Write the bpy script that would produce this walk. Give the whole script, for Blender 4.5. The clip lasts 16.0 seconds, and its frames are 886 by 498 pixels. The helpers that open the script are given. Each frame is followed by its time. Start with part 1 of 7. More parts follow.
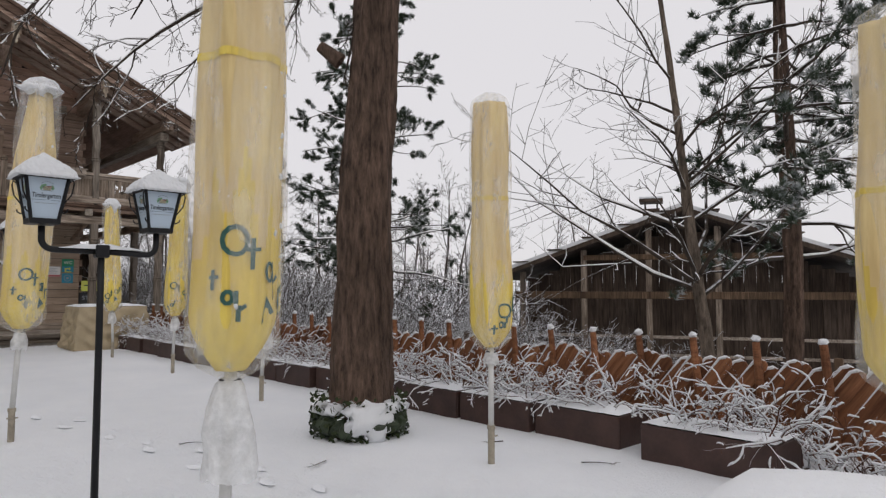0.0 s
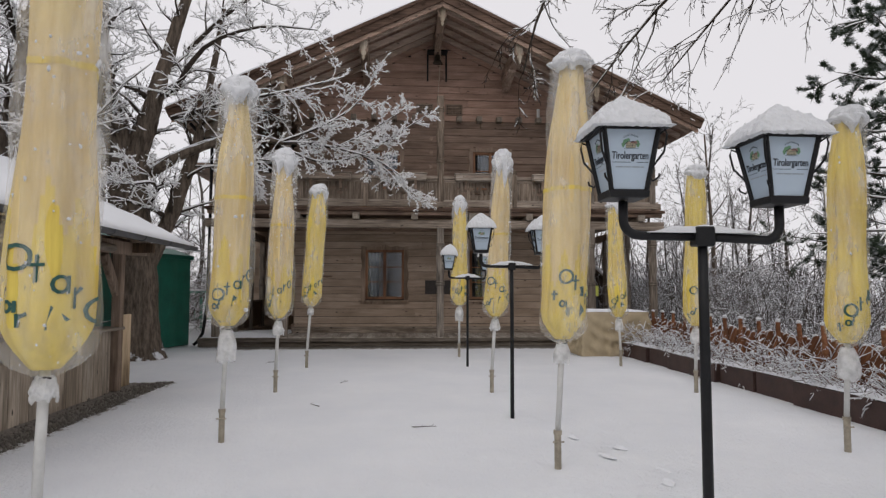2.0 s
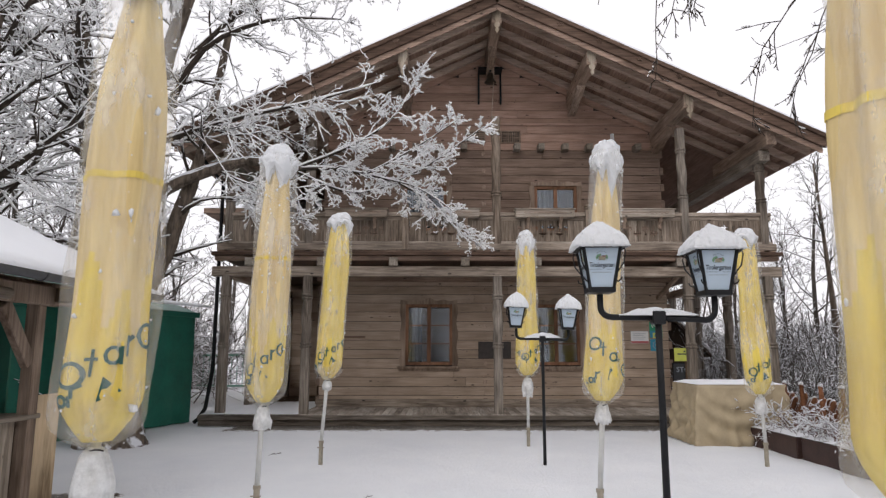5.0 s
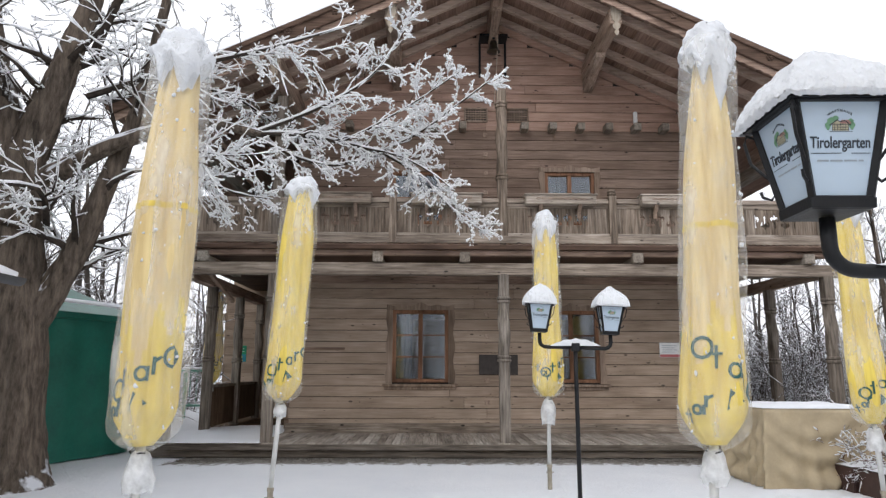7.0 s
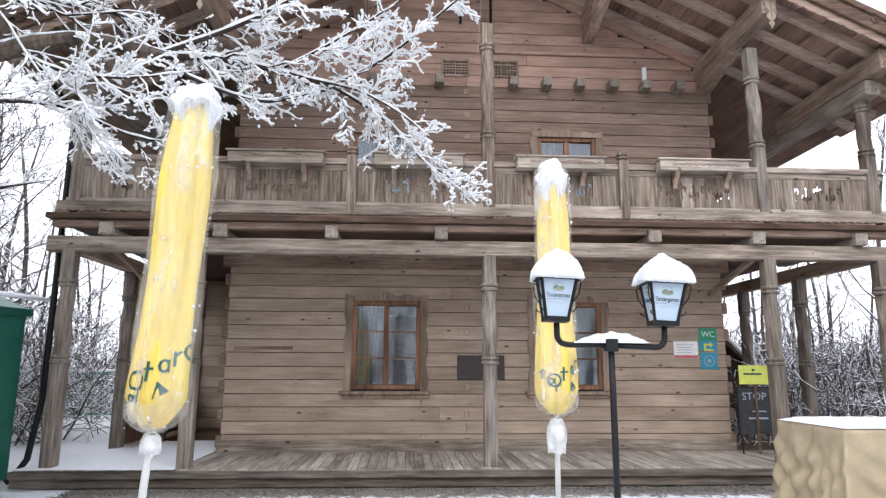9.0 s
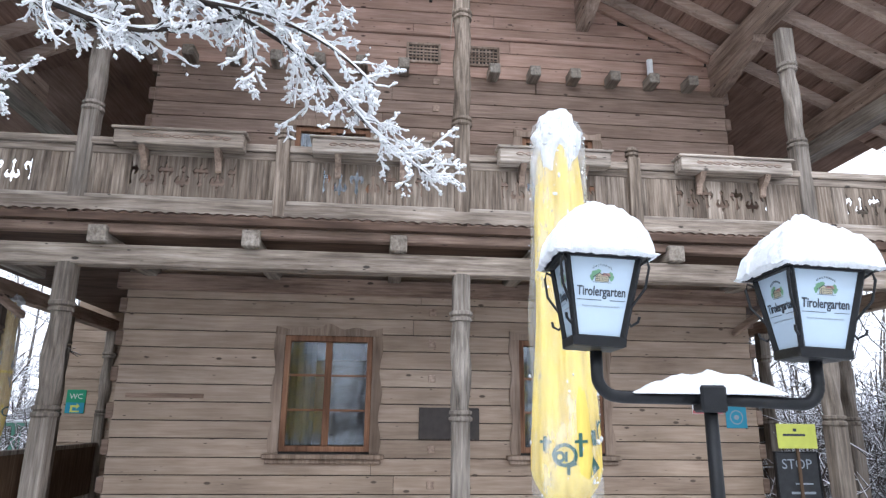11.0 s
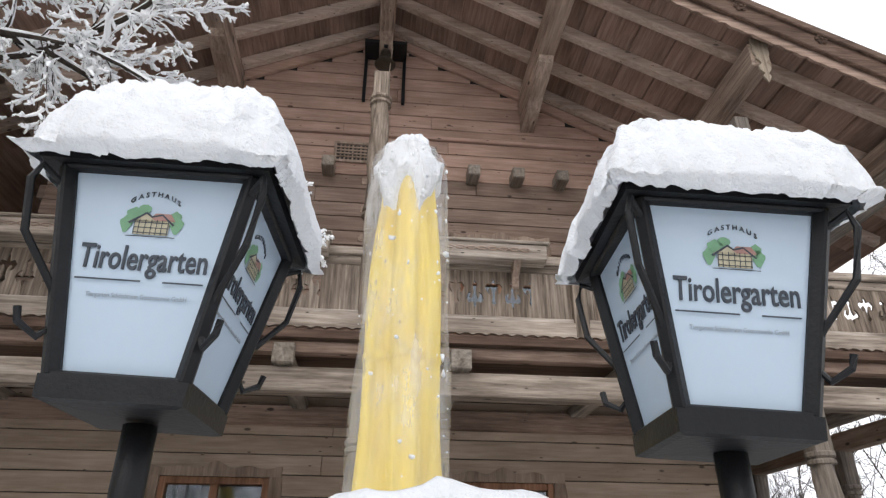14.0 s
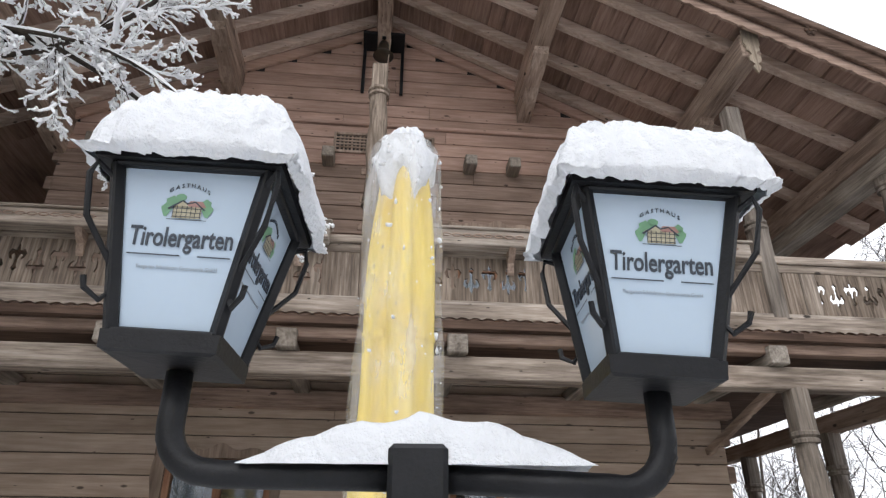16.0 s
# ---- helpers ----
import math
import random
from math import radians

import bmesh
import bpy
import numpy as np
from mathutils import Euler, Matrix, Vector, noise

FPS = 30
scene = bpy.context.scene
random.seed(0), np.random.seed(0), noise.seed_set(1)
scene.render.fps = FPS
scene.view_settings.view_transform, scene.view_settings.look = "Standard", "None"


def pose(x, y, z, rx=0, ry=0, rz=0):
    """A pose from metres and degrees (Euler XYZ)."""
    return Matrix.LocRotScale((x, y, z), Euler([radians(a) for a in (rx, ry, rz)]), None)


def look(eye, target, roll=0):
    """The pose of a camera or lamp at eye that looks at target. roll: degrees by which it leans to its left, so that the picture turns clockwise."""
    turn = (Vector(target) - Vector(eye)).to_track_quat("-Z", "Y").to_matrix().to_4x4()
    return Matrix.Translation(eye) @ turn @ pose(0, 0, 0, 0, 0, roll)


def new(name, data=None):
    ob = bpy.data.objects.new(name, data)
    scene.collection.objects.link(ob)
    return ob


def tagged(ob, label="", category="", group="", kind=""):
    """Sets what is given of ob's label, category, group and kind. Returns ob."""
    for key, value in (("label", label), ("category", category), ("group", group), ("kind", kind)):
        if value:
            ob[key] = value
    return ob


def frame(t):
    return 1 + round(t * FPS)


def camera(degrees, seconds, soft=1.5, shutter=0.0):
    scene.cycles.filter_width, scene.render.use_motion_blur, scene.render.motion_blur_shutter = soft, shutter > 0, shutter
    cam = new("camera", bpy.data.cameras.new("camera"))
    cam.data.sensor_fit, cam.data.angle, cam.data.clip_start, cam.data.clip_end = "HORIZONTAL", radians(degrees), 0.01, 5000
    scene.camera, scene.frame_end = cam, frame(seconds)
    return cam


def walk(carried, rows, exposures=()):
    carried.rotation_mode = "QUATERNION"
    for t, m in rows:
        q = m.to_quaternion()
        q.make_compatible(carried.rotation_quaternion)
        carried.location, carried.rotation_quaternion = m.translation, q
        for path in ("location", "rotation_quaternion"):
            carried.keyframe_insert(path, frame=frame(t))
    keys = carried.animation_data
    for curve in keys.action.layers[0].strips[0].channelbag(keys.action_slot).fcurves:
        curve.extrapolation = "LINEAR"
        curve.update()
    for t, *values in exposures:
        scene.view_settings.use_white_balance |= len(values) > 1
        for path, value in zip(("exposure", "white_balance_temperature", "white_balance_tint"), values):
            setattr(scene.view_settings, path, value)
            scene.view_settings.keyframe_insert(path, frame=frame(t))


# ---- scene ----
cam = camera(68.3, 16.0, soft=1.3)
PATH = [
    (0, (-0.007, -0.013, 1.561), (-1.453, 1.364, 1.674), -0.0),
    (0.4, (-0.302, -0.043, 1.539), (-2.024, 0.967, 1.66), 0.2),
    (0.5, (-0.39, -0.041, 1.55), (-2.168, 0.866, 1.67), 0.1),
    (1, (-0.851, -0.077, 1.54), (-2.782, 0.431, 1.664), 0.2),
    (1.5, (-1.461, -0.025, 1.533), (-3.433, 0.283, 1.659), 0.2),
    (2, (-2.074, 0.002, 1.552), (-4.065, 0.147, 1.68), 0.1),
    (2.5, (-2.741, 0.042, 1.579), (-4.736, 0.083, 1.71), 0.1),
    (3, (-3.287, 0.098, 1.611), (-5.283, 0.099, 1.743), 0.0),
    (3.5, (-3.873, 0.087, 1.636), (-5.86, 0.079, 1.866), 0.1),
    (3.7, (-4.102, 0.069, 1.617), (-6.084, 0.065, 1.88), 0.4),
    (5.8, (-6.743, -0.053, 1.635), (-8.715, -0.041, 1.972), 0.2),
    (6, (-7.014, -0.059, 1.62), (-8.983, -0.044, 1.968), 0.3),
    (6.5, (-7.644, -0.082, 1.585), (-9.612, -0.065, 1.94), 0.2),
    (7, (-8.31, -0.075, 1.584), (-10.277, -0.044, 1.944), 0.2),
    (7.5, (-8.901, -0.139, 1.619), (-10.869, -0.089, 1.972), 0.3),
    (8, (-9.564, -0.096, 1.591), (-11.53, -0.033, 1.953), 0.3),
    (8.5, (-10.212, -0.05, 1.6), (-12.176, 0.044, 1.962), 0.3),
    (9, (-10.851, 0.022, 1.649), (-12.815, 0.131, 2.009), 0.2),
    (9.2, (-11.106, 0.038, 1.641), (-13.07, 0.163, 2.001), 0.2),
    (11.3, (-13.628, 0.448, 1.757), (-15.55, 0.634, 2.277), 0.5),
    (11.5, (-13.831, 0.523, 1.763), (-15.749, 0.707, 2.298), 0.3),
    (12, (-14.239, 0.785, 1.795), (-16.121, 0.972, 2.447), 0.3),
    (12.5, (-14.541, 1.061, 1.833), (-16.36, 1.248, 2.644), 0.2),
    (13, (-14.688, 1.284, 1.848), (-16.465, 1.472, 2.746), 0.2),
    (13.5, (-14.696, 1.383, 1.823), (-16.468, 1.574, 2.731), 0.3),
    (14, (-14.631, 1.405, 1.797), (-16.404, 1.586, 2.706), 0.4),
    (14.5, (-14.408, 1.377, 1.757), (-16.18, 1.549, 2.669), 0.3),
    (15, (-14.211, 1.383, 1.717), (-15.985, 1.556, 2.624), 0.2),
    (15.5, (-14.248, 1.381, 1.724), (-16.026, 1.556, 2.625), 0.2),
    (16, (-14.458, 1.419, 1.693), (-16.245, 1.601, 2.573), 0.2),
]
EXPOSURES = [(0, -0.24, 6650, 12), (1.5, -0.22, 6650, 12), (3.5, 0.05, 6700, 14), (6, 0.38, 6500, 11), (7, 0.62, 6350, 10), (9, 1.26, 6100, 11),
             (11.5, 1.36, 5750, 9), (12.5, 1.13, 6150, 9), (13.5, 0.88, 6450, 10), (16, 0.83, 6350, 10)]
walk(cam, [(t, look(eye, target, roll)) for t, eye, target, roll in PATH], EXPOSURES)

# ---- world and light: a bright overcast winter sky ----
world = bpy.data.worlds.new("overcast_sky")
scene.world = world
world.use_nodes = True
wt = world.node_tree
wt.nodes.clear()
w_out = wt.nodes.new("ShaderNodeOutputWorld")
w_bg = wt.nodes.new("ShaderNodeBackground")
w_sky = wt.nodes.new("ShaderNodeTexSky")
w_sky.sky_type, w_sky.sun_disc = "NISHITA", False
w_sky.sun_elevation, w_sky.sun_rotation = radians(32), radians(200)
w_scale = wt.nodes.new("ShaderNodeMix")
w_scale.data_type, w_scale.blend_type = "RGBA", "MIX"
w_scale.inputs["Factor"].default_value = 0.955
w_scale.inputs["B"].default_value = (8.2, 8.2, 8.55, 1)
wt.links.new(w_sky.outputs["Color"], w_scale.inputs["A"])
wt.links.new(w_scale.outputs["Result"], w_bg.inputs["Color"])
w_bg.inputs["Strength"].default_value = 0.11
wt.links.new(w_bg.outputs["Background"], w_out.inputs["Surface"])

sun_data = bpy.data.lights.new("sun", "SUN")
sun_data.energy, sun_data.angle, sun_data.color = 0.55, radians(40), (1.0, 0.97, 0.93)
sun = new("sun", sun_data)
sun.matrix_world = look((6, -6, 10), (-4, 0, 0))


# ---- materials ----
def node_mat(name):
    m = bpy.data.materials.new(name)
    m.use_nodes = True
    nt = m.node_tree
    return m, nt, nt.nodes["Principled BSDF"]


def add(nt, kind, **values):
    n = nt.nodes.new(kind)
    for key, value in values.items():
        n.inputs[key].default_value = value
    return n


def ramp(nt, source, stops):
    r = nt.nodes.new("ShaderNodeValToRGB")
    els = r.color_ramp.elements
    while len(els) < len(stops):
        els.new(0.5)
    for e, (pos, col) in zip(els, stops):
        e.position, e.color = pos, (*col, 1) if len(col) == 3 else col
    nt.links.new(source, r.inputs["Fac"])
    return r


def mix(nt, fac, a, b, mode="MIX"):
    n = nt.nodes.new("ShaderNodeMix")
    n.data_type, n.blend_type = "RGBA", mode
    for key, v in (("Factor", fac), ("A", a), ("B", b)):
        if isinstance(v, (int, float)):
            n.inputs[key].default_value = v
        elif isinstance(v, tuple):
            n.inputs[key].default_value = (*v, 1)
        else:
            nt.links.new(v, n.inputs[key])
    return n.outputs["Result"]


def coords(nt, stretch=(1, 1, 1), shift=True):
    """Object coordinates, shifted for each object, so that like pieces differ."""
    tc = nt.nodes.new("ShaderNodeTexCoord")
    mp = nt.nodes.new("ShaderNodeMapping")
    mp.inputs["Scale"].default_value = stretch
    nt.links.new(tc.outputs["Object"], mp.inputs["Vector"])
    if shift:
        oi = nt.nodes.new("ShaderNodeObjectInfo")
        mu = nt.nodes.new("ShaderNodeMath")
        mu.operation = "MULTIPLY"
        mu.inputs[1].default_value = 57.0
        nt.links.new(oi.outputs["Random"], mu.inputs[0])
        cb = nt.nodes.new("ShaderNodeCombineXYZ")
        for k in "XYZ":
            nt.links.new(mu.outputs[0], cb.inputs[k])
        nt.links.new(cb.outputs[0], mp.inputs["Location"])
    return mp.outputs["Vector"]


def bump(nt, bsdf, height, strength, distance):
    b = add(nt, "ShaderNodeBump", Strength=strength, Distance=distance)
    nt.links.new(height, b.inputs["Height"])
    nt.links.new(b.outputs["Normal"], bsdf.inputs["Normal"])


def noise_tex(nt, vec, scale, detail=4.0, rough=0.55):
    n = add(nt, "ShaderNodeTexNoise", Scale=scale, Detail=detail, Roughness=rough)
    if vec is not None:
        nt.links.new(vec, n.inputs["Vector"])
    return n.outputs["Fac"]


def wood(name, dark, mid, light, axis=1, rough=0.8, knots=True, grain=1.0, stain=1.0):
    """Weathered softwood with its grain along the axis given."""
    m, nt, b = node_mat(name)
    st = [9.0 * grain, 9.0 * grain, 9.0 * grain]
    st[axis] = 0.55
    v = coords(nt, tuple(st))
    fine = noise_tex(nt, v, 3.2, 6, 0.62)
    broad = noise_tex(nt, coords(nt, (0.9, 0.9, 0.9)), 1.1, 3, 0.5)
    col = ramp(nt, fine, [(0.28, dark), (0.5, mid), (0.72, light)]).outputs["Color"]
    tone = ramp(nt, broad, [(0.3, (0.6, 0.58, 0.56)), (0.68, (1.2, 1.19, 1.18))]).outputs["Color"]
    col = mix(nt, 0.35 + 0.65 * stain, col, tone, "MULTIPLY")
    # long water stains and worn streaks
    sst = [3.2, 3.2, 3.2]
    sst[axis] = 0.35
    streak = noise_tex(nt, coords(nt, tuple(sst)), 1.7, 5, 0.7)
    col = mix(nt, 0.2 + 0.65 * stain, col, ramp(nt, streak, [(0.34, (0.5, 0.46, 0.43)), (0.48, (0.98, 0.97, 0.96)), (0.7, (1.22, 1.22, 1.22))]).outputs["Color"], "MULTIPLY")
    oi = nt.nodes.new("ShaderNodeObjectInfo")
    each = ramp(nt, oi.outputs["Random"], [(0.0, (0.84, 0.81, 0.78)), (0.5, (1.02, 0.99, 0.97)), (1.0, (1.14, 1.15, 1.16))]).outputs["Color"]
    col = mix(nt, 0.4 + 0.6 * stain, col, each, "MULTIPLY")
    if knots:
        ks = [5.0, 5.0, 5.0]
        ks[axis] = 2.2
        vo = add(nt, "ShaderNodeTexVoronoi", Scale=1.0, Randomness=1.0)
        nt.links.new(coords(nt, tuple(ks)), vo.inputs["Vector"])
        spot = ramp(nt, vo.outputs["Distance"], [(0.07, (1, 1, 1)), (0.115, (0, 0, 0))]).outputs["Color"]
        col = mix(nt, spot, col, tuple(c * 0.35 for c in dark))
        # short dark checks and peg holes
        cs = [11.0, 11.0, 11.0]
        cs[axis] = 3.4
        vc = add(nt, "ShaderNodeTexVoronoi", Scale=1.0, Randomness=1.0)
        nt.links.new(coords(nt, tuple(cs)), vc.inputs["Vector"])
        check = ramp(nt, vc.outputs["Distance"], [(0.05, (1, 1, 1)), (0.09, (0, 0, 0))]).outputs["Color"]
        col = mix(nt, check, col, tuple(c * 0.28 for c in dark))
    nt.links.new(col, b.inputs["Base Color"])
    b.inputs["Roughness"].default_value = rough
    b.inputs["Specular IOR Level"].default_value = 0.25
    bump(nt, b, fine, 0.45, 0.006)
    return m


def plain(name, colour, rough=0.6, metal=0.0, vary=0.12, scale=6.0, relief=0.0, spec=0.5):
    m, nt, b = node_mat(name)
    v = coords(nt)
    n1 = noise_tex(nt, v, scale, 5, 0.6)
    n2 = noise_tex(nt, v, scale * 9, 3, 0.6)
    lo = tuple(c * (1 - vary * 1.6) for c in colour)
    hi = tuple(min(1, c * (1 + vary)) for c in colour)
    col = ramp(nt, n1, [(0.3, lo), (0.7, hi)]).outputs["Color"]
    col = mix(nt, vary, col, ramp(nt, n2, [(0.35, tuple(c * 0.7 for c in colour)), (0.65, hi)]).outputs["Color"])
    nt.links.new(col, b.inputs["Base Color"])
    b.inputs["Roughness"].default_value, b.inputs["Metallic"].default_value = rough, metal
    b.inputs["Specular IOR Level"].default_value = spec
    if relief:
        bump(nt, b, n2, 0.5, relief)
    return m


def snow_material(name, colour=(0.86, 0.88, 0.91), relief=0.02):
    m, nt, b = node_mat(name)
    v = coords(nt, shift=False)
    n1 = noise_tex(nt, v, 1.3, 5, 0.6)
    n2 = noise_tex(nt, v, 42.0, 4, 0.65)
    nt.links.new(ramp(nt, n1, [(0.3, tuple(c * 0.96 for c in colour)), (0.7, colour)]).outputs["Color"], b.inputs["Base Color"])
    b.inputs["Roughness"].default_value = 0.75
    b.inputs["Specular IOR Level"].default_value = 0.25
    b.inputs["Subsurface Weight"].default_value = 0.0
    bump(nt, b, n2, 0.6, relief)
    return m


def snowed(name, dark, light, scale=9.0, axis=2, threshold=0.45, relief=0.03):
    """Bark or twigs with snow that lies on the upper sides."""
    m, nt, b = node_mat(name)
    st = [1.0, 1.0, 1.0]
    st[axis] = 0.22
    v = coords(nt, tuple(st), shift=False)
    n1 = noise_tex(nt, v, scale, 6, 0.7)
    n2 = noise_tex(nt, v, scale * 0.25, 3, 0.5)
    col = ramp(nt, n1, [(0.33, dark), (0.66, light)]).outputs["Color"]
    col = mix(nt, 0.5, col, ramp(nt, n2, [(0.3, (0.5, 0.5, 0.47)), (0.7, (1.2, 1.15, 1.1))]).outputs["Color"], "MULTIPLY")
    geo = nt.nodes.new("ShaderNodeNewGeometry")
    sep = nt.nodes.new("ShaderNodeSeparateXYZ")
    nt.links.new(geo.outputs["Normal"], sep.inputs[0])
    su = nt.nodes.new("ShaderNodeMath")
    su.operation = "ADD"
    nt.links.new(sep.outputs["Z"], su.inputs[0])
    sc = nt.nodes.new("ShaderNodeMath")
    sc.operation = "MULTIPLY_ADD"
    sc.inputs[1].default_value, sc.inputs[2].default_value = 0.9, -0.45
    nt.links.new(noise_tex(nt, coords(nt, shift=False), 3.5, 3, 0.6), sc.inputs[0])
    nt.links.new(sc.outputs[0], su.inputs[1])
    top = ramp(nt, su.outputs[0], [(threshold, (0, 0, 0)), (threshold + 0.12, (1, 1, 1))]).outputs["Color"]
    col = mix(nt, top, col, (0.84, 0.86, 0.9))
    nt.links.new(col, b.inputs["Base Color"])
    b.inputs["Roughness"].default_value = 0.9
    b.inputs["Specular IOR Level"].default_value = 0.2
    bump(nt, b, n1, 0.8, relief)
    return m


M_WALL = wood("brown_log_wood", (0.34, 0.26, 0.197), (0.415, 0.325, 0.252), (0.485, 0.39, 0.31), axis=1, stain=0.25)
M_GABLE = wood("red_brown_board_wood", (0.36, 0.232, 0.178), (0.45, 0.305, 0.24), (0.53, 0.38, 0.31), axis=1, stain=0.35)
# red-brown logs, with the shade behind the balcony parapet darkened into their colour
M_UPPER = wood("shade_toned_red_brown_log_wood", (0.185, 0.128, 0.097), (0.25, 0.18, 0.14), (0.32, 0.24, 0.192), axis=1, stain=0.35)
M_GREY_X = wood("weathered_wood_x", (0.17, 0.15, 0.128), (0.3, 0.268, 0.228), (0.43, 0.395, 0.345), axis=0, knots=False)
M_GREY_Y = wood("weathered_wood_y", (0.15, 0.124, 0.1), (0.33, 0.285, 0.24), (0.52, 0.46, 0.4), axis=1)
M_GREY_Z = wood("weathered_wood_z", (0.08, 0.065, 0.051), (0.23, 0.19, 0.153), (0.42, 0.36, 0.3), axis=2, knots=False)
# darker brown than the deck boards, for the deck's edge and plinth
M_EDGE = wood("dark_deck_edge_wood", (0.07, 0.06, 0.05), (0.15, 0.13, 0.108), (0.24, 0.21, 0.18), axis=1, knots=False)
M_DECK = wood("grey_deck_wood", (0.19, 0.172, 0.15), (0.36, 0.328, 0.29), (0.5, 0.462, 0.418), axis=0, knots=False)
M_BEAM_X = wood("roof_beam_wood_x", (0.22, 0.165, 0.13), (0.37, 0.285, 0.228), (0.49, 0.395, 0.32), axis=0)
M_BEAM_Y = wood("roof_beam_wood_y", (0.21, 0.15, 0.118), (0.34, 0.25, 0.2), (0.46, 0.355, 0.29), axis=1)
M_RAFTER = wood("pale_rafter_wood", (0.4, 0.3, 0.24), (0.52, 0.41, 0.335), (0.63, 0.52, 0.43), axis=1, stain=0.4)
M_SOFFIT = wood("dark_soffit_wood", (0.22, 0.142, 0.11), (0.31, 0.21, 0.165), (0.4, 0.285, 0.23), axis=0, knots=False, stain=0.6)
M_TRIM = wood("red_brown_window_wood", (0.17, 0.085, 0.05), (0.26, 0.14, 0.085), (0.34, 0.2, 0.13), axis=2, knots=False)
M_TRIM_Y = wood("red_brown_window_wood_y", (0.17, 0.085, 0.05), (0.26, 0.14, 0.085), (0.34, 0.2, 0.13), axis=1, knots=False)
M_CASING = wood("carved_casing_wood", (0.235, 0.178, 0.135), (0.31, 0.24, 0.188), (0.385, 0.31, 0.25), axis=2, knots=False)
M_POST = wood("grey_post_wood", (0.1, 0.088, 0.076), (0.22, 0.194, 0.166), (0.35, 0.315, 0.275), axis=2, knots=False)
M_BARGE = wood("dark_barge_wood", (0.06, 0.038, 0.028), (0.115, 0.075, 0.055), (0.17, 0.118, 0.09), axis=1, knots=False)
M_PALE = wood("pale_pendant_wood", (0.3, 0.25, 0.19), (0.46, 0.4, 0.32), (0.58, 0.52, 0.44), axis=2, knots=False)
M_FENCE = wood("orange_brown_fence_wood", (0.11, 0.045, 0.022), (0.23, 0.1, 0.05), (0.33, 0.165, 0.085), axis=0, knots=False)
M_HUT = wood("grey_hut_boards", (0.22, 0.19, 0.15), (0.41, 0.36, 0.3), (0.57, 0.51, 0.44), axis=2)
M_HUT_POST = wood("brown_hut_timber", (0.17, 0.13, 0.1), (0.28, 0.22, 0.175), (0.38, 0.31, 0.255), axis=2, knots=False)
M_HUT_DARK = wood("dark_hut_timber", (0.06, 0.04, 0.026), (0.125, 0.085, 0.055), (0.2, 0.14, 0.095), axis=2, knots=False)
M_PLY = wood("pale_plywood", (0.42, 0.33, 0.21), (0.5, 0.4, 0.27), (0.56, 0.46, 0.32), axis=2, knots=False, grain=0.4)
M_BARN = wood("black_brown_barn_boards", (0.035, 0.026, 0.02), (0.075, 0.056, 0.044), (0.12, 0.092, 0.075), axis=2, knots=False)
M_SNOW = snow_material("fresh_snow")
M_CLUMP = snow_material("clumped_snow", (0.75, 0.768, 0.79), 0.022)
M_TWIGSNOW = snow_material("fluffy_twig_snow", (0.95, 0.955, 0.96), 0.008)

M_BARK = snowed("ridged_bark", (0.055, 0.043, 0.034), (0.22, 0.178, 0.142), 13.0, threshold=0.36, relief=0.06)
M_PINEBARK = snowed("pine_bark", (0.038, 0.026, 0.02), (0.185, 0.125, 0.095), 17.0, threshold=0.95, relief=0.09)
M_TWIG = snowed("twigs", (0.035, 0.028, 0.024), (0.085, 0.068, 0.055), 14.0, threshold=0.62, relief=0.004)
M_WOODS = snowed("far_twigs", (0.06, 0.052, 0.046), (0.15, 0.13, 0.115), 10.0, threshold=0.22, relief=0.004)
M_SHRUB = snowed("rusty_shrub_twigs", (0.055, 0.026, 0.018), (0.15, 0.07, 0.045), 14.0, threshold=0.5, relief=0.004)
M_BLACK = plain("black_painted_iron", (0.01, 0.0105, 0.012), 0.5, 0.0, 0.25, 14, 0.002, 0.3)
M_GUTTER = plain("dark_zinc_gutter", (0.1, 0.1, 0.105), 0.5, 0.6, 0.15, 8)
M_PANEL = plain("milky_lantern_panel", (0.46, 0.56, 0.66), 0.22, 0.0, 0.015, 4)
M_PRINT = plain("dark_print", (0.035, 0.045, 0.06), 0.5, 0.0, 0.05, 30)
M_PRINT_GREEN = plain("green_print", (0.16, 0.33, 0.19), 0.5, 0.0, 0.08, 30)
M_PRINT_TAN = plain("tan_print", (0.46, 0.42, 0.29), 0.5, 0.0, 0.08, 30)
M_PRINT_ROSE = plain("rose_print", (0.36, 0.2, 0.17), 0.5, 0.0, 0.08, 30)
M_PRINT_GREY = plain("grey_print", (0.3, 0.34, 0.38), 0.5, 0.0, 0.05, 30)
M_POLE = plain("white_lacquered_pole", (0.62, 0.62, 0.6), 0.4, 0.0, 0.08, 10)
M_SLEEVE = plain("grey_ground_sleeve", (0.36, 0.32, 0.25), 0.6, 0.2, 0.25, 12)
M_LETTER = plain("green_fabric_print", (0.028, 0.1, 0.082), 0.7, 0.0, 0.12, 30)
M_GREEN = plain("green_tarpaulin", (0.015, 0.14, 0.098), 0.42, 0.0, 0.2, 2.2, 0.004)
M_RAIL_GREEN = plain("pale_green_railing", (0.13, 0.32, 0.24), 0.5, 0.0, 0.15, 6)
M_SIGN_GREEN = plain("green_sign", (0.02, 0.3, 0.15), 0.45, 0.0, 0.04, 8)
M_SIGN_BLUE = plain("blue_sign", (0.03, 0.28, 0.42), 0.45, 0.0, 0.04, 8)
M_SIGN_YELLOW = plain("yellow_sign", (0.62, 0.66, 0.12), 0.5, 0.0, 0.05, 8)
M_WHITE = plain("white_enamel", (0.8, 0.8, 0.79), 0.4, 0.0, 0.05, 8)
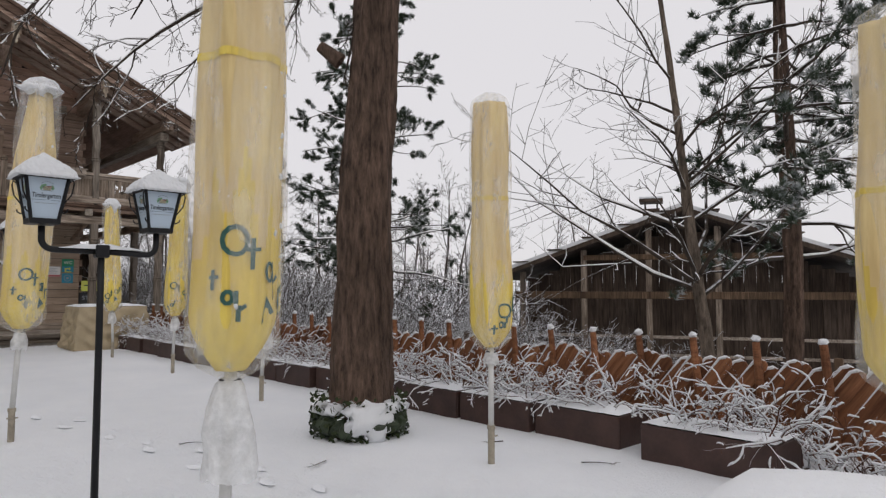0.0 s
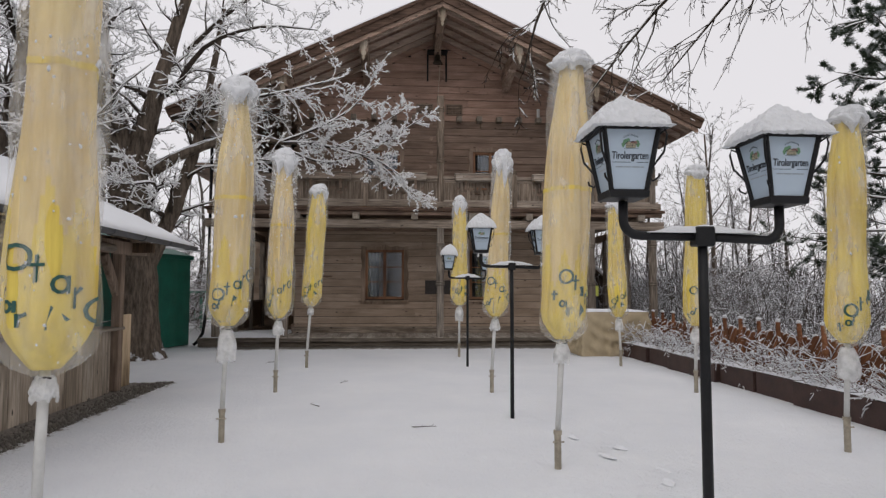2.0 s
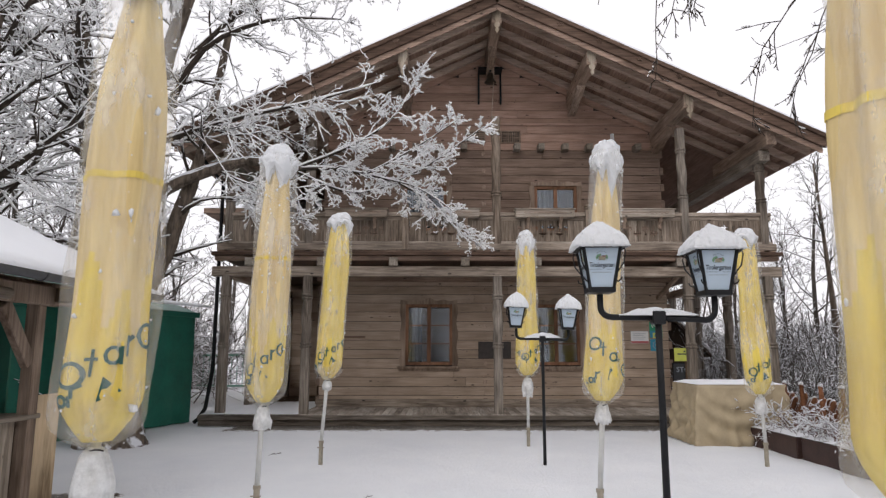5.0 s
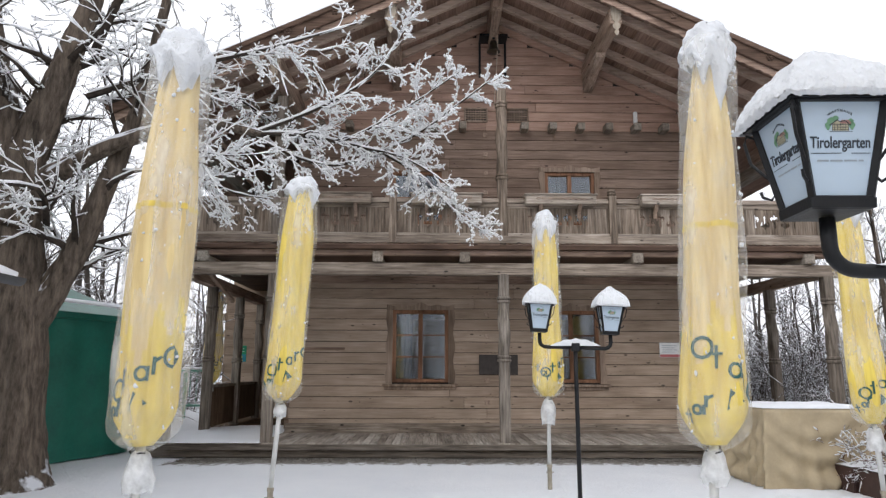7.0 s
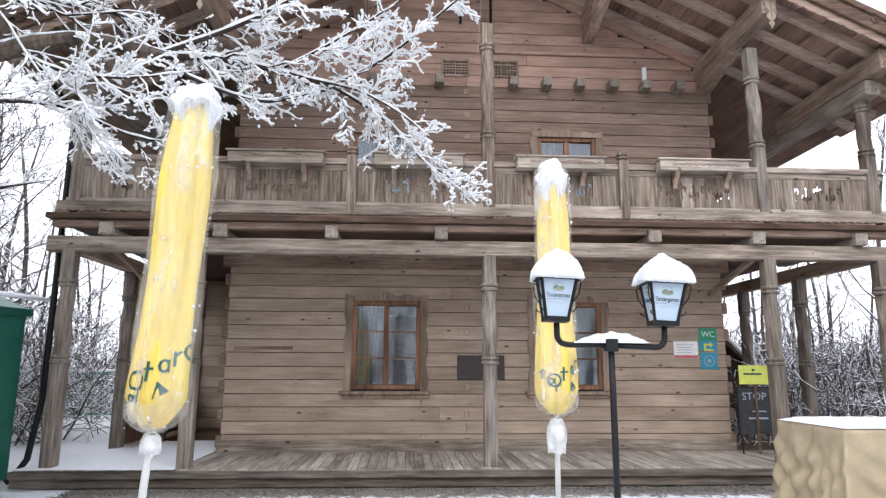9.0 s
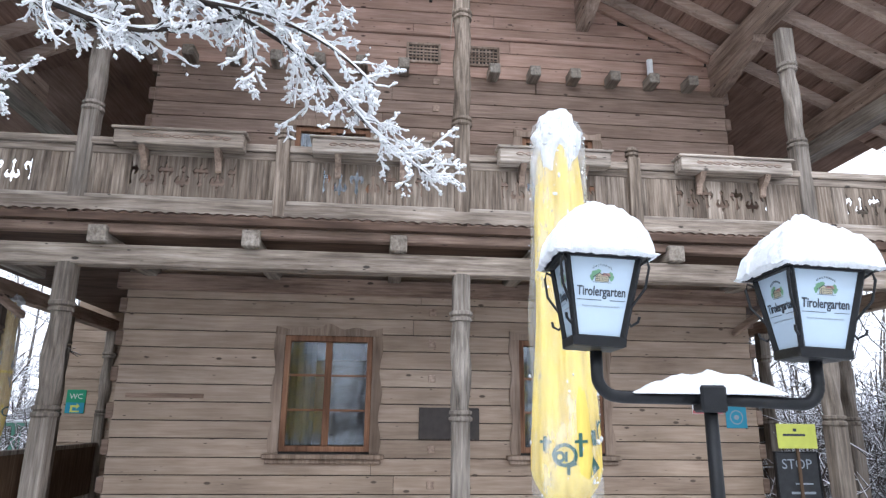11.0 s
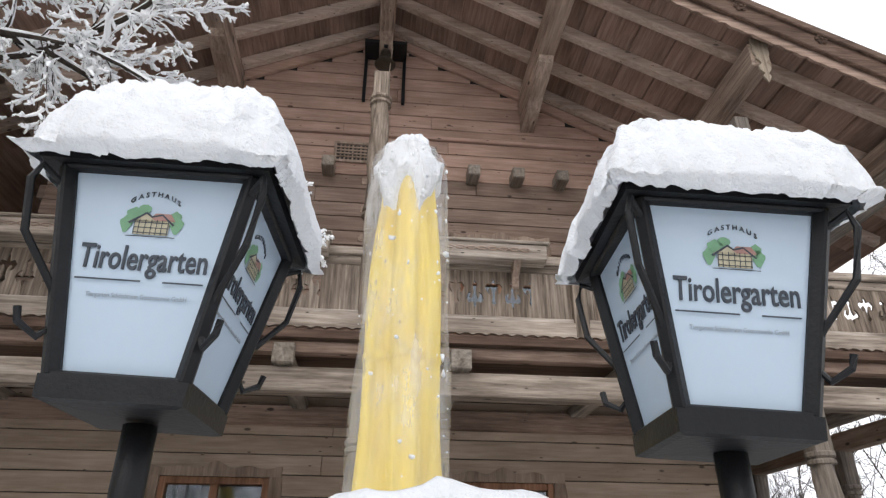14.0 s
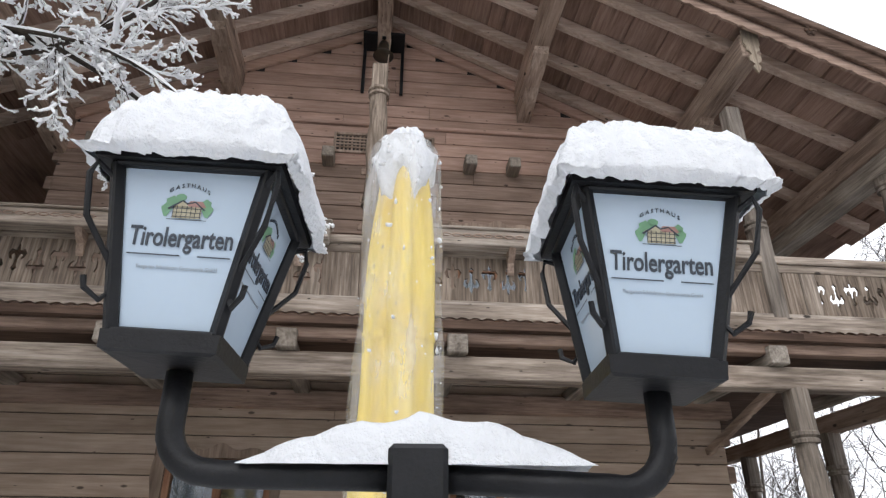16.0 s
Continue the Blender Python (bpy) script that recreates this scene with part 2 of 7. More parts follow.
M_RED = plain("red_band", (0.5, 0.13, 0.14), 0.5, 0.0, 0.08, 8)
M_PLATE = plain("dark_bronze_plate", (0.05, 0.04, 0.035), 0.5, 0.3, 0.2, 12)
M_BOARD = plain("blackboard", (0.03, 0.032, 0.035), 0.7, 0.0, 0.25, 9)
M_CURTAIN = plain("grey_green_curtain", (0.05, 0.058, 0.055), 0.85, 0.0, 0.15, 5)
# near-black colour that stands in for the gloom of rooms and hollows
M_DARK = plain("room_shade_black", (0.03, 0.026, 0.022), 0.9, 0.0, 0.1, 2)
M_PLANTER = plain("rust_brown_planter", (0.062, 0.032, 0.026), 0.55, 0.1, 0.3, 3.5, 0.003)
M_CANVAS = plain("tan_canvas", (0.42, 0.34, 0.22), 0.8, 0.0, 0.12, 3, 0.003)
M_CRATE = plain("orange_brown_crate", (0.36, 0.15, 0.06), 0.6, 0.0, 0.2, 6)
M_SOIL = plain("dark_soil", (0.05, 0.04, 0.032), 0.95, 0.0, 0.3, 9, 0.01)
M_STONE = plain("gravel_stone", (0.16, 0.145, 0.125), 0.85, 0.0, 0.35, 20, 0.002)
M_BELL = plain("dark_bell_metal", (0.1, 0.09, 0.07), 0.45, 0.7, 0.2, 9)
M_LEAVES = plain("dark_ivy", (0.03, 0.045, 0.022), 0.6, 0.0, 0.3, 9)


def needle_material():
    m, nt, b = node_mat("snow_dusted_needles")
    v = coords(nt, shift=False)
    n1 = noise_tex(nt, v, 5.0, 3, 0.6)
    col = ramp(nt, n1, [(0.3, (0.018, 0.032, 0.016)), (0.52, (0.04, 0.062, 0.034)), (0.63, (0.42, 0.45, 0.46)), (0.8, (0.72, 0.74, 0.76))]).outputs["Color"]
    nt.links.new(col, b.inputs["Base Color"])
    b.inputs["Roughness"].default_value = 0.7
    return m


def fabric_material(name, tones, streak):
    m, nt, b = node_mat(name)
    v = coords(nt)
    n1 = noise_tex(nt, v, 2.2, 4, 0.55)
    st = coords(nt, (9, 9, 0.8))
    n2 = noise_tex(nt, st, 2.0, 5, 0.6)
    col = ramp(nt, n1, [(0.3, tones[0]), (0.55, tones[1]), (0.75, tones[2])]).outputs["Color"]
    col = mix(nt, 0.38, col, ramp(nt, n2, [(0.35, streak), (0.6, tones[1])]).outputs["Color"])
    nt.links.new(col, b.inputs["Base Color"])
    b.inputs["Roughness"].default_value = 0.85
    b.inputs["Specular IOR Level"].default_value = 0.2
    bump(nt, b, n2, 0.5, 0.01)
    return m


def film_material():
    m, nt, b = node_mat("clouded_plastic_film")
    v = coords(nt)
    n1 = noise_tex(nt, coords(nt, (3, 3, 1)), 2.4, 5, 0.6)
    n2 = noise_tex(nt, v, 26.0, 4, 0.6)
    b.inputs["Base Color"].default_value = (0.86, 0.86, 0.84, 1)
    b.inputs["Roughness"].default_value = 0.22
    al = ramp(nt, n1, [(0.25, (0.07, 0.07, 0.07)), (0.5, (0.17, 0.17, 0.17)), (0.76, (0.52, 0.52, 0.52))]).outputs["Color"]
    nt.links.new(al, b.inputs["Alpha"])
    mu = nt.nodes.new("ShaderNodeMath")
    mu.operation = "ADD"
    nt.links.new(n1, mu.inputs[0])
    nt.links.new(n2, mu.inputs[1])
    bump(nt, b, mu.outputs[0], 0.7, 0.015)
    return m


def glass_material(name, rough=0.03):
    m, nt, b = node_mat(name)
    b.inputs["Base Color"].default_value = (0.72, 0.82, 0.92, 1)
    b.inputs["Roughness"].default_value = rough
    b.inputs["Transmission Weight"].default_value = 1.0
    b.inputs["IOR"].default_value = 1.75
    bump(nt, b, noise_tex(nt, coords(nt), 2.0, 2, 0.5), 0.12, 0.02)
    return m


def ground_material():
    """Snow with thin, worn patches of gravel along the hut and the deck."""
    m, nt, b = node_mat("snow_and_gravel")
    v = coords(nt, shift=False)
    sep = nt.nodes.new("ShaderNodeSeparateXYZ")
    nt.links.new(v, sep.inputs[0])
    n1 = noise_tex(nt, v, 0.9, 5, 0.6)
    n2 = noise_tex(nt, v, 26.0, 4, 0.7)
    n3 = noise_tex(nt, v, 6.0, 4, 0.7)

    def line(source, scale, offset):
        f = nt.nodes.new("ShaderNodeMath")
        f.operation = "MULTIPLY_ADD"
        f.inputs[1].default_value, f.inputs[2].default_value = scale, offset
        nt.links.new(source, f.inputs[0])
        return f.outputs[0]

    def op(kind, a, c):
        f = nt.nodes.new("ShaderNodeMath")
        f.operation = kind
        for k, s in enumerate((a, c)):
            if isinstance(s, (int, float)):
                f.inputs[k].default_value = s
            else:
                nt.links.new(s, f.inputs[k])
        return f.outputs[0]
    near_hut = op("MINIMUM", line(sep.outputs["Y"], -1.0, -3.72), line(sep.outputs["X"], 1.0, 13.7))
    near_deck = op("MINIMUM", line(sep.outputs["X"], -0.6, -11.82), op("MINIMUM", line(sep.outputs["Y"], 1.0, 4.6), line(sep.outputs["Y"], -1.0, 5.6)))
    edge = op("ADD", op("MAXIMUM", near_hut, near_deck), op("ADD", line(n3, 0.7, -0.35), line(n2, 0.5, -0.25)))
    bare = ramp(nt, edge, [(0.0, (0, 0, 0)), (0.09, (1, 1, 1))]).outputs["Color"]
    snow = ramp(nt, n1, [(0.3, (0.8, 0.825, 0.86)), (0.7, (0.86, 0.88, 0.905))]).outputs["Color"]
    stones = ramp(nt, n2, [(0.3, (0.1, 0.09, 0.08)), (0.7, (0.34, 0.31, 0.275))]).outputs["Color"]
    nt.links.new(mix(nt, bare, snow, stones), b.inputs["Base Color"])
    b.inputs["Roughness"].default_value = 0.8
    b.inputs["Specular IOR Level"].default_value = 0.25
    bump(nt, b, op("ADD", n2, line(n3, 1.6, 0.0)), 0.6, 0.045)
    return m


M_NEEDLES = needle_material()
M_FABRIC = fabric_material("yellow_umbrella_canvas", ((0.72, 0.52, 0.12), (0.82, 0.64, 0.14), (0.88, 0.71, 0.14)), (0.4, 0.26, 0.07))
M_FABRIC_TAN = fabric_material("orange_tan_umbrella_canvas", ((0.7, 0.53, 0.25), (0.78, 0.62, 0.31), (0.84, 0.69, 0.34)), (0.42, 0.27, 0.11))
M_FILM = film_material()
M_GLASS = glass_material("window_glass")
M_GROUND = ground_material()


# ---- mesh helpers ----
def link_mesh(name, mesh, material, parent=None, label=""):
    if material is not None and not mesh.materials:
        mesh.materials.append(material)
    ob = new(name, mesh)
    if parent is not None:
        ob.parent = parent
    if label:
        ob["label"] = label
    return ob


def part(name, bm, material, parent=None, label="", smooth=False):
    """Link a bmesh as one mesh object under a thing or a part."""
    bmesh.ops.recalc_face_normals(bm, faces=bm.faces)
    me = bpy.data.meshes.new(name)
    bm.to_mesh(me)
    bm.free()
    if smooth:
        me.polygons.foreach_set("use_smooth", [True] * len(me.polygons))
    return link_mesh(name, me, material, parent, label)


def thing(name, at, label, category, group="", kind="", turn=0.0):
    e = new(name)
    e.empty_display_size = 0.1
    e.matrix_basis = pose(*at, 0, 0, turn)
    return tagged(e, label, category, group, kind)


def box(bm, lo, hi, bevel=0.0, m=None):
    """A box from corner to corner, with its edges eased if asked."""
    lo, hi = Vector(lo), Vector(hi)
    size = hi - lo
    mat4 = Matrix.LocRotScale((lo + hi) / 2, None, [max(1e-4, abs(c)) for c in size])
    if m is not None:
        mat4 = m @ mat4
    res = bmesh.ops.create_cube(bm, size=1.0, matrix=mat4)
    if bevel:
        edges = {e for v in res["verts"] for e in v.link_edges}
        bmesh.ops.bevel(bm, geom=list(edges), offset=bevel, segments=1, affect="EDGES")
    return bm


def boxes(*specs, bevel=0.0):
    bm = bmesh.new()
    for lo, hi in specs:
        box(bm, lo, hi, bevel)
    return bm


def bar(bm, a, b, w, h, bevel=0.0, up=(0, 0, 1)):
    """A squared timber from a to b, w wide and h high."""
    a, b = Vector(a), Vector(b)
    d = b - a
    n = d.normalized()
    side = n.cross(Vector(up)).normalized()
    top = side.cross(n)
    m = Matrix((side, n, top)).transposed().to_4x4()
    m.translation = (a + b) / 2
    return box(bm, (-w / 2, -d.length / 2, -h / 2), (w / 2, d.length / 2, h / 2), bevel, m)


def tube(bm, pts, radii, sides=8, caps=True):
    """A round tube through points, thicker and thinner along the way."""
    pts = [Vector(p) for p in pts]
    rings = []
    ref = Vector((0.31, 0.17, 0.93)).normalized()
    for i, p in enumerate(pts):
        d = (pts[min(i + 1, len(pts) - 1)] - pts[max(i - 1, 0)]).normalized()
        u = d.cross(ref)
        if u.length < 1e-3:
            u = d.cross(Vector((1, 0, 0)))
        u.normalize()
        w = d.cross(u)
        r = radii[i] if isinstance(radii, (list, tuple)) else radii
        rings.append([bm.verts.new(p + r * (math.cos(2 * math.pi * k / sides) * u + math.sin(2 * math.pi * k / sides) * w)) for k in range(sides)])
    for a, b in zip(rings, rings[1:]):
        for k in range(sides):
            bm.faces.new((a[k], a[(k + 1) % sides], b[(k + 1) % sides], b[k]))
    if caps:
        bm.faces.new(rings[0])
        bm.faces.new(rings[-1][::-1])
    return bm


def turned(bm, rows, sides, shape, centre=(0, 0)):
    """Rings of radius r at height z, each bent by shape(angle, z)."""
    rings = []
    for r, z in rows:
        ring = []
        for k in range(sides):
            a = 2 * math.pi * k / sides
            q = r * shape(a, z)
            ring.append(bm.verts.new((centre[0] + q * math.cos(a), centre[1] + q * math.sin(a), z)))
        rings.append(ring)
    for a, b in zip(rings, rings[1:]):
        for k in range(sides):
            bm.faces.new((a[k], a[(k + 1) % sides], b[(k + 1) % sides], b[k]))
    bm.faces.new(rings[0][::-1])
    bm.faces.new(rings[-1])
    return bm


def blob(bm, centre, radii, seed, rough=0.18, freq=2.2, flat=None, level=3):
    """A lump of snow: a sphere pushed about by noise, cut flat below if asked."""
    res = bmesh.ops.create_icosphere(bm, subdivisions=level, radius=1.0)
    off = Vector((seed * 7.31, seed * 3.17, seed * 1.73))
    for v in res["verts"]:
        d = v.co.normalized()
        k = 1 + rough * noise.noise(d * freq + off) * 2 + rough * 0.6 * noise.noise(d * freq * 3 + off)
        p = Vector((d.x * radii[0] * k, d.y * radii[1] * k, d.z * radii[2] * k))
        if flat is not None and p.z < flat:
            p.z = flat
        v.co = Vector(centre) + p
    return bm


def outline_mesh(points, depth, axis="x"):
    """A board cut to an outline of (across, up) points, with its thickness along the axis."""
    bm = bmesh.new()
    front, back = [], []
    for a, b in points:
        p, q = ((depth, a, b), (0, a, b)) if axis == "x" else ((a, depth, b), (a, 0, b))
        front.append(bm.verts.new(p))
        back.append(bm.verts.new(q))
    bm.faces.new(front)
    bm.faces.new(back[::-1])
    n = len(points)
    for k in range(n):
        bm.faces.new((front[k], back[k], back[(k + 1) % n], front[(k + 1) % n]))
    return bm


def lettering(text, size, thick=0.002, bold=0.0, spacing=1.0):
    """A mesh of words in the built-in font, lying in x and y, centred."""
    cu = bpy.data.curves.new("lettering", "FONT")
    cu.body, cu.size, cu.extrude, cu.align_x, cu.resolution_u = text, size, thick, "CENTER", 3
    cu.offset, cu.space_character = bold, spacing
    tmp = new("lettering", cu)
    me = bpy.data.meshes.new_from_object(tmp.evaluated_get(bpy.context.evaluated_depsgraph_get()))
    bpy.data.objects.remove(tmp)
    return me


def mesh_from_arrays(name, verts, quads):
    me = bpy.data.meshes.new(name)
    me.vertices.add(len(verts))
    me.vertices.foreach_set("co", np.ascontiguousarray(verts, dtype=np.float32).ravel())
    n = len(quads)
    k = quads.shape[1]
    me.loops.add(n * k)
    me.loops.foreach_set("vertex_index", quads.astype(np.int32).ravel())
    me.polygons.add(n)
    me.polygons.foreach_set("loop_start", np.arange(0, n * k, k, dtype=np.int32))
    me.polygons.foreach_set("use_smooth", np.ones(n, dtype=bool))
    me.update(calc_edges=True)
    me.validate()
    return me


# ---- branching plants ----
def branch_arrays(lines, sides=4):
    """Tubes round many polylines at once: lists of (points, radii) become vertices and quads."""
    all_v, all_q, base = [], [], 0
    ang = np.arange(sides) * 2 * np.pi / sides
    ca, sa = np.cos(ang), np.sin(ang)
    kk = np.arange(sides)
    k2 = (kk + 1) % sides
    for pts, rad in lines:
        p = np.asarray(pts, dtype=float)
        r = np.asarray(rad, dtype=float)
        d = np.gradient(p, axis=0)
        d /= np.linalg.norm(d, axis=1, keepdims=True) + 1e-9
        ref = np.array([0.0, 0.0, 1.0]) if abs(d[0, 2]) < 0.8 else np.array([1.0, 0.0, 0.0])
        u = np.cross(d, ref)
        u /= np.linalg.norm(u, axis=1, keepdims=True) + 1e-9
        w = np.cross(u, d)
        ring = p[:, None, :] + r[:, None, None] * (ca[None, :, None] * u[:, None, :] + sa[None, :, None] * w[:, None, :])
        n = len(p)
        all_v.append(ring.reshape(-1, 3))
        i = np.arange(n - 1)[:, None] * sides + base
        q = np.stack([i + kk, i + k2, i + sides + k2, i + sides + kk], axis=-1).reshape(-1, 4)
        all_q.append(q)
        base += n * sides
    return np.concatenate(all_v), np.concatenate(all_q)


def unit(v):
    return v / (np.linalg.norm(v) + 1e-9)


def limb(rng, start, heading, length, r0, r1, steps, wander, lift):
    """One bent branch: points and radii."""
    pts, d = [np.array(start, float)], unit(np.array(heading, float))
    for _ in range(steps):
        d = unit(d + rng.normal(0, wander, 3) + np.array([0, 0, lift]))
        pts.append(pts[-1] + d * length / steps)
    return np.array(pts), np.linspace(r0, r1, steps + 1)


def sprout(rng, parent, lines, level, counts, spread, shrink, lift, wander=0.16, thin=0.55, low=0.25, tip=0.004, cuts=(5, 4, 3)):
    """Side branches along a branch, then theirs, down to twigs."""
    pts, rad = parent
    if level >= len(counts):
        return
    seg = np.linalg.norm(np.diff(pts, axis=0), axis=1)
    total = seg.sum()
    for _ in range(counts[level]):
        f = low + (1 - low) * rng.random()
        x = f * (len(pts) - 1)
        i = min(int(x), len(pts) - 2)
        at = pts[i] + (pts[i + 1] - pts[i]) * (x - i)
        r = rad[i] + (rad[i + 1] - rad[i]) * (x - i)
        along = unit(pts[i + 1] - pts[i])
        side = unit(np.cross(along, rng.normal(0, 1, 3)))
        head = along * math.cos(spread) + side * math.sin(spread)
        length = total * shrink * (0.55 + 0.75 * rng.random()) * (1.15 - 0.6 * f)
        steps = cuts[min(level, 2)]
        child = limb(rng, at, head, length, max(tip, r * thin), tip * 0.6, steps, wander, lift)
        lines.append(child)
        sprout(rng, child, lines, level + 1, counts, spread, shrink, lift, wander, thin, 0.12, tip, cuts)


def snow_lines(rng, lines, keep, thick, limit=0.3, knobs=False, hug=0.75):
    """Ridges of snow that lie along the upper sides of the flatter branches."""
    out = []
    for pts, rad in lines:
        if rad[0] > limit or rng.random() > keep:
            continue
        d = unit(pts[-1] - pts[0])
        if abs(d[2]) > 0.85:
            continue
        s = thick * (0.6 + 0.8 * rng.random())
        if knobs:
            m = 2 * len(pts) - 1
            x = np.linspace(0, len(pts) - 1, m)
            i = np.minimum(x.astype(int), len(pts) - 2)
            rad = rad[i] * (1 - (x - i)) + rad[i + 1] * (x - i)
            pts = pts[i] * (1 - (x - i))[:, None] + pts[i + 1] * (x - i)[:, None] + rng.normal(0, thick * 0.22, (m, 3))
            s *= 0.65 + 0.65 * rng.random(m)
        r = np.minimum(rad, 0.04) * 0.6 + s * (0.75 + 0.5 * rng.random(len(pts)))
        r[0] *= 0.5
        r[-1] *= 0.45
        q = pts.copy()
        q[:, 2] += np.asarray(rad) * 0.5 + s * hug
        out.append((q, r))
    return out


# ---- the ground ----
def ground_height(x, y):
    h = 0.02 * noise.noise(Vector((x * 0.35, y * 0.35, 0))) + 0.01 * noise.noise(Vector((x * 1.7, y * 1.7, 3))) + 0.007 * noise.noise(Vector((x * 4.3, y * 4.3, 5)))
    if y > 7.2:
        h -= 0.9 * min(1.0, (y - 7.2) / 3.5)
    if y < -3.6 or x < -20.3:
        h -= 0.015
    # a trodden track beside the trees
    if -9.5 < x < -2.5 and 1.6 < y < 4.6:
        path = math.exp(-((y - 2.7 - 0.18 * (x + 6)) / 0.3) ** 2)
        h -= 0.035 * path * max(0.0, noise.noise(Vector((x * 3.1, y * 3.1, 9))) + 0.1) * 2
    return h


def build_ground():
    def ticks(lo, hi, step, far):
        v = list(np.arange(lo, hi + 1e-6, step))
        d, a, b = step, lo, hi
        left, right = [], []
        while a > -far:
            d *= 1.35
            a -= d
            b += d
            left.append(a)
            right.append(b)
        return left[::-1] + v + right
    xs, ys = ticks(-23.0, 1.5, 0.11, 900), ticks(-6.0, 9.0, 0.11, 900)
    verts = np.array([(x, y, ground_height(x, y)) for x in xs for y in ys])
    n = len(ys)
    i = (np.arange(len(xs) - 1)[:, None] * n + np.arange(n - 1)[None, :]).ravel()
    quads = np.stack([i, i + n, i + n + 1, i + 1], axis=1)
    g = link_mesh("ground", mesh_from_arrays("ground", verts, quads), M_GROUND)
    return tagged(g, "snow-covered terrace ground with worn gravel edges", "ground", kind="structure")


build_ground()


# ---- the timber house ----
CY = 1.28            # the gable's middle
WX = -22.5           # front wall
PX = -20.72          # line of the posts
WL, WR = -3.1, 5.8   # corners of the front wall
APEX, SLOPE, TIP = 9.95, 0.473, 7.42
WINDOWS = [(-0.93, 0.27, 1.29, 2.83), (2.33, 3.53, 1.29, 2.83), (-1.0, 0.12, 4.75, 5.96), (2.44, 3.56, 4.75, 5.96)]


def roof_z(y, drop=0.0):
    return APEX - SLOPE * abs(y - CY) - drop


house = thing("house", (0, 0, 0), "weathered brown timber chalet with carved balcony and snowy roof", "house")


def build_walls():
    # backing with real window openings
    bm = bmesh.new()
    x0, x1 = WX - 0.3, WX - 0.03
    cuts = sorted({WL, WR, *[w[0] for w in WINDOWS], *[w[1] for w in WINDOWS]})
    for a, b in zip(cuts, cuts[1:]):
        mid = (a + b) / 2
        holes = sorted((w[2], w[3]) for w in WINDOWS if w[0] < mid < w[1])
        z = 0.2
        for lo, hi in holes:
            box(bm, (x0, a, z), (x1, b, lo))
            z = hi
        box(bm, (x0, a, z), (x1, b, 7.4))
    v = [bm.verts.new((x, y, z)) for x in (x0, x1) for y, z in ((WL, 7.4), (WR, 7.4), (CY, roof_z(CY, 0.3)))]
    for f in ((0, 1, 2), (5, 4, 3), (0, 3, 4, 1), (1, 4, 5, 2), (2, 5, 3, 0)):
        bm.faces.new([v[k] for k in f])
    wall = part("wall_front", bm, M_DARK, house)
    # side and back walls, plain
    side = boxes(((-36, WL, 0.1), (WX - 0.3, WL + 0.25, 7.3)), ((-36, WR - 0.25, 0.1), (WX - 0.3, WR, 7.3)), ((-36.25, WL, 0.1), (-36, WR, 7.3)))
    part("wall_side", side, M_WALL, house)
    bm = bmesh.new()
    v = [bm.verts.new((x, y, z)) for x in (-36.2, -36.05) for y, z in ((WL, 7.3), (WR, 7.3), (CY, roof_z(CY, 0.2)))]
    for f in ((0, 1, 2), (5, 4, 3), (0, 3, 4, 1), (1, 4, 5, 2), (2, 5, 3, 0)):
        bm.faces.new([v[k] for k in f])
    part("wall_gable_back", bm, M_GABLE, house)
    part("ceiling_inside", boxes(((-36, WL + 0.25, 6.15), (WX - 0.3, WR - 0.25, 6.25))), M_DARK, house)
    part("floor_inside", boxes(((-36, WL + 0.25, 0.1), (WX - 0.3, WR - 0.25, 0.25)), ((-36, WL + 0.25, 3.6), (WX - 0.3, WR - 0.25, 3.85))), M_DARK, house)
    # planks, row by row
    rng = random.Random(4)
    z, row = 0.32, 0
    while z < 9.3:
        h = 0.215 + 0.03 * rng.random()
        top = min(z + h - 0.011, 9.45)
        lo, hi = WL, WR
        if top > 7.3:
            reach = (APEX - 0.33 - top) / SLOPE
            if reach < 0.2:
                break
            lo, hi = max(WL, CY - reach), min(WR, CY + reach)
        spans = [(lo, hi)]
        for w in WINDOWS:
            if w[2] - 0.02 < top and w[3] + 0.02 > z:
                spans = [s for a, b in spans for s in ((a, min(b, w[0])), (max(a, w[1]), b)) if s[1] - s[0] > 0.08]
        pieces = []
        for a, b in spans:
            if b - a > 4:
                c = a + (b - a) * (0.35 + 0.3 * rng.random())
                pieces += [(a, c - 0.002), (c + 0.002, b)]
            else:
                pieces.append((a, b))
        for a, b in pieces:
            d = 0.004 * rng.random()
            bm = boxes(((-0.035, -(b - a) / 2, -(top - z) / 2), (0.0 + d, (b - a) / 2, (top - z) / 2)), bevel=0.006)
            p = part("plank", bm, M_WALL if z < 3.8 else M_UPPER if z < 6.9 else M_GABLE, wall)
            p.location = (WX, (a + b) / 2, (z + top) / 2)
        # dovetailed log ends at the corners and at the cross wall
        if row % 2 == 0 and top < 7.3 and not 3.4 < z < 3.9:
            for y in (WL - 0.03, WR + 0.03):
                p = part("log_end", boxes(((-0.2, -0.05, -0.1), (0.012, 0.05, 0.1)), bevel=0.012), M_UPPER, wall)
                p.location = (WX, y, (z + top) / 2)
            p = part("log_end", boxes(((-0.05, -0.05, -0.05), (0.022, 0.05, 0.05)), bevel=0.006), M_BEAM_X, wall)
            p.location = (WX, 1.1, (z + top) / 2)
        z += h
        row += 1
    # a heavy sill log and the moulding under the gable
    part("sill_log", boxes(((WX - 0.1, WL - 0.05, 0.22), (WX + 0.07, WR + 0.05, 0.45)), bevel=0.015), M_GREY_Y, house)
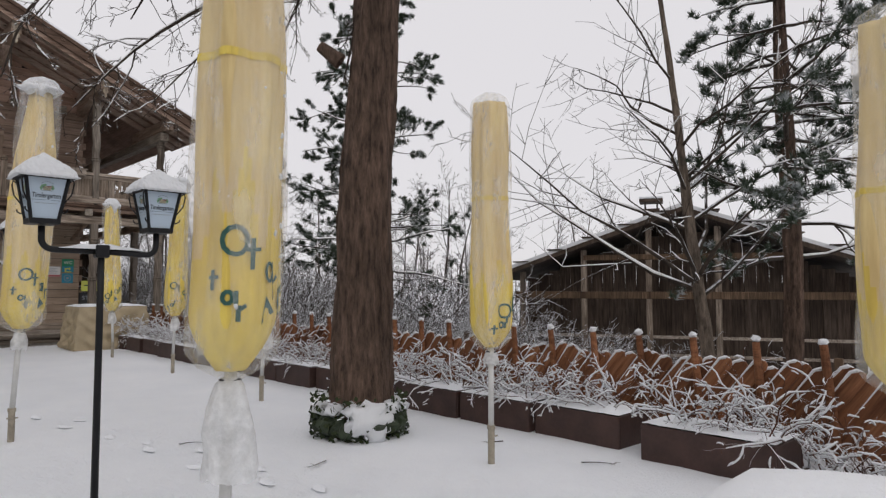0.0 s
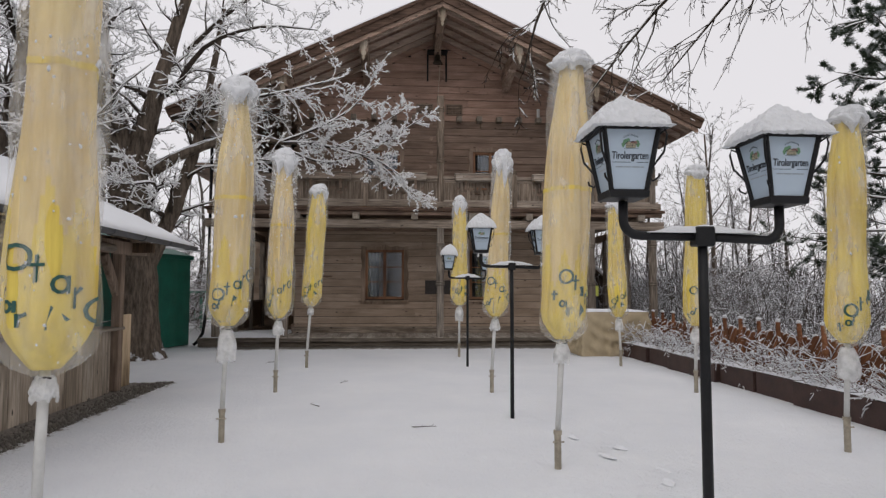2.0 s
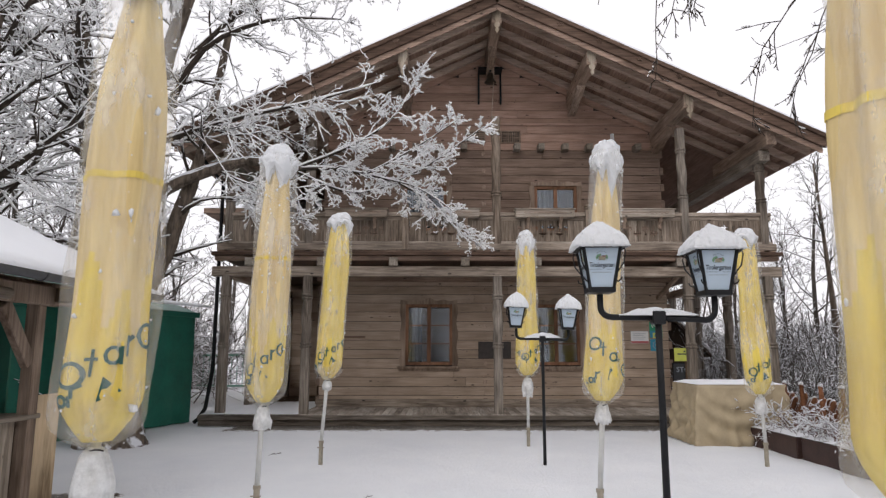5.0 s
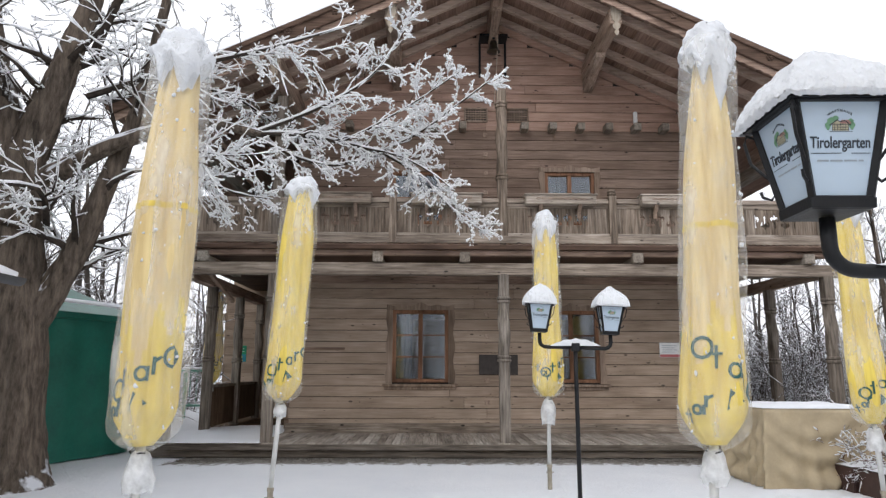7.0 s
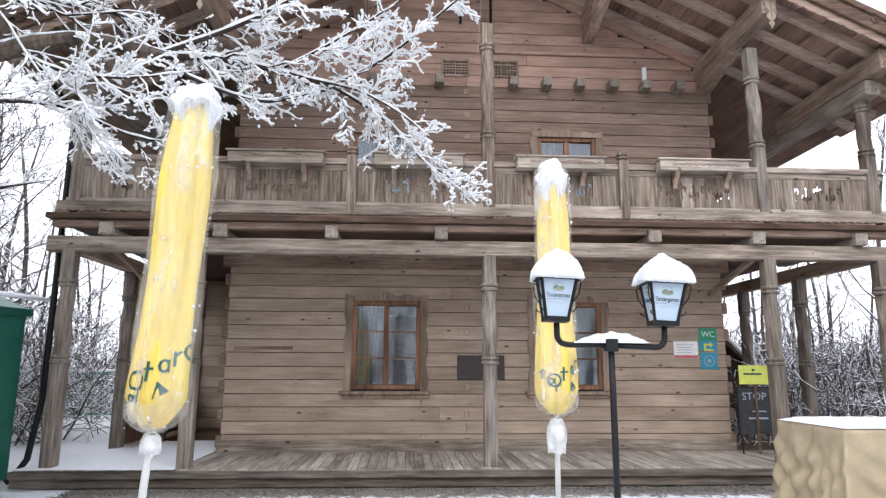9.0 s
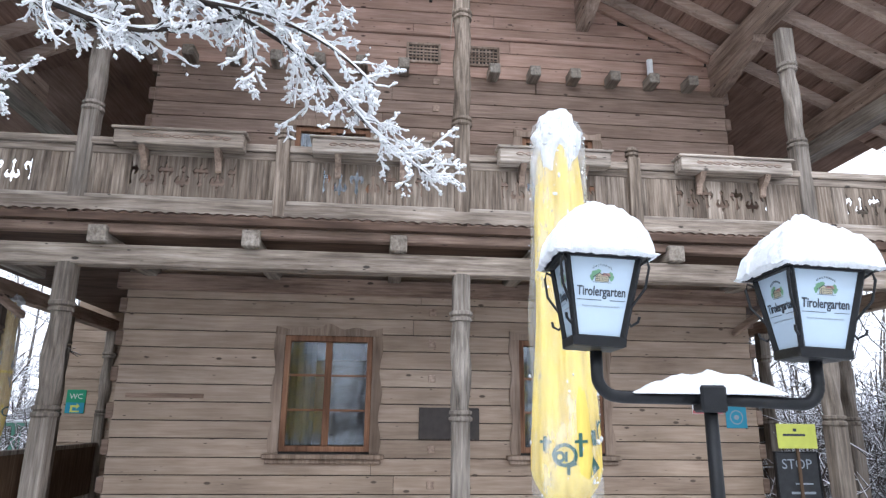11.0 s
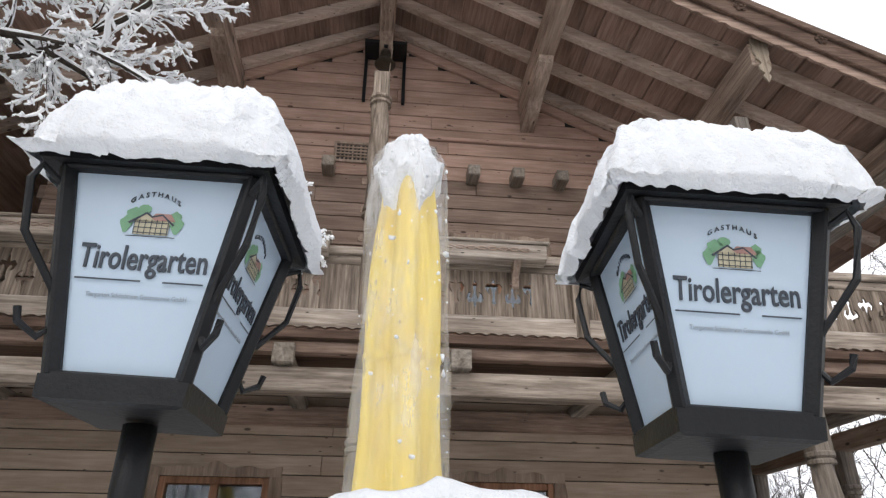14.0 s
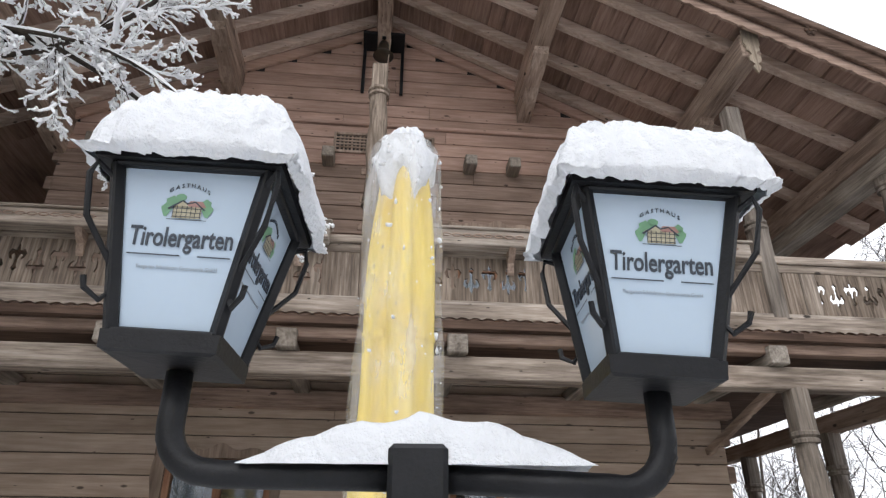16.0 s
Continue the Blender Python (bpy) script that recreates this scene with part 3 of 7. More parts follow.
    part("gable_moulding", boxes(((WX, WL + 0.4, 7.62), (WX + 0.05, WR - 0.4, 7.68)), bevel=0.012), M_GABLE, house)
    for s in (-1, 1):
        bm = bar(bmesh.new(), (WX + 0.045, CY, roof_z(CY, 0.42)), (WX + 0.045, CY + s * 4.5, roof_z(CY + 4.5, 0.42)), 0.07, 0.16, 0.01)
        part("gable_rake", bm, M_GABLE, house)


def casing(parent, y0, y1, z0, z1, sill):
    """A carved surround: waved head board, side boards with a soft edge, and a sill."""
    pts = []
    n = 28
    for k in range(n + 1):
        f = k / n
        y = y0 - 0.13 + (y1 - y0 + 0.26) * f
        pts.append((y, z1 + 0.1 + 0.05 * math.exp(-((f - 0.5) / 0.09) ** 2) + 0.018 * math.cos(f * math.pi * 8)))
    pts = [(y0 - 0.13, z1 + 0.0)] + pts + [(y1 + 0.13, z1 + 0.0)]
    p = part("casing_head", outline_mesh(pts, 0.035), M_CASING, parent)
    p.location.x = WX + 0.002
    for s, y in ((-1, y0), (1, y1)):
        pts = [(y, z0 - 0.02), (y, z1)]
        for k in range(22, -1, -1):
            f = k / 22
            pts.append((y + s * (0.125 + 0.022 * math.sin(f * math.pi * 5)), z0 - 0.02 + (z1 - z0 + 0.02) * f))
        p = part("casing_side", outline_mesh(pts, 0.03), M_CASING, parent)
        p.location.x = WX + 0.002
    if sill:
        part("window_sill", boxes(((WX - 0.02, y0 - 0.2, z0 - 0.09), (WX + 0.1, y1 + 0.2, z0 - 0.03)), ((WX - 0.02, y0 - 0.16, z0 - 0.15), (WX + 0.05, y1 + 0.16, z0 - 0.09)), bevel=0.01), M_CASING, parent)


def build_windows():
    for k, (y0, y1, z0, z1) in enumerate(WINDOWS):
        f = 0.075
        xf = WX - 0.03
        bm = boxes(((xf - 0.1, y0, z0), (xf + 0.02, y0 + f, z1)), ((xf - 0.1, y1 - f, z0), (xf + 0.02, y1, z1)),
                   ((xf - 0.1, y0 + f, z1 - f), (xf + 0.02, y1 - f, z1)), ((xf - 0.1, y0 + f, z0), (xf + 0.02, y1 - f, z0 + f)), bevel=0.006)
        w = part("window", bm, M_TRIM, house, "red-brown wooden casement window with six panes")
        ym = (y0 + y1) / 2
        part("mullion", boxes(((xf - 0.07, ym - 0.045, z0 + f), (xf + 0.012, ym + 0.045, z1 - f)), bevel=0.006), M_TRIM, w)
        n = 3 if k < 2 else 2
        zs = [z0 + f + (z1 - z0 - 2 * f) * i / n for i in range(n + 1)]
        for a, b in ((y0 + f, ym - 0.045), (ym + 0.045, y1 - f)):
            for z in zs[1:-1]:
                part("glazing_bar", boxes(((xf - 0.06, a, z - 0.014), (xf, b, z + 0.014)), bevel=0.004), M_TRIM_Y, w)
            for za, zb in zip(zs, zs[1:]):
                g = part("pane", boxes(((xf - 0.035, a + 0.001, za + 0.015), (xf - 0.03, b - 0.001, zb - 0.015))), M_GLASS, w)
                g.visible_shadow = False
            # a draped curtain inside
            bm = bmesh.new()
            m = 16
            rows = []
            for i in range(m + 1):
                y = a - 0.05 + (b - a + 0.1) * i / m
                x = xf - 0.2 + 0.022 * math.sin(i * 1.9)
                rows.append((bm.verts.new((x, y, z1 - 0.02)), bm.verts.new((x, y, z0))))
            for p, q in zip(rows, rows[1:]):
                if (p[0].co.y - ym) * (1 if a > ym - 0.1 else -1) < (y1 - y0) * 0.17:
                    continue
                bm.faces.new((p[0], q[0], q[1], p[1]))
            if a < ym - 0.1:
                part("curtain", bm, M_CURTAIN, w)
            else:
                bm.free()
        casing(w, y0, y1, z0, z1, True)
    # carved shutters' edge under the eaves: two lattice vents
    for y0, y1 in ((0.62, 1.16), (1.56, 2.1)):
        z0, z1 = 7.13, 7.48
        v = part("vent", boxes(((WX, y0, z0), (WX + 0.04, y0 + 0.04, z1)), ((WX, y1 - 0.04, z0), (WX + 0.04, y1, z1)), ((WX, y0 + 0.04, z0), (WX + 0.04, y1 - 0.04, z0 + 0.04)),
                               ((WX, y0 + 0.04, z1 - 0.04), (WX + 0.04, y1 - 0.04, z1)), bevel=0.004), M_CASING, house, "square wooden lattice vent")
        # added black sheet in place of the shaded hollow behind the slats
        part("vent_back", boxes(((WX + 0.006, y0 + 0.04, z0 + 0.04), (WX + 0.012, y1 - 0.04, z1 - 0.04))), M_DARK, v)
        for i in range(1, 8):
            y = y0 + 0.04 + (y1 - y0 - 0.08) * i / 8
            part("slat", boxes(((WX + 0.014, y - 0.012, z0 + 0.04), (WX + 0.026, y + 0.012, z1 - 0.04))), M_CASING, v)
        for i in range(1, 5):
            z = z0 + 0.04 + (z1 - z0 - 0.08) * i / 5
            part("slat", boxes(((WX + 0.027, y0 + 0.04, z - 0.012), (WX + 0.036, y1 - 0.04, z + 0.012))), M_CASING, v)


POST_Y = [-4.97, -3.1, CY, 5.69, 7.53]


def square(a, z):
    return 1.0 / max(abs(math.cos(a)), abs(math.sin(a)))


def post_rows(z0, z1, carve0, carve1, r):
    rows = [(r, z0)]
    rows += [(r, carve0 - 0.12), (r * 1.25, carve0 - 0.1), (r * 1.25, carve0 - 0.07), (r * 0.98, carve0 - 0.05), (r * 1.2, carve0 - 0.03), (r * 1.2, carve0)]
    n = 22
    rows += [(r * (0.98 + 0.1 * math.sin(math.pi * k / n)), carve0 + 0.01 + (carve1 - carve0 - 0.02) * k / n) for k in range(n + 1)]
    rows += [(r * 1.2, carve1), (r * 1.2, carve1 + 0.03), (r, carve1 + 0.05), (r * 1.25, carve1 + 0.07), (r * 1.25, carve1 + 0.1), (r, carve1 + 0.12), (r, z1)]
    return rows


def build_post(x, y, z0, z1, carve0, carve1, r=0.1):
    def shape(a, z):
        if carve0 < z < carve1:
            return 1.02 + 0.13 * math.sin(3 * a + (z - carve0) * 9)
        if carve0 - 0.105 < z < carve1 + 0.105:
            return 1.08
        return min(square(a, z), 1.3)
    bm = turned(bmesh.new(), post_rows(z0, z1, carve0, carve1, r), 24, shape)
    p = part("post", bm, M_POST, house, "turned and twisted weathered wooden post")
    p.location = (x, y, 0)
    return p


def build_porch():
    # deck on its frame, with boards
    part("deck_frame", boxes(((WX - 4.4, -5.25, 0.0), (PX - 0.12, -3.3, 0.2)), ((WX - 0.35, -3.3, 0.0), (PX - 0.12, 7.75, 0.2)), ((WX - 6, 5.95, 0.0), (WX - 0.35, 7.75, 0.2))), M_HUT_DARK, house)
    part("deck_edge", boxes(((PX + 0.17, -5.4, 0.13), (PX + 0.22, 7.8, 0.235)), bevel=0.008), M_EDGE, house)
    part("deck_plinth", boxes(((PX + 0.1, -5.4, 0.0), (PX + 0.16, 7.8, 0.128)), bevel=0.008), M_EDGE, house)
    deck = part("deck", boxes(((WX - 4.4, -5.3, 0.2), (PX - 0.1, 7.75, 0.215))), M_HUT_DARK, house)
    rng = random.Random(9)
    y = -5.35
    shared = {}
    while y < 7.7:
        w = 0.138
        bm = None
        if "board" not in shared:
            bm = boxes(((-0.98, -w / 2 + 0.004, -0.018), (0.98, w / 2 - 0.004, 0.018)), bevel=0.004)
            ob = part("deck_board", bm, M_DECK, deck)
            shared["board"] = ob.data
        else:
            ob = link_mesh("deck_board", shared["board"], None, deck)
        ob.location = (-21.5, y + w / 2, 0.233 + 0.004 * rng.random())
        y += w
    for y in POST_Y:
        build_post(PX, y, 0.25, 3.36, 1.82, 2.82)
    for x in (-22.9, -25.0, -27.0):
        build_post(x, -4.97, 0.22, 3.36, 1.82, 2.82)
        build_post(x, 7.53, 0.22, 3.36, 1.82, 2.82)
    # low dark panels between the posts on the open side
    for x0, x1 in ((-24.9, -23.0), (-26.9, -25.1)):
        rl = part("deck_panel", boxes(((x0, -5.0, 0.3), (x1, -4.96, 1.15)), bevel=0.006), M_HUT_DARK, house, "dark low railing panel")
        part("panel_rail", boxes(((x0, -5.03, 1.151), (x1, -4.92, 1.22)), bevel=0.008), M_POST, rl)
    # snow drifted on the open side of the deck
    bm = bmesh.new()
    n = 26
    grid = [[bm.verts.new((-24.2 + 3.75 * i / n, -5.32 + 2.15 * j / n, 0.262 + 0.035 * min(1, 6 * min(i, j, n - i, n - j) / n) * (0.7 + 0.6 * noise.noise(Vector((i * 0.4, j * 0.4, 2)))))) for j in range(n + 1)] for i in range(n + 1)]
    for i in range(n):
        for j in range(n):
            if i + 0.6 * j + 4 * noise.noise(Vector((i * 0.3, j * 0.3, 0))) > 6:
                bm.faces.new((grid[i][j], grid[i + 1][j], grid[i + 1][j + 1], grid[i][j + 1]))
    part("snow", bm, M_SNOW, house, "thin snow drifted over the deck boards", smooth=True)
    # beams over the posts, joists and blocks
    part("beam", boxes(((PX - 0.1, -5.3, 3.34), (PX + 0.1, 7.85, 3.57)), bevel=0.012), M_GREY_Y, house, "long weathered squared beam")
    for y in (-4.97, 7.53):
        part("beam", boxes(((-29, y - 0.1, 3.34), (PX - 0.1, y + 0.1, 3.57)), bevel=0.012), M_BEAM_X, house)
    part("wall_plate", boxes(((WX + 0.002, WL - 0.1, 3.4), (WX + 0.14, WR + 0.1, 3.62)), bevel=0.01), M_BEAM_Y, house)
    part("joist_beam", boxes(((PX - 0.06, -5.25, 3.71), (PX + 0.1, 7.8, 3.82)), bevel=0.012), M_BEAM_Y, house, "red-brown beam under the balcony floor")
    for k in range(8):
        y = -4.43 + k * 1.655
        part("joist", boxes(((WX - 0.3, y - 0.09, 3.575), (PX + 0.16, y + 0.09, 3.705)), ((PX + 0.1, y - 0.1, 3.575), (PX + 0.19, y + 0.1, 3.77)), bevel=0.012), M_GREY_X, house)
        if k in (0, 6):
            bm = bar(bmesh.new(), (WX + 0.05, y + 0.05, 3.0), (PX - 0.05, y + 0.05, 3.42), 0.08, 0.09, 0.01)
            if not 5.5 < y or y > 6:
                part("brace", bm, M_BEAM_X, house)
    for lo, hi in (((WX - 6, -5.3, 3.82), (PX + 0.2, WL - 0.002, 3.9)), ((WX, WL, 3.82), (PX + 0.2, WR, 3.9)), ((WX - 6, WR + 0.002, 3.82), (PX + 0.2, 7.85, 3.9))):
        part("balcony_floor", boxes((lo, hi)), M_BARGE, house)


def build_balcony():
    rail = part("balcony", boxes(((PX - 0.06, -5.1, 4.76), (PX + 0.09, 7.7, 4.85)), bevel=0.012), M_GREY_Y, house, "carved balcony balustrade with cut-out hearts")
    part("upper_rail", boxes(((PX + 0.0, -5.1, 4.66), (PX + 0.06, 7.7, 4.755)), bevel=0.006), M_GREY_Y, rail)
    part("lower_rail", boxes(((PX + 0.02, -5.1, 4.1), (PX + 0.085, 7.7, 4.16)), bevel=0.008), M_GREY_Y, rail)
    # scalloped skirt board
    pts = [(-5.2, 4.1)]
    n = 300
    for k in range(n + 1):
        f = k / n
        pts.append((-5.2 + 12.95 * f, 3.94 + 0.022 * abs(math.sin(f * math.pi * 100))))
    pts.append((7.75, 4.1))
    s = part("skirt_board", outline_mesh(pts, 0.03), M_GREY_Y, rail)
    s.location.x = PX + 0.1
    part("skirt_back", boxes(((PX + 0.05, -5.2, 3.9), (PX + 0.095, 7.75, 4.1))), M_BEAM_Y, rail)
    # boards with halves of the motifs on either edge
    half = [(d * 1.12, z * 1.3) for d, z in [(0.0, 0.125), (0.012, 0.105), (0.014, 0.075), (0.055, 0.085), (0.078, 0.05), (0.06, 0.005), (0.03, -0.005), (0.045, 0.03), (0.028, 0.045), (0.012, 0.01), (0.012, -0.05), (0.024, -0.075), (0.0, -0.1)]]
    flip = [(d, -z) for d, z in half][::-1]
    w, zc = 0.195, 4.42

    def board(left, right):
        pts = [(-w / 2 + 0.002, 4.1)]
        pts += [(-w / 2 + 0.002 + d, zc + z) for d, z in left[::-1]]
        pts += [(-w / 2 + 0.002, 4.68), (w / 2 - 0.002, 4.68)]
        pts += [(w / 2 - 0.002 - d, zc + z) for d, z in right]
        pts += [(w / 2 - 0.002, 4.1)]
        me = bpy.data.meshes.new("balcony_board")
        bm = outline_mesh(pts, 0.024)
        bmesh.ops.recalc_face_normals(bm, faces=bm.faces)
        bm.to_mesh(me)
        bm.free()
        me.materials.append(M_GREY_Z)
        return me
    plain_edge = []
    kinds = [board(half, flip), board(flip, half), board(plain_edge, plain_edge)]
    stops = [-4.97, -3.1, -0.85, CY, 3.42, 5.69, 7.53]
    for a, b in zip(stops, stops[1:]):
        n = int((b - a - 0.16) / w)
        start = (a + b) / 2 - n * w / 2
        for k in range(n):
            plainish = k < 2 or k >= n - 2
            ob = link_mesh("board", kinds[2] if plainish else kinds[k % 2], None, rail)
            ob.location = (PX + 0.025, start + (k + 0.5) * w, 0)
        for lo, hi in ((a, start - 0.003), (start + n * w + 0.003, b)):
            part("edge_board", boxes(((PX + 0.02, lo, 4.1), (PX + 0.045, hi, 4.68))), M_GREY_Z, rail)
    for y in (-0.85, 3.42):
        bm = boxes(((-0.075, -0.075, 3.95), (0.085, 0.075, 4.9)), bevel=0.01)
        turned(bm, [(0.06, 4.9), (0.06, 4.93), (0.085, 4.94), (0.085, 4.97), (0.06, 4.98), (0.085, 5.0), (0.06, 5.05), (0.02, 5.06)], 14, lambda a, z: 1.0)
        p = part("newel", bm, M_GREY_Z, rail)
        p.location = (PX + 0.05, y, 0)
    # flower boxes on the rail, with chain-carved fronts
    for y0, y1 in ((-2.7, -1.27), (-0.5, 0.86), (1.7, 3.06), (3.94, 5.37)):
        b = part("flower_box", boxes(((PX + 0.1, y0, 4.7), (PX + 0.3, y1, 4.87)), ((PX + 0.08, y0 - 0.03, 4.87), (PX + 0.33, y1 + 0.03, 4.9)), bevel=0.01), M_GREY_Y, rail, "long weathered wooden flower box")
        for y in (y0 + 0.3, y1 - 0.3):
            pts = [(0.09, 4.7), (0.27, 4.7), (0.2, 4.62), (0.14, 4.58), (0.11, 4.48), (0.09, 4.46)]
            q = part("bracket", outline_mesh(pts, 0.07, "y"), M_BEAM_X, b)
            q.location = (PX, y - 0.035, 0)
        bm = bmesh.new()
        n = int((y1 - y0 - 0.3) / 0.11)
        for k in range(n):
            y = y0 + 0.2 + k * 0.11
            tube(bm, [(PX + 0.303, y, 4.8), (PX + 0.305, y + 0.03, 4.815), (PX + 0.305, y + 0.07, 4.815), (PX + 0.303, y + 0.1, 4.8), (PX + 0.305, y + 0.07, 4.785), (PX + 0.305, y + 0.03, 4.785), (PX + 0.303, y, 4.8)], 0.006, 5)
        part("carving", bm, M_BEAM_Y, b)
    # upper posts up to the purlins
    for y in (-3.1, 5.69):
        build_post(PX, y, 3.9, roof_z(y, 0.95), 5.3, 6.3, 0.095)
    for y in (-4.97, 7.53):
        build_post(PX, y, 3.9, roof_z(y, 0.95), 5.2, 5.85, 0.095)
    build_post(PX, CY, 3.9, 7.2, 5.35, 6.75, 0.096).data.materials[0] = M_GREY_Z
    # the balustrade turns back along both sides
    for y in (-4.97, 7.53):
        part("side_rail", boxes(((-29, y - 0.05, 4.76), (PX - 0.1, y + 0.06, 4.85)), ((-29, y - 0.01, 3.95), (PX - 0.1, y + 0.02, 4.74)), bevel=0.006), M_GREY_X, rail)
        for k in range(26):
            q = part("side_board", boxes(((PX - 0.3 - k * 0.3, y - 0.03, 4.1), (PX - 0.13 - k * 0.3, y + 0.04, 4.7)), bevel=0.004), M_GREY_Z, rail)


def build_roof():
    X0, X1 = -36.8, -19.85
    for s in (-1, 1):
        def at(d, drop):
            return (CY + s * d, roof_z(CY + d, drop))
        bm = bmesh.new()
        quad = [at(0, 0.06), at(TIP - 0.05, 0.06), at(TIP - 0.05, 0.16), at(0, 0.16)]
        v = [bm.verts.new((x, y, z)) for x in (X0, X1 - 0.02) for y, z in quad]
        for f in ((0, 1, 2, 3), (7, 6, 5, 4), (0, 4, 5, 1), (1, 5, 6, 2), (2, 6, 7, 3), (3, 7, 4, 0)):
            bm.faces.new([v[k] for k in f])
        slab = part("roof", bm, M_SOFFIT, house, "dark boarded roof slope")
        # soffit boards that show from below
        n = 34
        for k in range(n):
            d0, d1 = TIP * k / n + 0.006, TIP * (k + 1) / n - 0.006
            drop = 0.17 + 0.028 * (k % 2)
            bm = bmesh.new()
            v = [bm.verts.new((x, y, z)) for x in (-22.9, X1 - 0.05) for y, z in (at(d0, 0.162), at(d1, 0.162), at(d1, drop), at(d0, drop))]
            for f in ((0, 1, 2, 3), (7, 6, 5, 4), (0, 4, 5, 1), (1, 5, 6, 2), (2, 6, 7, 3), (3, 7, 4, 0)):
                bm.faces.new([v[j] for j in f])
            part("soffit_board", bm, M_SOFFIT, slab)
        # snow on the slope
        bm = bmesh.new()
        nx, nd = 60, 30
        grid = []
        for i in range(nx + 1):
            row = []
            for j in range(nd + 1):
                x = X0 + (X1 + 0.06 - X0) * i / nx
                d = (TIP + 0.03) * j / nd
                y, z = at(d, 0)
                edge = min(1.0, 4 * min(nx - i, nd - j) / nd + 0.25)
                row.append(bm.verts.new((x, y, z + 0.05 + 0.09 * edge + 0.03 * noise.noise(Vector((x, d, s * 5))))))
            grid.append(row)
        low = []
        for i in range(nx + 1):
            low.append(bm.verts.new((grid[i][nd].co.x, *at(TIP + 0.03, 0.02))))
        front = [bm.verts.new((X1 + 0.06, *at((TIP + 0.03) * j / nd, -0.025))) for j in range(nd)] + [low[-1]]
        for i in range(nx):
            for j in range(nd):
                bm.faces.new((grid[i][j], grid[i + 1][j], grid[i + 1][j + 1], grid[i][j + 1]))
            bm.faces.new((grid[i][nd], grid[i + 1][nd], low[i + 1], low[i]))
        for j in range(nd):
            bm.faces.new((grid[nx][j], grid[nx][j + 1], front[j + 1], front[j]))
        part("roof_snow", bm, M_SNOW, house, "even layer of snow on the roof", smooth=True)
        # rafters below the boards
        for x in (-20.35, -21.05, -21.75, -22.35):
            bm = bar(bmesh.new(), (x, *at(0.05, 0.27)), (x, *at(TIP - 0.15, 0.27)), 0.12, 0.15, 0.01)
            part("rafter", bm, M_RAFTER, house)
        # barge boards, with a carved under-board and rosettes
        bm = bar(bmesh.new(), (X1 + 0.02, *at(0.0, 0.14)), (X1 + 0.02, *at(TIP, 0.14)), 0.06, 0.3, 0.012)
        barge = part("barge_board", bm, M_BARGE, house, "brown carved barge board with rosettes")
        bm = bar(bmesh.new(), (X1 + 0.07, *at(0.0, 0.03)), (X1 + 0.07, *at(TIP + 0.02, 0.03)), 0.05, 0.1, 0.012)
        part("barge_cap", bm, M_BARGE, barge)
        pts = [at(0.0, 0.27)]
        n = 120
        lower = []
        for k in range(n + 1):
            d = TIP * 0.985 * k / n
            y, z = at(d, 0.42 + 0.03 * abs(math.sin(k * math.pi / 2.5)))
            lower.append((y, z))
        pts = [at(0.0, 0.26), at(TIP * 0.985, 0.26)] + lower[::-1]
        u = part("carved_board", outline_mesh(pts, 0.035), M_BEAM_Y, barge)
        u.location.x = X1 - 0.05
        for k in range(8):
            d = 0.55 + k * 0.9
            y, z = at(d, 0.12)
            bm = bmesh.new()
            for a in range(6):
                q = a * math.pi / 3
                blob(bm, (X1 + 0.06, y + 0.055 * math.cos(q), z + 0.055 * math.sin(q)), (0.02, 0.034, 0.034), a, 0.0, level=1)
            blob(bm, (X1 + 0.065, y, z), (0.022, 0.03, 0.03), 7, 0.0, level=1)
            part("rosette", bm, M_BARGE, barge)
    # purlins with pale fretted pendants on their ends
    pend = [(-0.1, 0.0), (0.1, 0.0), (0.1, -0.22), (0.075, -0.26), (0.085, -0.3), (0.05, -0.33), (0.03, -0.37), (0.075, -0.41), (0.07, -0.47), (0.02, -0.52), (0.05, -0.56), (0.03, -0.6), (0.0, -0.66),
            (-0.03, -0.6), (-0.05, -0.56), (-0.02, -0.52), (-0.07, -0.47), (-0.075, -0.41), (-0.03, -0.37), (-0.05, -0.33), (-0.085, -0.3), (-0.075, -0.26), (-0.1, -0.22)]
    for d in (-6.25, -4.41, -2.2, 0.0, 2.2, 4.41, 6.25):
        y = CY + d
        z = roof_z(y, 0.34)
        big = part("purlin", boxes(((-23.0, y - 0.12, z - 0.34), (-20.02, y + 0.12, z)), bevel=0.015), M_BEAM_X, house)
        # shaped bracket below the purlin, out of the wall
        pts = [(-22.5, z - 0.34), (-21.2, z - 0.34), (-21.25, z - 0.43), (-21.5, z - 0.5), (-21.85, z - 0.53), (-22.1, z - 0.62), (-22.5, z - 0.68)]
        if abs(d) < 5:
            q = part("purlin_bracket", outline_mesh(pts, 0.2, "y"), M_BEAM_X, house)
            q.location.y = y - 0.1
        if abs(d) < 6:
            p = part("pendant", outline_mesh(pend, 0.025), M_PALE, house, "pale fretwork pendant on a purlin end")
            p.location = (-20.015, y, z + 0.04)
    for s in (-1, 1):
        y = CY + s * 6.25
        part("eave_beam", boxes(((-34, y - 0.13, roof_z(y, 0.95)), (-20.4, y + 0.13, roof_z(y, 0.7))), bevel=0.012), M_GREY_X, house)


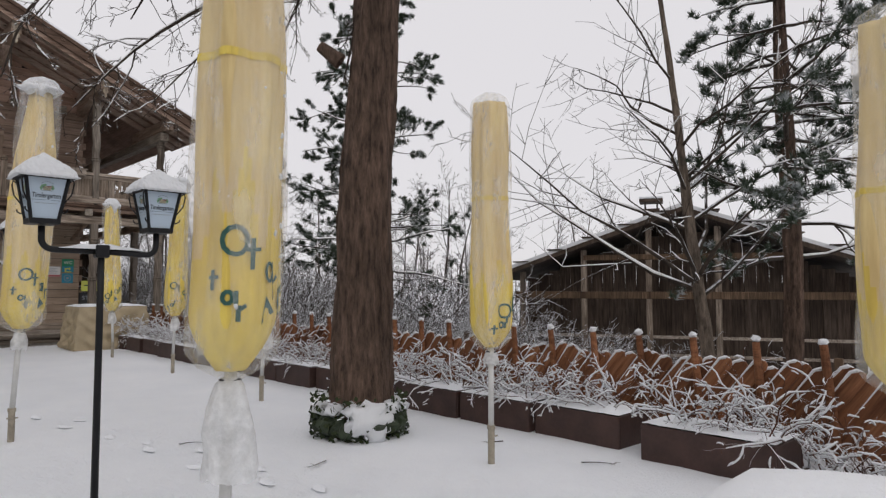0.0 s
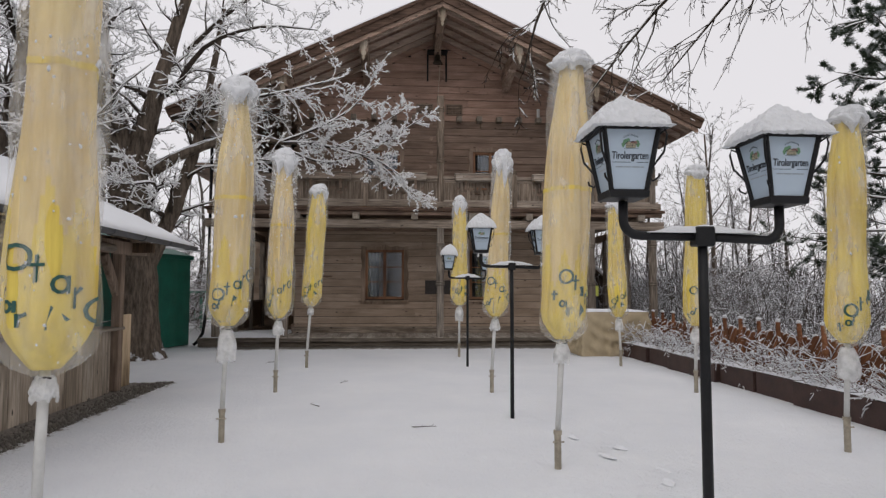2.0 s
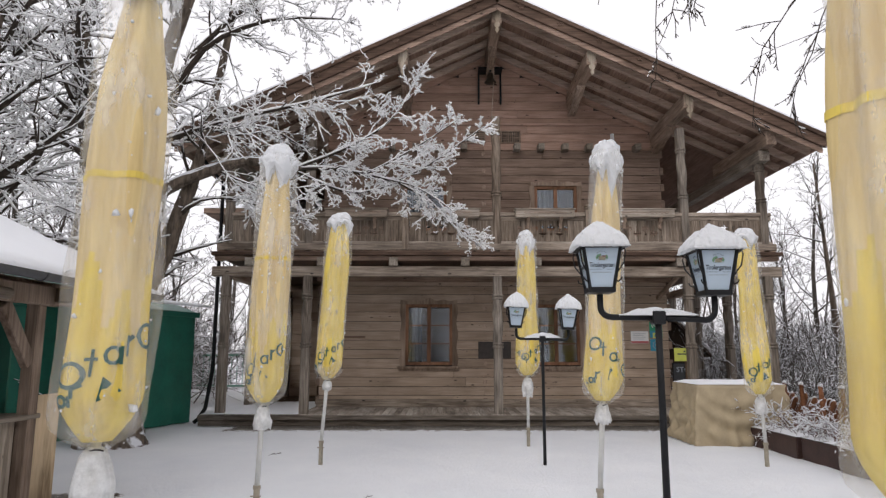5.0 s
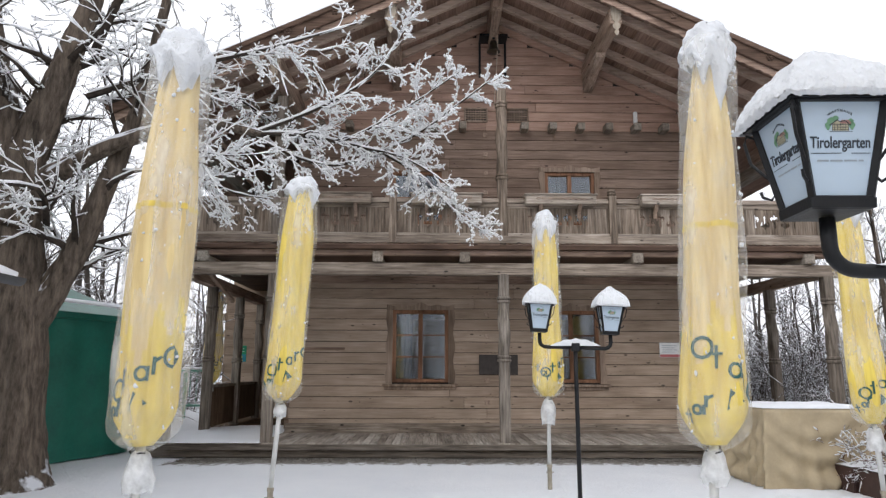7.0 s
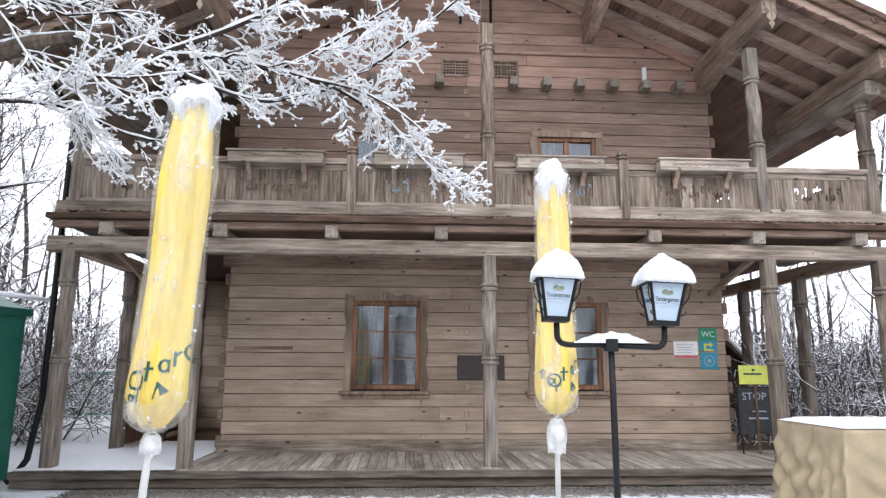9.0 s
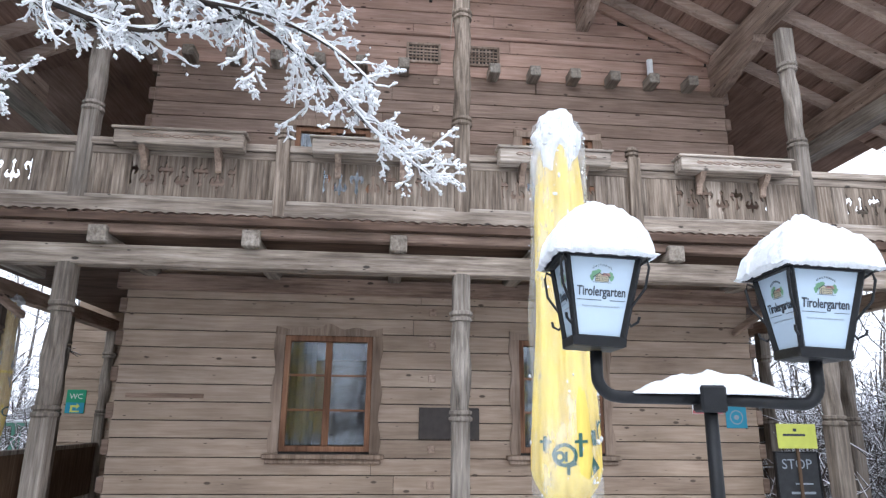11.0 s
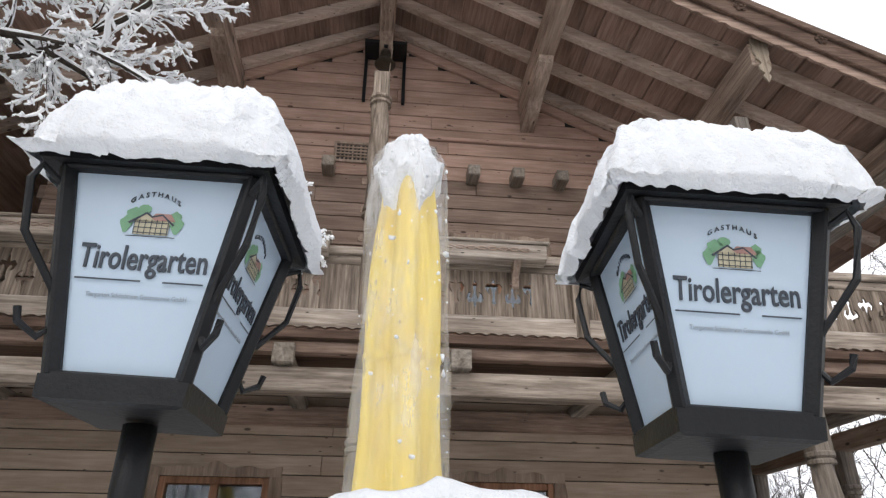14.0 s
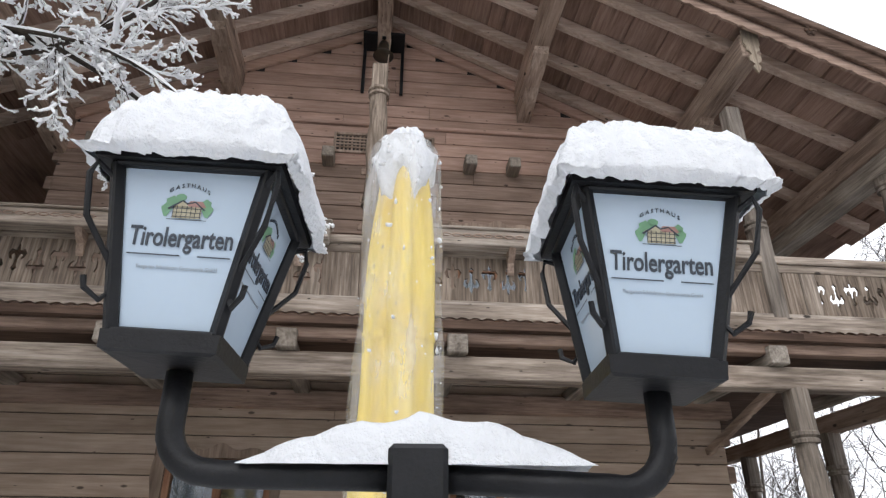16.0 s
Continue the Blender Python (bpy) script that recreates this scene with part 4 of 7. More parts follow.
def build_wall_details():
    for k in range(6):
        for s in (-1, 1):
            y = 1.98 + 0.636 * k if s > 0 else 2 * CY - (1.98 + 0.636 * k)
            p = part("beam_end", boxes(((WX, y - 0.085, 6.88), (WX + 0.3, y + 0.085, 7.05)), bevel=0.014), M_GREY_X, house, "square sawn beam end")
    part("bronze_plate", boxes(((WX + 0.004, 0.93, 1.46), (WX + 0.03, 1.76, 1.88)), bevel=0.005), M_PLATE, house)
    # bell in an iron frame
    b = part("bell_frame", boxes(((-22.45, CY - 0.32, 8.2), (-22.4, CY - 0.27, 9.05)), ((-22.45, CY + 0.27, 8.2), (-22.4, CY + 0.32, 9.05)), ((-22.45, CY - 0.32, 9.05), (-22.05, CY + 0.32, 9.1)), ((-22.1, CY - 0.03, 8.98), (-22.05, CY + 0.03, 9.2)), bevel=0.006), M_BLACK, house, "black iron frame with a small bell")
    bm = turned(bmesh.new(), [(0.03, 8.97), (0.07, 8.95), (0.09, 8.88), (0.1, 8.8), (0.13, 8.73), (0.16, 8.7), (0.15, 8.69)], 18, lambda a, z: 1.0)
    p = part("bell", bm, M_BELL, b, smooth=True)
    p.location = (-22.15, CY, 0)
    part("bell_rope", tube(bmesh.new(), [(-22.1, CY + 0.1, 9.0), (-22.1, CY + 0.06, 8.3), (-22.2, CY, 7.4)], 0.01, 5), M_PALE, b)


build_walls()
build_windows()
build_porch()
build_balcony()
build_roof()
build_wall_details()


def build_wing():
    """The lower wing set back behind the deck."""
    w = thing("house_wing", (-27, -4.6, 0), "lower brown log wing with a snowy hipped roof", "house")
    body = part("wall", boxes(((-6, -1.35, 0.0), (-0.04, 1.5, 3.5)), ((-7, -1.35, 3.5), (-0.6, 1.5, 6.2))), M_WALL, w)
    rng = random.Random(2)
    z = 0.25
    while z < 3.4:
        h = 0.24
        for a, b in ((-1.35, 0.35), (0.354, 1.5)):
            p = part("plank", boxes(((-0.04, a, 0), (0.004 * rng.random(), b, h - 0.01)), bevel=0.006), M_WALL, body)
            p.location.z = z
        if int(z / h) % 2 == 0:
            p = part("log_end", boxes(((-0.2, -1.5, 0.02), (0.03, -1.3, h - 0.03)), bevel=0.012), M_WALL, body)
            p.location.z = z
        z += h
    bm = bmesh.new()
    lo = [bm.verts.new(p) for p in ((-0.2, -3.4, 6.4), (-0.2, 1.6, 6.4), (-8, 1.6, 6.4), (-8, -3.4, 6.4))]
    ra, rb = bm.verts.new((-2.6, -0.6, 7.5)), bm.verts.new((-6, -0.6, 7.5))
    for f in ((lo[0], lo[1], ra), (lo[1], lo[2], rb, ra), (lo[2], lo[3], rb), (lo[3], lo[0], ra, rb), (lo[3], lo[2], lo[1], lo[0])):
        bm.faces.new(f)
    part("roof_snow", bm, M_SNOW, w)
    part("eave", boxes(((-8, -3.4, 6.22), (-0.2, 1.6, 6.38))), M_BEAM_Y, w)
    part("door", boxes(((0.0, 0.62, 0.22), (0.05, 1.45, 2.35)), bevel=0.01), M_HUT_DARK, w, "dark plank door")


build_wing()


# ---- double lanterns down the middle of the terrace ----
def fit_width(me, width):
    xs = [v.co.x for v in me.vertices]
    k = width / (max(xs) - min(xs))
    mid = (max(xs) + min(xs)) / 2
    for v in me.vertices:
        v.co = Vector(((v.co.x - mid) * k, v.co.y * k, v.co.z))
    return me


TEXT_NAME = fit_width(lettering("Tirolergarten", 0.03, 0.0008, 0.0004), 0.165)
for v in TEXT_NAME.vertices:
    v.co.y *= 1.5
TEXT_TOP = fit_width(lettering("GASTHAUS", 0.02, 0.0006, 0.0, 1.5), 0.066)
for v in TEXT_TOP.vertices:
    v.co.y += 0.004 - 11.0 * v.co.x ** 2
TEXT_NAME.materials.append(M_PRINT)
TEXT_TOP.materials.append(M_PRINT)


def flat_shape(name, polys, material):
    me = bpy.data.meshes.new(name)
    vs, fs = [], []
    for poly in polys:
        fs.append(list(range(len(vs), len(vs) + len(poly))))
        vs += [(x, y, 0.0) for x, y in poly]
    me.from_pydata(vs, [], fs)
    me.materials.append(material)
    return me


def disc(cx, cy, rx, ry, n=12, wob=0.0):
    return [(cx + rx * (1 + wob * math.sin(3 * a)) * math.cos(a), cy + ry * (1 + wob * math.cos(4 * a)) * math.sin(a)) for a in [2 * math.pi * k / n for k in range(n)]]


def rect(x0, y0, x1, y1):
    return [(x0, y0), (x1, y0), (x1, y1), (x0, y1)]


TREES_PRINT = flat_shape("tree_print", [disc(-0.033, -0.006, 0.008, 0.011, 14, 0.2), disc(0.033, -0.005, 0.009, 0.011, 14, 0.2), disc(-0.024, 0.008, 0.011, 0.009, 12, 0.15), disc(0.03, 0.006, 0.008, 0.008, 12, 0.15), disc(-0.012, 0.015, 0.009, 0.007, 10, 0.1)], M_PRINT_GREEN)
HOUSE_PRINT = flat_shape("house_print", [[(-0.029, 0.0), (-0.008, 0.013), (0.012, 0.0)], rect(-0.022, -0.018, 0.024, 0.002), [(0.0, 0.002), (0.012, 0.011), (0.029, 0.001)]], M_PRINT_TAN)
LINES_PRINT = flat_shape("line_print", [rect(-0.082, -0.012, 0.002, -0.0098), rect(0.03, -0.012, 0.082, -0.0098), rect(-0.03, 0.0488, 0.034, 0.05), [(-0.031, 0.068), (-0.008, 0.0835), (0.0, 0.078), (0.013, 0.0815), (0.031, 0.067), (0.028, 0.066), (0.013, 0.079), (0.0, 0.0755), (-0.008, 0.0805), (-0.028, 0.066)]], M_PRINT)
SMALL_PRINT = fit_width(lettering("Tiergarten Schönbrunn Gastronomie GmbH", 0.01, 0.0003, 0.0), 0.128)
for v in SMALL_PRINT.vertices:
    v.co.y = v.co.y * 1.25 - 0.031
SMALL_PRINT.materials.append(M_PRINT_GREY)
SMALL_BARS = flat_shape("small_print", [rect(a, -0.031, b, -0.026) for a, b in ((-0.064, -0.032), (-0.028, 0.006), (0.01, 0.046), (0.05, 0.064))], M_PRINT_GREY)
HOUSE_LINES = [rect(-0.022, y, 0.024, y + 0.0012) for y in (-0.016, -0.009, -0.002)] + [rect(x, -0.018, x + 0.0011, 0.003) for x in (-0.022, -0.016, -0.008, 0.0, 0.007, 0.014, 0.022)]
ROOF_PRINT = flat_shape("roof_print", [[(-0.002, 0.006), (0.004, 0.012), (0.024, 0.012), (0.031, 0.002), (0.004, 0.002)]], M_PRINT_ROSE)
DETAIL_PRINT = flat_shape("detail_print", HOUSE_LINES, M_PRINT)


def frustum(rows):
    """Square rings of half width q at height z, closed above and below."""
    bm = bmesh.new()
    ring = [[bm.verts.new((sx * q, sy * q, z)) for sx, sy in ((-1, -1), (1, -1), (1, 1), (-1, 1))] for q, z in rows]
    for a, b in zip(ring, ring[1:]):
        for k in range(4):
            bm.faces.new((a[k], a[(k + 1) % 4], b[(k + 1) % 4], b[k]))
    bm.faces.new(ring[0][::-1])
    bm.faces.new(ring[-1])
    return bm


def lantern(parent, y, z, snow, seed, tilt=0.0):
    hb, ht, h0, h1 = 0.08, 0.124, 0.034, 0.308
    lan = part("lantern", frustum(((0.03, 0.001), (0.08, 0.003), (0.089, 0.006), (0.091, 0.034))), M_BLACK, parent, "black four-sided lantern with milky printed panels")
    lan.location = (0, y + math.radians(tilt) * 0.17, z)
    lan.rotation_euler = (math.radians(tilt), 0, 0)
    for sx in (-1, 1):
        for sy in (-1, 1):
            part("corner_bar", bar(bmesh.new(), (sx * hb, sy * hb, h0), (sx * ht, sy * ht, h1), 0.018, 0.02, 0.003, up=(sx, sy, 0.0)), M_BLACK, lan)
    for q, zz, w in ((ht, h1, 0.014), (hb, h0, 0.012)):
        for s in (-1, 1):
            part("rim_bar", bar(bmesh.new(), (s * q, -q, zz), (s * q, q, zz), 0.02, w, 0.003), M_BLACK, lan)
            part("rim_bar", bar(bmesh.new(), (-q, s * q, zz), (q, s * q, zz), 0.02, w, 0.003), M_BLACK, lan)
    part("roof", frustum(((0.128, 0.308), (0.15, 0.304), (0.152, 0.318), (0.07, 0.391), (0.03, 0.416))), M_BLACK, lan)
    # panels with their print
    slope = math.atan2(ht - hb, h1 - h0)
    for k in range(4):
        m = Matrix.Rotation(math.pi / 2 * k, 4, "Z") @ Matrix.Translation(((hb + ht) / 2 - 0.004, 0, (h0 + h1) / 2)) @ Matrix.Rotation(slope, 4, "Y")
        bm = bmesh.new()
        hh = (h1 - h0) / 2 / math.cos(slope)
        v = [bm.verts.new(p) for p in ((0, -hb + 0.006, -hh), (0, hb - 0.006, -hh), (0, ht - 0.006, hh), (0, -ht + 0.006, hh), (-0.004, -hb + 0.006, -hh), (-0.004, hb - 0.006, -hh), (-0.004, ht - 0.006, hh), (-0.004, -ht + 0.006, hh))]
        for f in ((0, 1, 2, 3), (7, 6, 5, 4), (0, 4, 5, 1), (1, 5, 6, 2), (2, 6, 7, 3), (3, 7, 4, 0)):
            bm.faces.new([v[j] for j in f])
        p = part("panel", bm, M_PANEL, lan)
        p.matrix_local = m
        face = Matrix(((0, 0, 1, 0.0015), (1, 0, 0, 0), (0, 1, 0, 0), (0, 0, 0, 1)))
        for name, me, up, lift in (("name_print", TEXT_NAME, 0.002, 0.0), ("top_print", TEXT_TOP, 0.1, 0.0), ("tree_print", TREES_PRINT, 0.07, 0.0), ("house_print", HOUSE_PRINT, 0.068, 0.0006), ("roof_print", ROOF_PRINT, 0.068, 0.0009), ("detail_print", DETAIL_PRINT, 0.068, 0.0012), ("line_print", LINES_PRINT, -0.002, 0.0012), ("small_print", SMALL_PRINT if tilt else SMALL_BARS, -0.005, 0.0)):
            ob = link_mesh(name, me, None, lan)
            ob.matrix_local = m @ face @ Matrix.Translation((0, up, lift))
        # iron scroll at each corner
        bm = bmesh.new()
        a = math.pi / 2 * k + math.pi / 4
        out = Vector((math.cos(a), math.sin(a), 0))
        q0, q1 = ht * 1.42, hb * 1.42
        tube(bm, [out * (q0 + 0.0) + Vector((0, 0, 0.28)), out * (q0 + 0.028) + Vector((0, 0, 0.295)), out * (q0 + 0.035) + Vector((0, 0, 0.27)), out * (q0 + 0.02) + Vector((0, 0, 0.2)), out * (q1 + 0.032) + Vector((0, 0, 0.14)),
                  out * (q1 + 0.012) + Vector((0, 0, 0.1)), out * (q1 + 0.03) + Vector((0, 0, 0.075)), out * (q1 + 0.055) + Vector((0, 0, 0.088)), out * (q1 + 0.06) + Vector((0, 0, 0.105))], 0.005, 6)
        part("scroll", bm, M_BLACK, lan)
    # a puffed, grainy pillow of snow on the pyramid of the roof
    bm = bmesh.new()
    n = 72
    rows = []
    for i in range(n + 1):
        row = []
        for j in range(n + 1):
            u, w = math.sin(math.pi / 2 * (2 * i / n - 1)), math.sin(math.pi / 2 * (2 * j / n - 1))
            e = max(abs(u), abs(w))
            soft = min(1.0, (u ** 8 + w ** 8) ** 0.125)
            puff = (1 - soft ** 5.0) ** 0.5
            q = 0.18 + 0.01 * noise.noise(Vector((u * 3, w * 3, seed))) + 0.005 * noise.noise(Vector((u * 14, w * 14, seed)))
            crumb = 0.009 * noise.noise(Vector((u * 8 + seed, w * 8, 4))) + 0.005 * noise.noise(Vector((u * 22 + seed, w * 22, 8)))
            base = 0.311 + (1 - e) * 0.13
            bulge = snow * puff * (0.92 + 0.22 * noise.noise(Vector((u * 1.4 + seed, w * 1.4, 1)))) + crumb * min(1.0, 0.35 + puff)
            swell = 1 - 0.03 * puff + 0.05 * puff * (1 - puff)
            if i in (0, n) or j in (0, n):
                q, base = q * 0.9, 0.303
            row.append(bm.verts.new((u * q * swell + 0.6 * crumb, w * q * swell - 0.6 * crumb, base + bulge)))
        rows.append(row)
    for i in range(n):
        for j in range(n):
            bm.faces.new((rows[i][j], rows[i + 1][j], rows[i + 1][j + 1], rows[i][j + 1]))
    part("snow_cap", bm, M_CLUMP, lan, "thick cap of fresh snow" if snow > 0.06 else "thin cap of snow", smooth=True)
    return lan


def street_lamp(x, y, snow, seed, turn, tilt=0.0, drops=(0.0, 0.0), lift=0.0, reach=0.385):
    t = thing("street_lamp", (x, y, 0), "black iron double lantern post with snow on its caps", "street lamp", "lamps along the terrace", turn=turn)
    bm = tube(bmesh.new(), [(0, 0, -0.05), (0, 0, 1.4), (0, 0, 1.815 + lift)], [0.025, 0.023, 0.022], 14)
    part("pole", bm, M_BLACK, t, smooth=True)
    part("hub", boxes(((-0.042, -0.045, 1.772 + lift), (0.042, 0.045, 1.862 + lift)), bevel=0.008), M_BLACK, t)
    for s in (-1, 1):
        drop = -0.01 * s
        pts = [(0, 0, 1.817 + lift), (0, s * (reach - 0.085), 1.812 + lift + drop * 0.8)]
        for k in range(7):
            a = math.pi / 2 * k / 6
            pts.append((0, s * (reach - 0.07 + 0.07 * math.sin(a)), 1.882 + lift + drop - 0.07 * math.cos(a)))
        pts.append((0, s * reach, 1.975 + lift))
        part("arm", tube(bmesh.new(), pts, 0.0215, 12), M_BLACK, t, smooth=True)
        lantern(t, s * reach, 1.969 + lift + drop - drops[0 if s < 0 else 1], snow * (1.0 if s < 0 else 0.95), seed + s, tilt)
    bm = bmesh.new()
    n, m = 30, 8
    rows = []
    for i in range(n + 1):
        f = 2 * i / n - 1
        hgt = (0.075 - 0.035 * abs(f)) * (1 - abs(f) ** 3) * 0.95 * snow / 0.1 * (1 + 0.5 * noise.noise(Vector((f * 3, seed, 0))) + 0.15 * noise.noise(Vector((f * 11, seed, 5)))) + 0.004
        rows.append([bm.verts.new(((0.034 + 0.01 * noise.noise(Vector((f * 6, j, seed)))) * math.cos(math.pi * j / m), f * 0.27, 1.832 + lift + hgt * math.sin(math.pi * j / m))) for j in range(m + 1)])
    for a, b in zip(rows, rows[1:]):
        for j in range(m):
            bm.faces.new((a[j], b[j], b[j + 1], a[j + 1]))
    part("arm_snow", bm, M_CLUMP, t, smooth=True)
    return t


street_lamp(-4.965, 1.405, 0.05, 3, 0, lift=-0.015, reach=0.37)
street_lamp(-10.115, 1.445, 0.075, 6, -2, lift=0.04)
street_lamp(-15.5, 1.488, 0.115, 9, -4, -3.0, (0.0, 0.01))


# ---- closed umbrellas in plastic wrap ----
def umbrella(x, y, z_bot, z_top, seed, lean=(0.0, 0.0), width=1.0, snow=0.6, bag=0.6, taper=0.06, peak=0.15, crown=1.0, faded=True):
    rng = random.Random(seed)
    t = thing("umbrella", (x, y, 0), "closed yellow parasol wrapped in clear plastic, tied round its pole", "umbrella", "wrapped umbrellas")
    lx, ly = lean
    ph = [rng.random() * 6.28 for _ in range(6)]

    def centre(z):
        return lx * z, ly * z

    def profile(f):
        body = 0.188 - taper * f ** 1.5 + 0.012 * math.sin(f * 9 + ph[0])
        if f < 0.1:
            body *= 0.34 + 0.66 * math.sin(math.pi / 2 * f / 0.1)
        if f > 0.72:
            body *= 1 - peak * ((f - 0.72) / 0.28) ** 1.3
        return body * width

    def folds(a, f):
        s = 0.26 * (abs(math.sin(3 * a + ph[1] + 0.45 * math.sin(f * 5 + ph[2]))) ** 0.8 - 0.7) + 0.05 * math.sin(4 * a + ph[3] + 3 * f) + 0.03 * math.sin(13 * a + ph[4] + 5 * f)
        return 1 + s * (0.4 + 0.6 * min(1, f * 4))

    def surface(a, z, add_r=0.0):
        f = (z - z_bot) / (z_top - z_bot)
        r = profile(f) * folds(a, f) + add_r
        cx, cy = centre(z)
        return (cx + r * math.cos(a), cy + r * math.sin(a), z)
    n, m = 56, 54
    bm = bmesh.new()
    rings = [[bm.verts.new(surface(2 * math.pi * k / n, z_bot + (z_top - z_bot) * i / m)) for k in range(n)] for i in range(m + 1)]
    for a, b in zip(rings, rings[1:]):
        for k in range(n):
            bm.faces.new((a[k], a[(k + 1) % n], b[(k + 1) % n], b[k]))
    bm.faces.new(rings[0][::-1])
    bm.faces.new(rings[-1])
    bm.faces.ensure_lookup_table()
    # the valance hangs over the lower third, brighter than the canvas above
    for i in range(m):
        for k in range(n):
            f = i / m
            bm.faces[i * n + k].material_index = 1 if faded and f > 0.27 + 0.06 * math.sin(7 * k * 6.28 / n + ph[1]) + 0.04 * math.sin(3 * k * 6.28 / n + ph[4]) else 0
    canopy = part("canopy", bm, M_FABRIC, t, "folded yellow canvas with green print", smooth=True)
    canopy.data.materials.append(M_FABRIC_TAN)
    # a tie strap round the folded canvas
    zs = z_bot + 0.55 * (z_top - z_bot) * (0.9 + 0.2 * rng.random())
    bm = bmesh.new()
    lo = [bm.verts.new(surface(2 * math.pi * k / n, zs, 0.004)) for k in range(n)]
    hi = [bm.verts.new(surface(2 * math.pi * k / n, zs + 0.035, 0.004)) for k in range(n)]
    for k in range(n):
        bm.faces.new((lo[k], lo[(k + 1) % n], hi[(k + 1) % n], hi[k]))
    part("strap", bm, M_FABRIC, canopy)
    # green print: rings, bars and a wedge that run round the hem
    bm = bmesh.new()

    def ribbon(path, w=0.011):
        prev = None
        for i, (a, z) in enumerate(path):
            a2, z2 = path[min(i + 1, len(path) - 1)]
            a1, z1 = path[max(i - 1, 0)]
            r = profile((z - z_bot) / (z_top - z_bot))
            dx, dz = (a2 - a1) * r, z2 - z1
            q = math.hypot(dx, dz) + 1e-9
            nx, nz = -dz / q * w, dx / q * w
            p = [bm.verts.new(surface(a + s * nx / r, z + s * nz, 0.006)) for s in (-1, 1)]
            if prev:
                bm.faces.new((prev[0], p[0], p[1], prev[1]))
            prev = p
    a0 = -0.9 + 0.9 * rng.random()
    for line in range(2):
        z0 = z_bot + 0.42 - 0.17 * line
        a = a0 - 0.5 * line
        tilt = 0.12 if rng.random() < 0.6 else -0.16
        for k in range(5 if line == 0 else 3):
            kind = (k + line) % 4
            zc = z0 + tilt * (k - 2) * 0.4
            s = 0.055 if line == 0 else 0.035
            if kind == 0:
                ribbon([(a + s * 5.5 * math.cos(q), zc + s * 1.05 * math.sin(q)) for q in [2 * math.pi * i / 12 for i in range(13)]], 0.01)
            elif kind == 1:
                ribbon([(a - 0.05, zc - s), (a - 0.04, zc + s * 1.4)], 0.01)
                ribbon([(a - 0.2, zc + s * 0.5), (a + 0.14, zc + s * 0.55)], 0.008)
            elif kind == 2:
                ribbon([(a + s * 3.2 * math.cos(q), zc + s * 0.7 * math.sin(q)) for q in [2 * math.pi * i / 10 for i in range(11)]], 0.009)
                ribbon([(a + 0.18, zc - s * 0.8), (a + 0.18, zc + s * 0.8)], 0.009)
            else:
                ribbon([(a - 0.12, zc - s), (a - 0.12, zc + s * 0.9)], 0.01)
                ribbon([(a - 0.12, zc + s * 0.3), (a + 0.08, zc + s * 0.9)], 0.009)
            a += 0.48 if line == 0 else 0.36
        if line == 1:
            v = [bm.verts.new(surface(a + 0.1 + p, z0 + q, 0.006)) for p, q in ((0.0, -0.05), (0.55, 0.0), (0.1, 0.07))]
            bm.faces.new(v)
    part("print", bm, M_LETTER, canopy, "green printed marks")
    # the plastic wrap, wider than the canvas, gathered at the pole
    n2, m2 = 44, 46
    bm = bmesh.new()
    z0, z1 = z_bot - 0.045, z_top + 0.09
    side = rng.random() * 6.28
    rings = []
    for i in range(m2 + 1):
        z = z0 + (z1 - z0) * i / m2
        f = min(1.0, max(0.0, (z - z_bot) / (z_top - z_bot)))
        r = (0.197 - 0.4 * taper * f ** 1.5) * width + 0.006 * math.sin(f * 14 + ph[5])
        b = (z - z0) / 0.16
        if b < 1:
            r = 0.035 + (r - 0.035) * max(0.0, math.sin(math.pi / 2 * b)) ** 0.8
        c = (z1 - z) / 0.1
        if c < 1:
            r *= 0.55 + 0.45 * max(0.0, math.sin(math.pi / 2 * c)) ** 0.6
        cx, cy = centre(z)
        ring = []
        for k in range(n2):
            a = 2 * math.pi * k / n2
            w = 1 + 0.1 * math.cos(a - side) * math.cos(a - side) + 0.05 * noise.noise(Vector((math.cos(a) * 2.2, math.sin(a) * 2.2, z * 2.5 + seed))) * 2 + 0.025 * math.sin(9 * a + z * 2)
            ring.append(bm.verts.new((cx + r * w * math.cos(a), cy + r * w * math.sin(a), z)))
        rings.append(ring)
    for a, b in zip(rings, rings[1:]):
        for k in range(n2):
            bm.faces.new((a[k], a[(k + 1) % n2], b[(k + 1) % n2], b[k]))
    bm.faces.new(rings[-1])
    wrap = part("plastic_wrap", bm, M_FILM, t, "clear crumpled plastic wrap", smooth=True)
    wrap.visible_shadow = False
    # loose plastic hanging below the tie
    bm = bmesh.new()
    cx, cy = centre(z_bot - 0.1)
    length = 0.1 + 0.22 * bag
    na, nl = 40, 16
    rows = []
    for i in range(nl + 1):
        f = i / nl
        z = z_bot - 0.03 - length * f * (1 + 0.1 * noise.noise(Vector((seed, f, 0))))
        ring = []
        for k in range(na):
            a = 2 * math.pi * k / na
            here = Vector((math.cos(a) * 1.6, math.sin(a) * 1.6, f * 2.2 + seed))
            r = 0.034 + (0.035 + 0.045 * bag) * f ** 0.5 * (1 - 0.35 * f ** 3) * (1 + 0.45 * noise.noise(here)) + 0.012 * f * noise.noise(here * 3.1)
            ring.append(bm.verts.new((cx + r * math.cos(a), cy + r * math.sin(a), z + 0.03 * f * noise.noise(here * 2))))
        rows.append(ring)
    for p, q in zip(rows, rows[1:]):
        for k in range(na):
            bm.faces.new((p[k], q[k], q[(k + 1) % na], p[(k + 1) % na]))
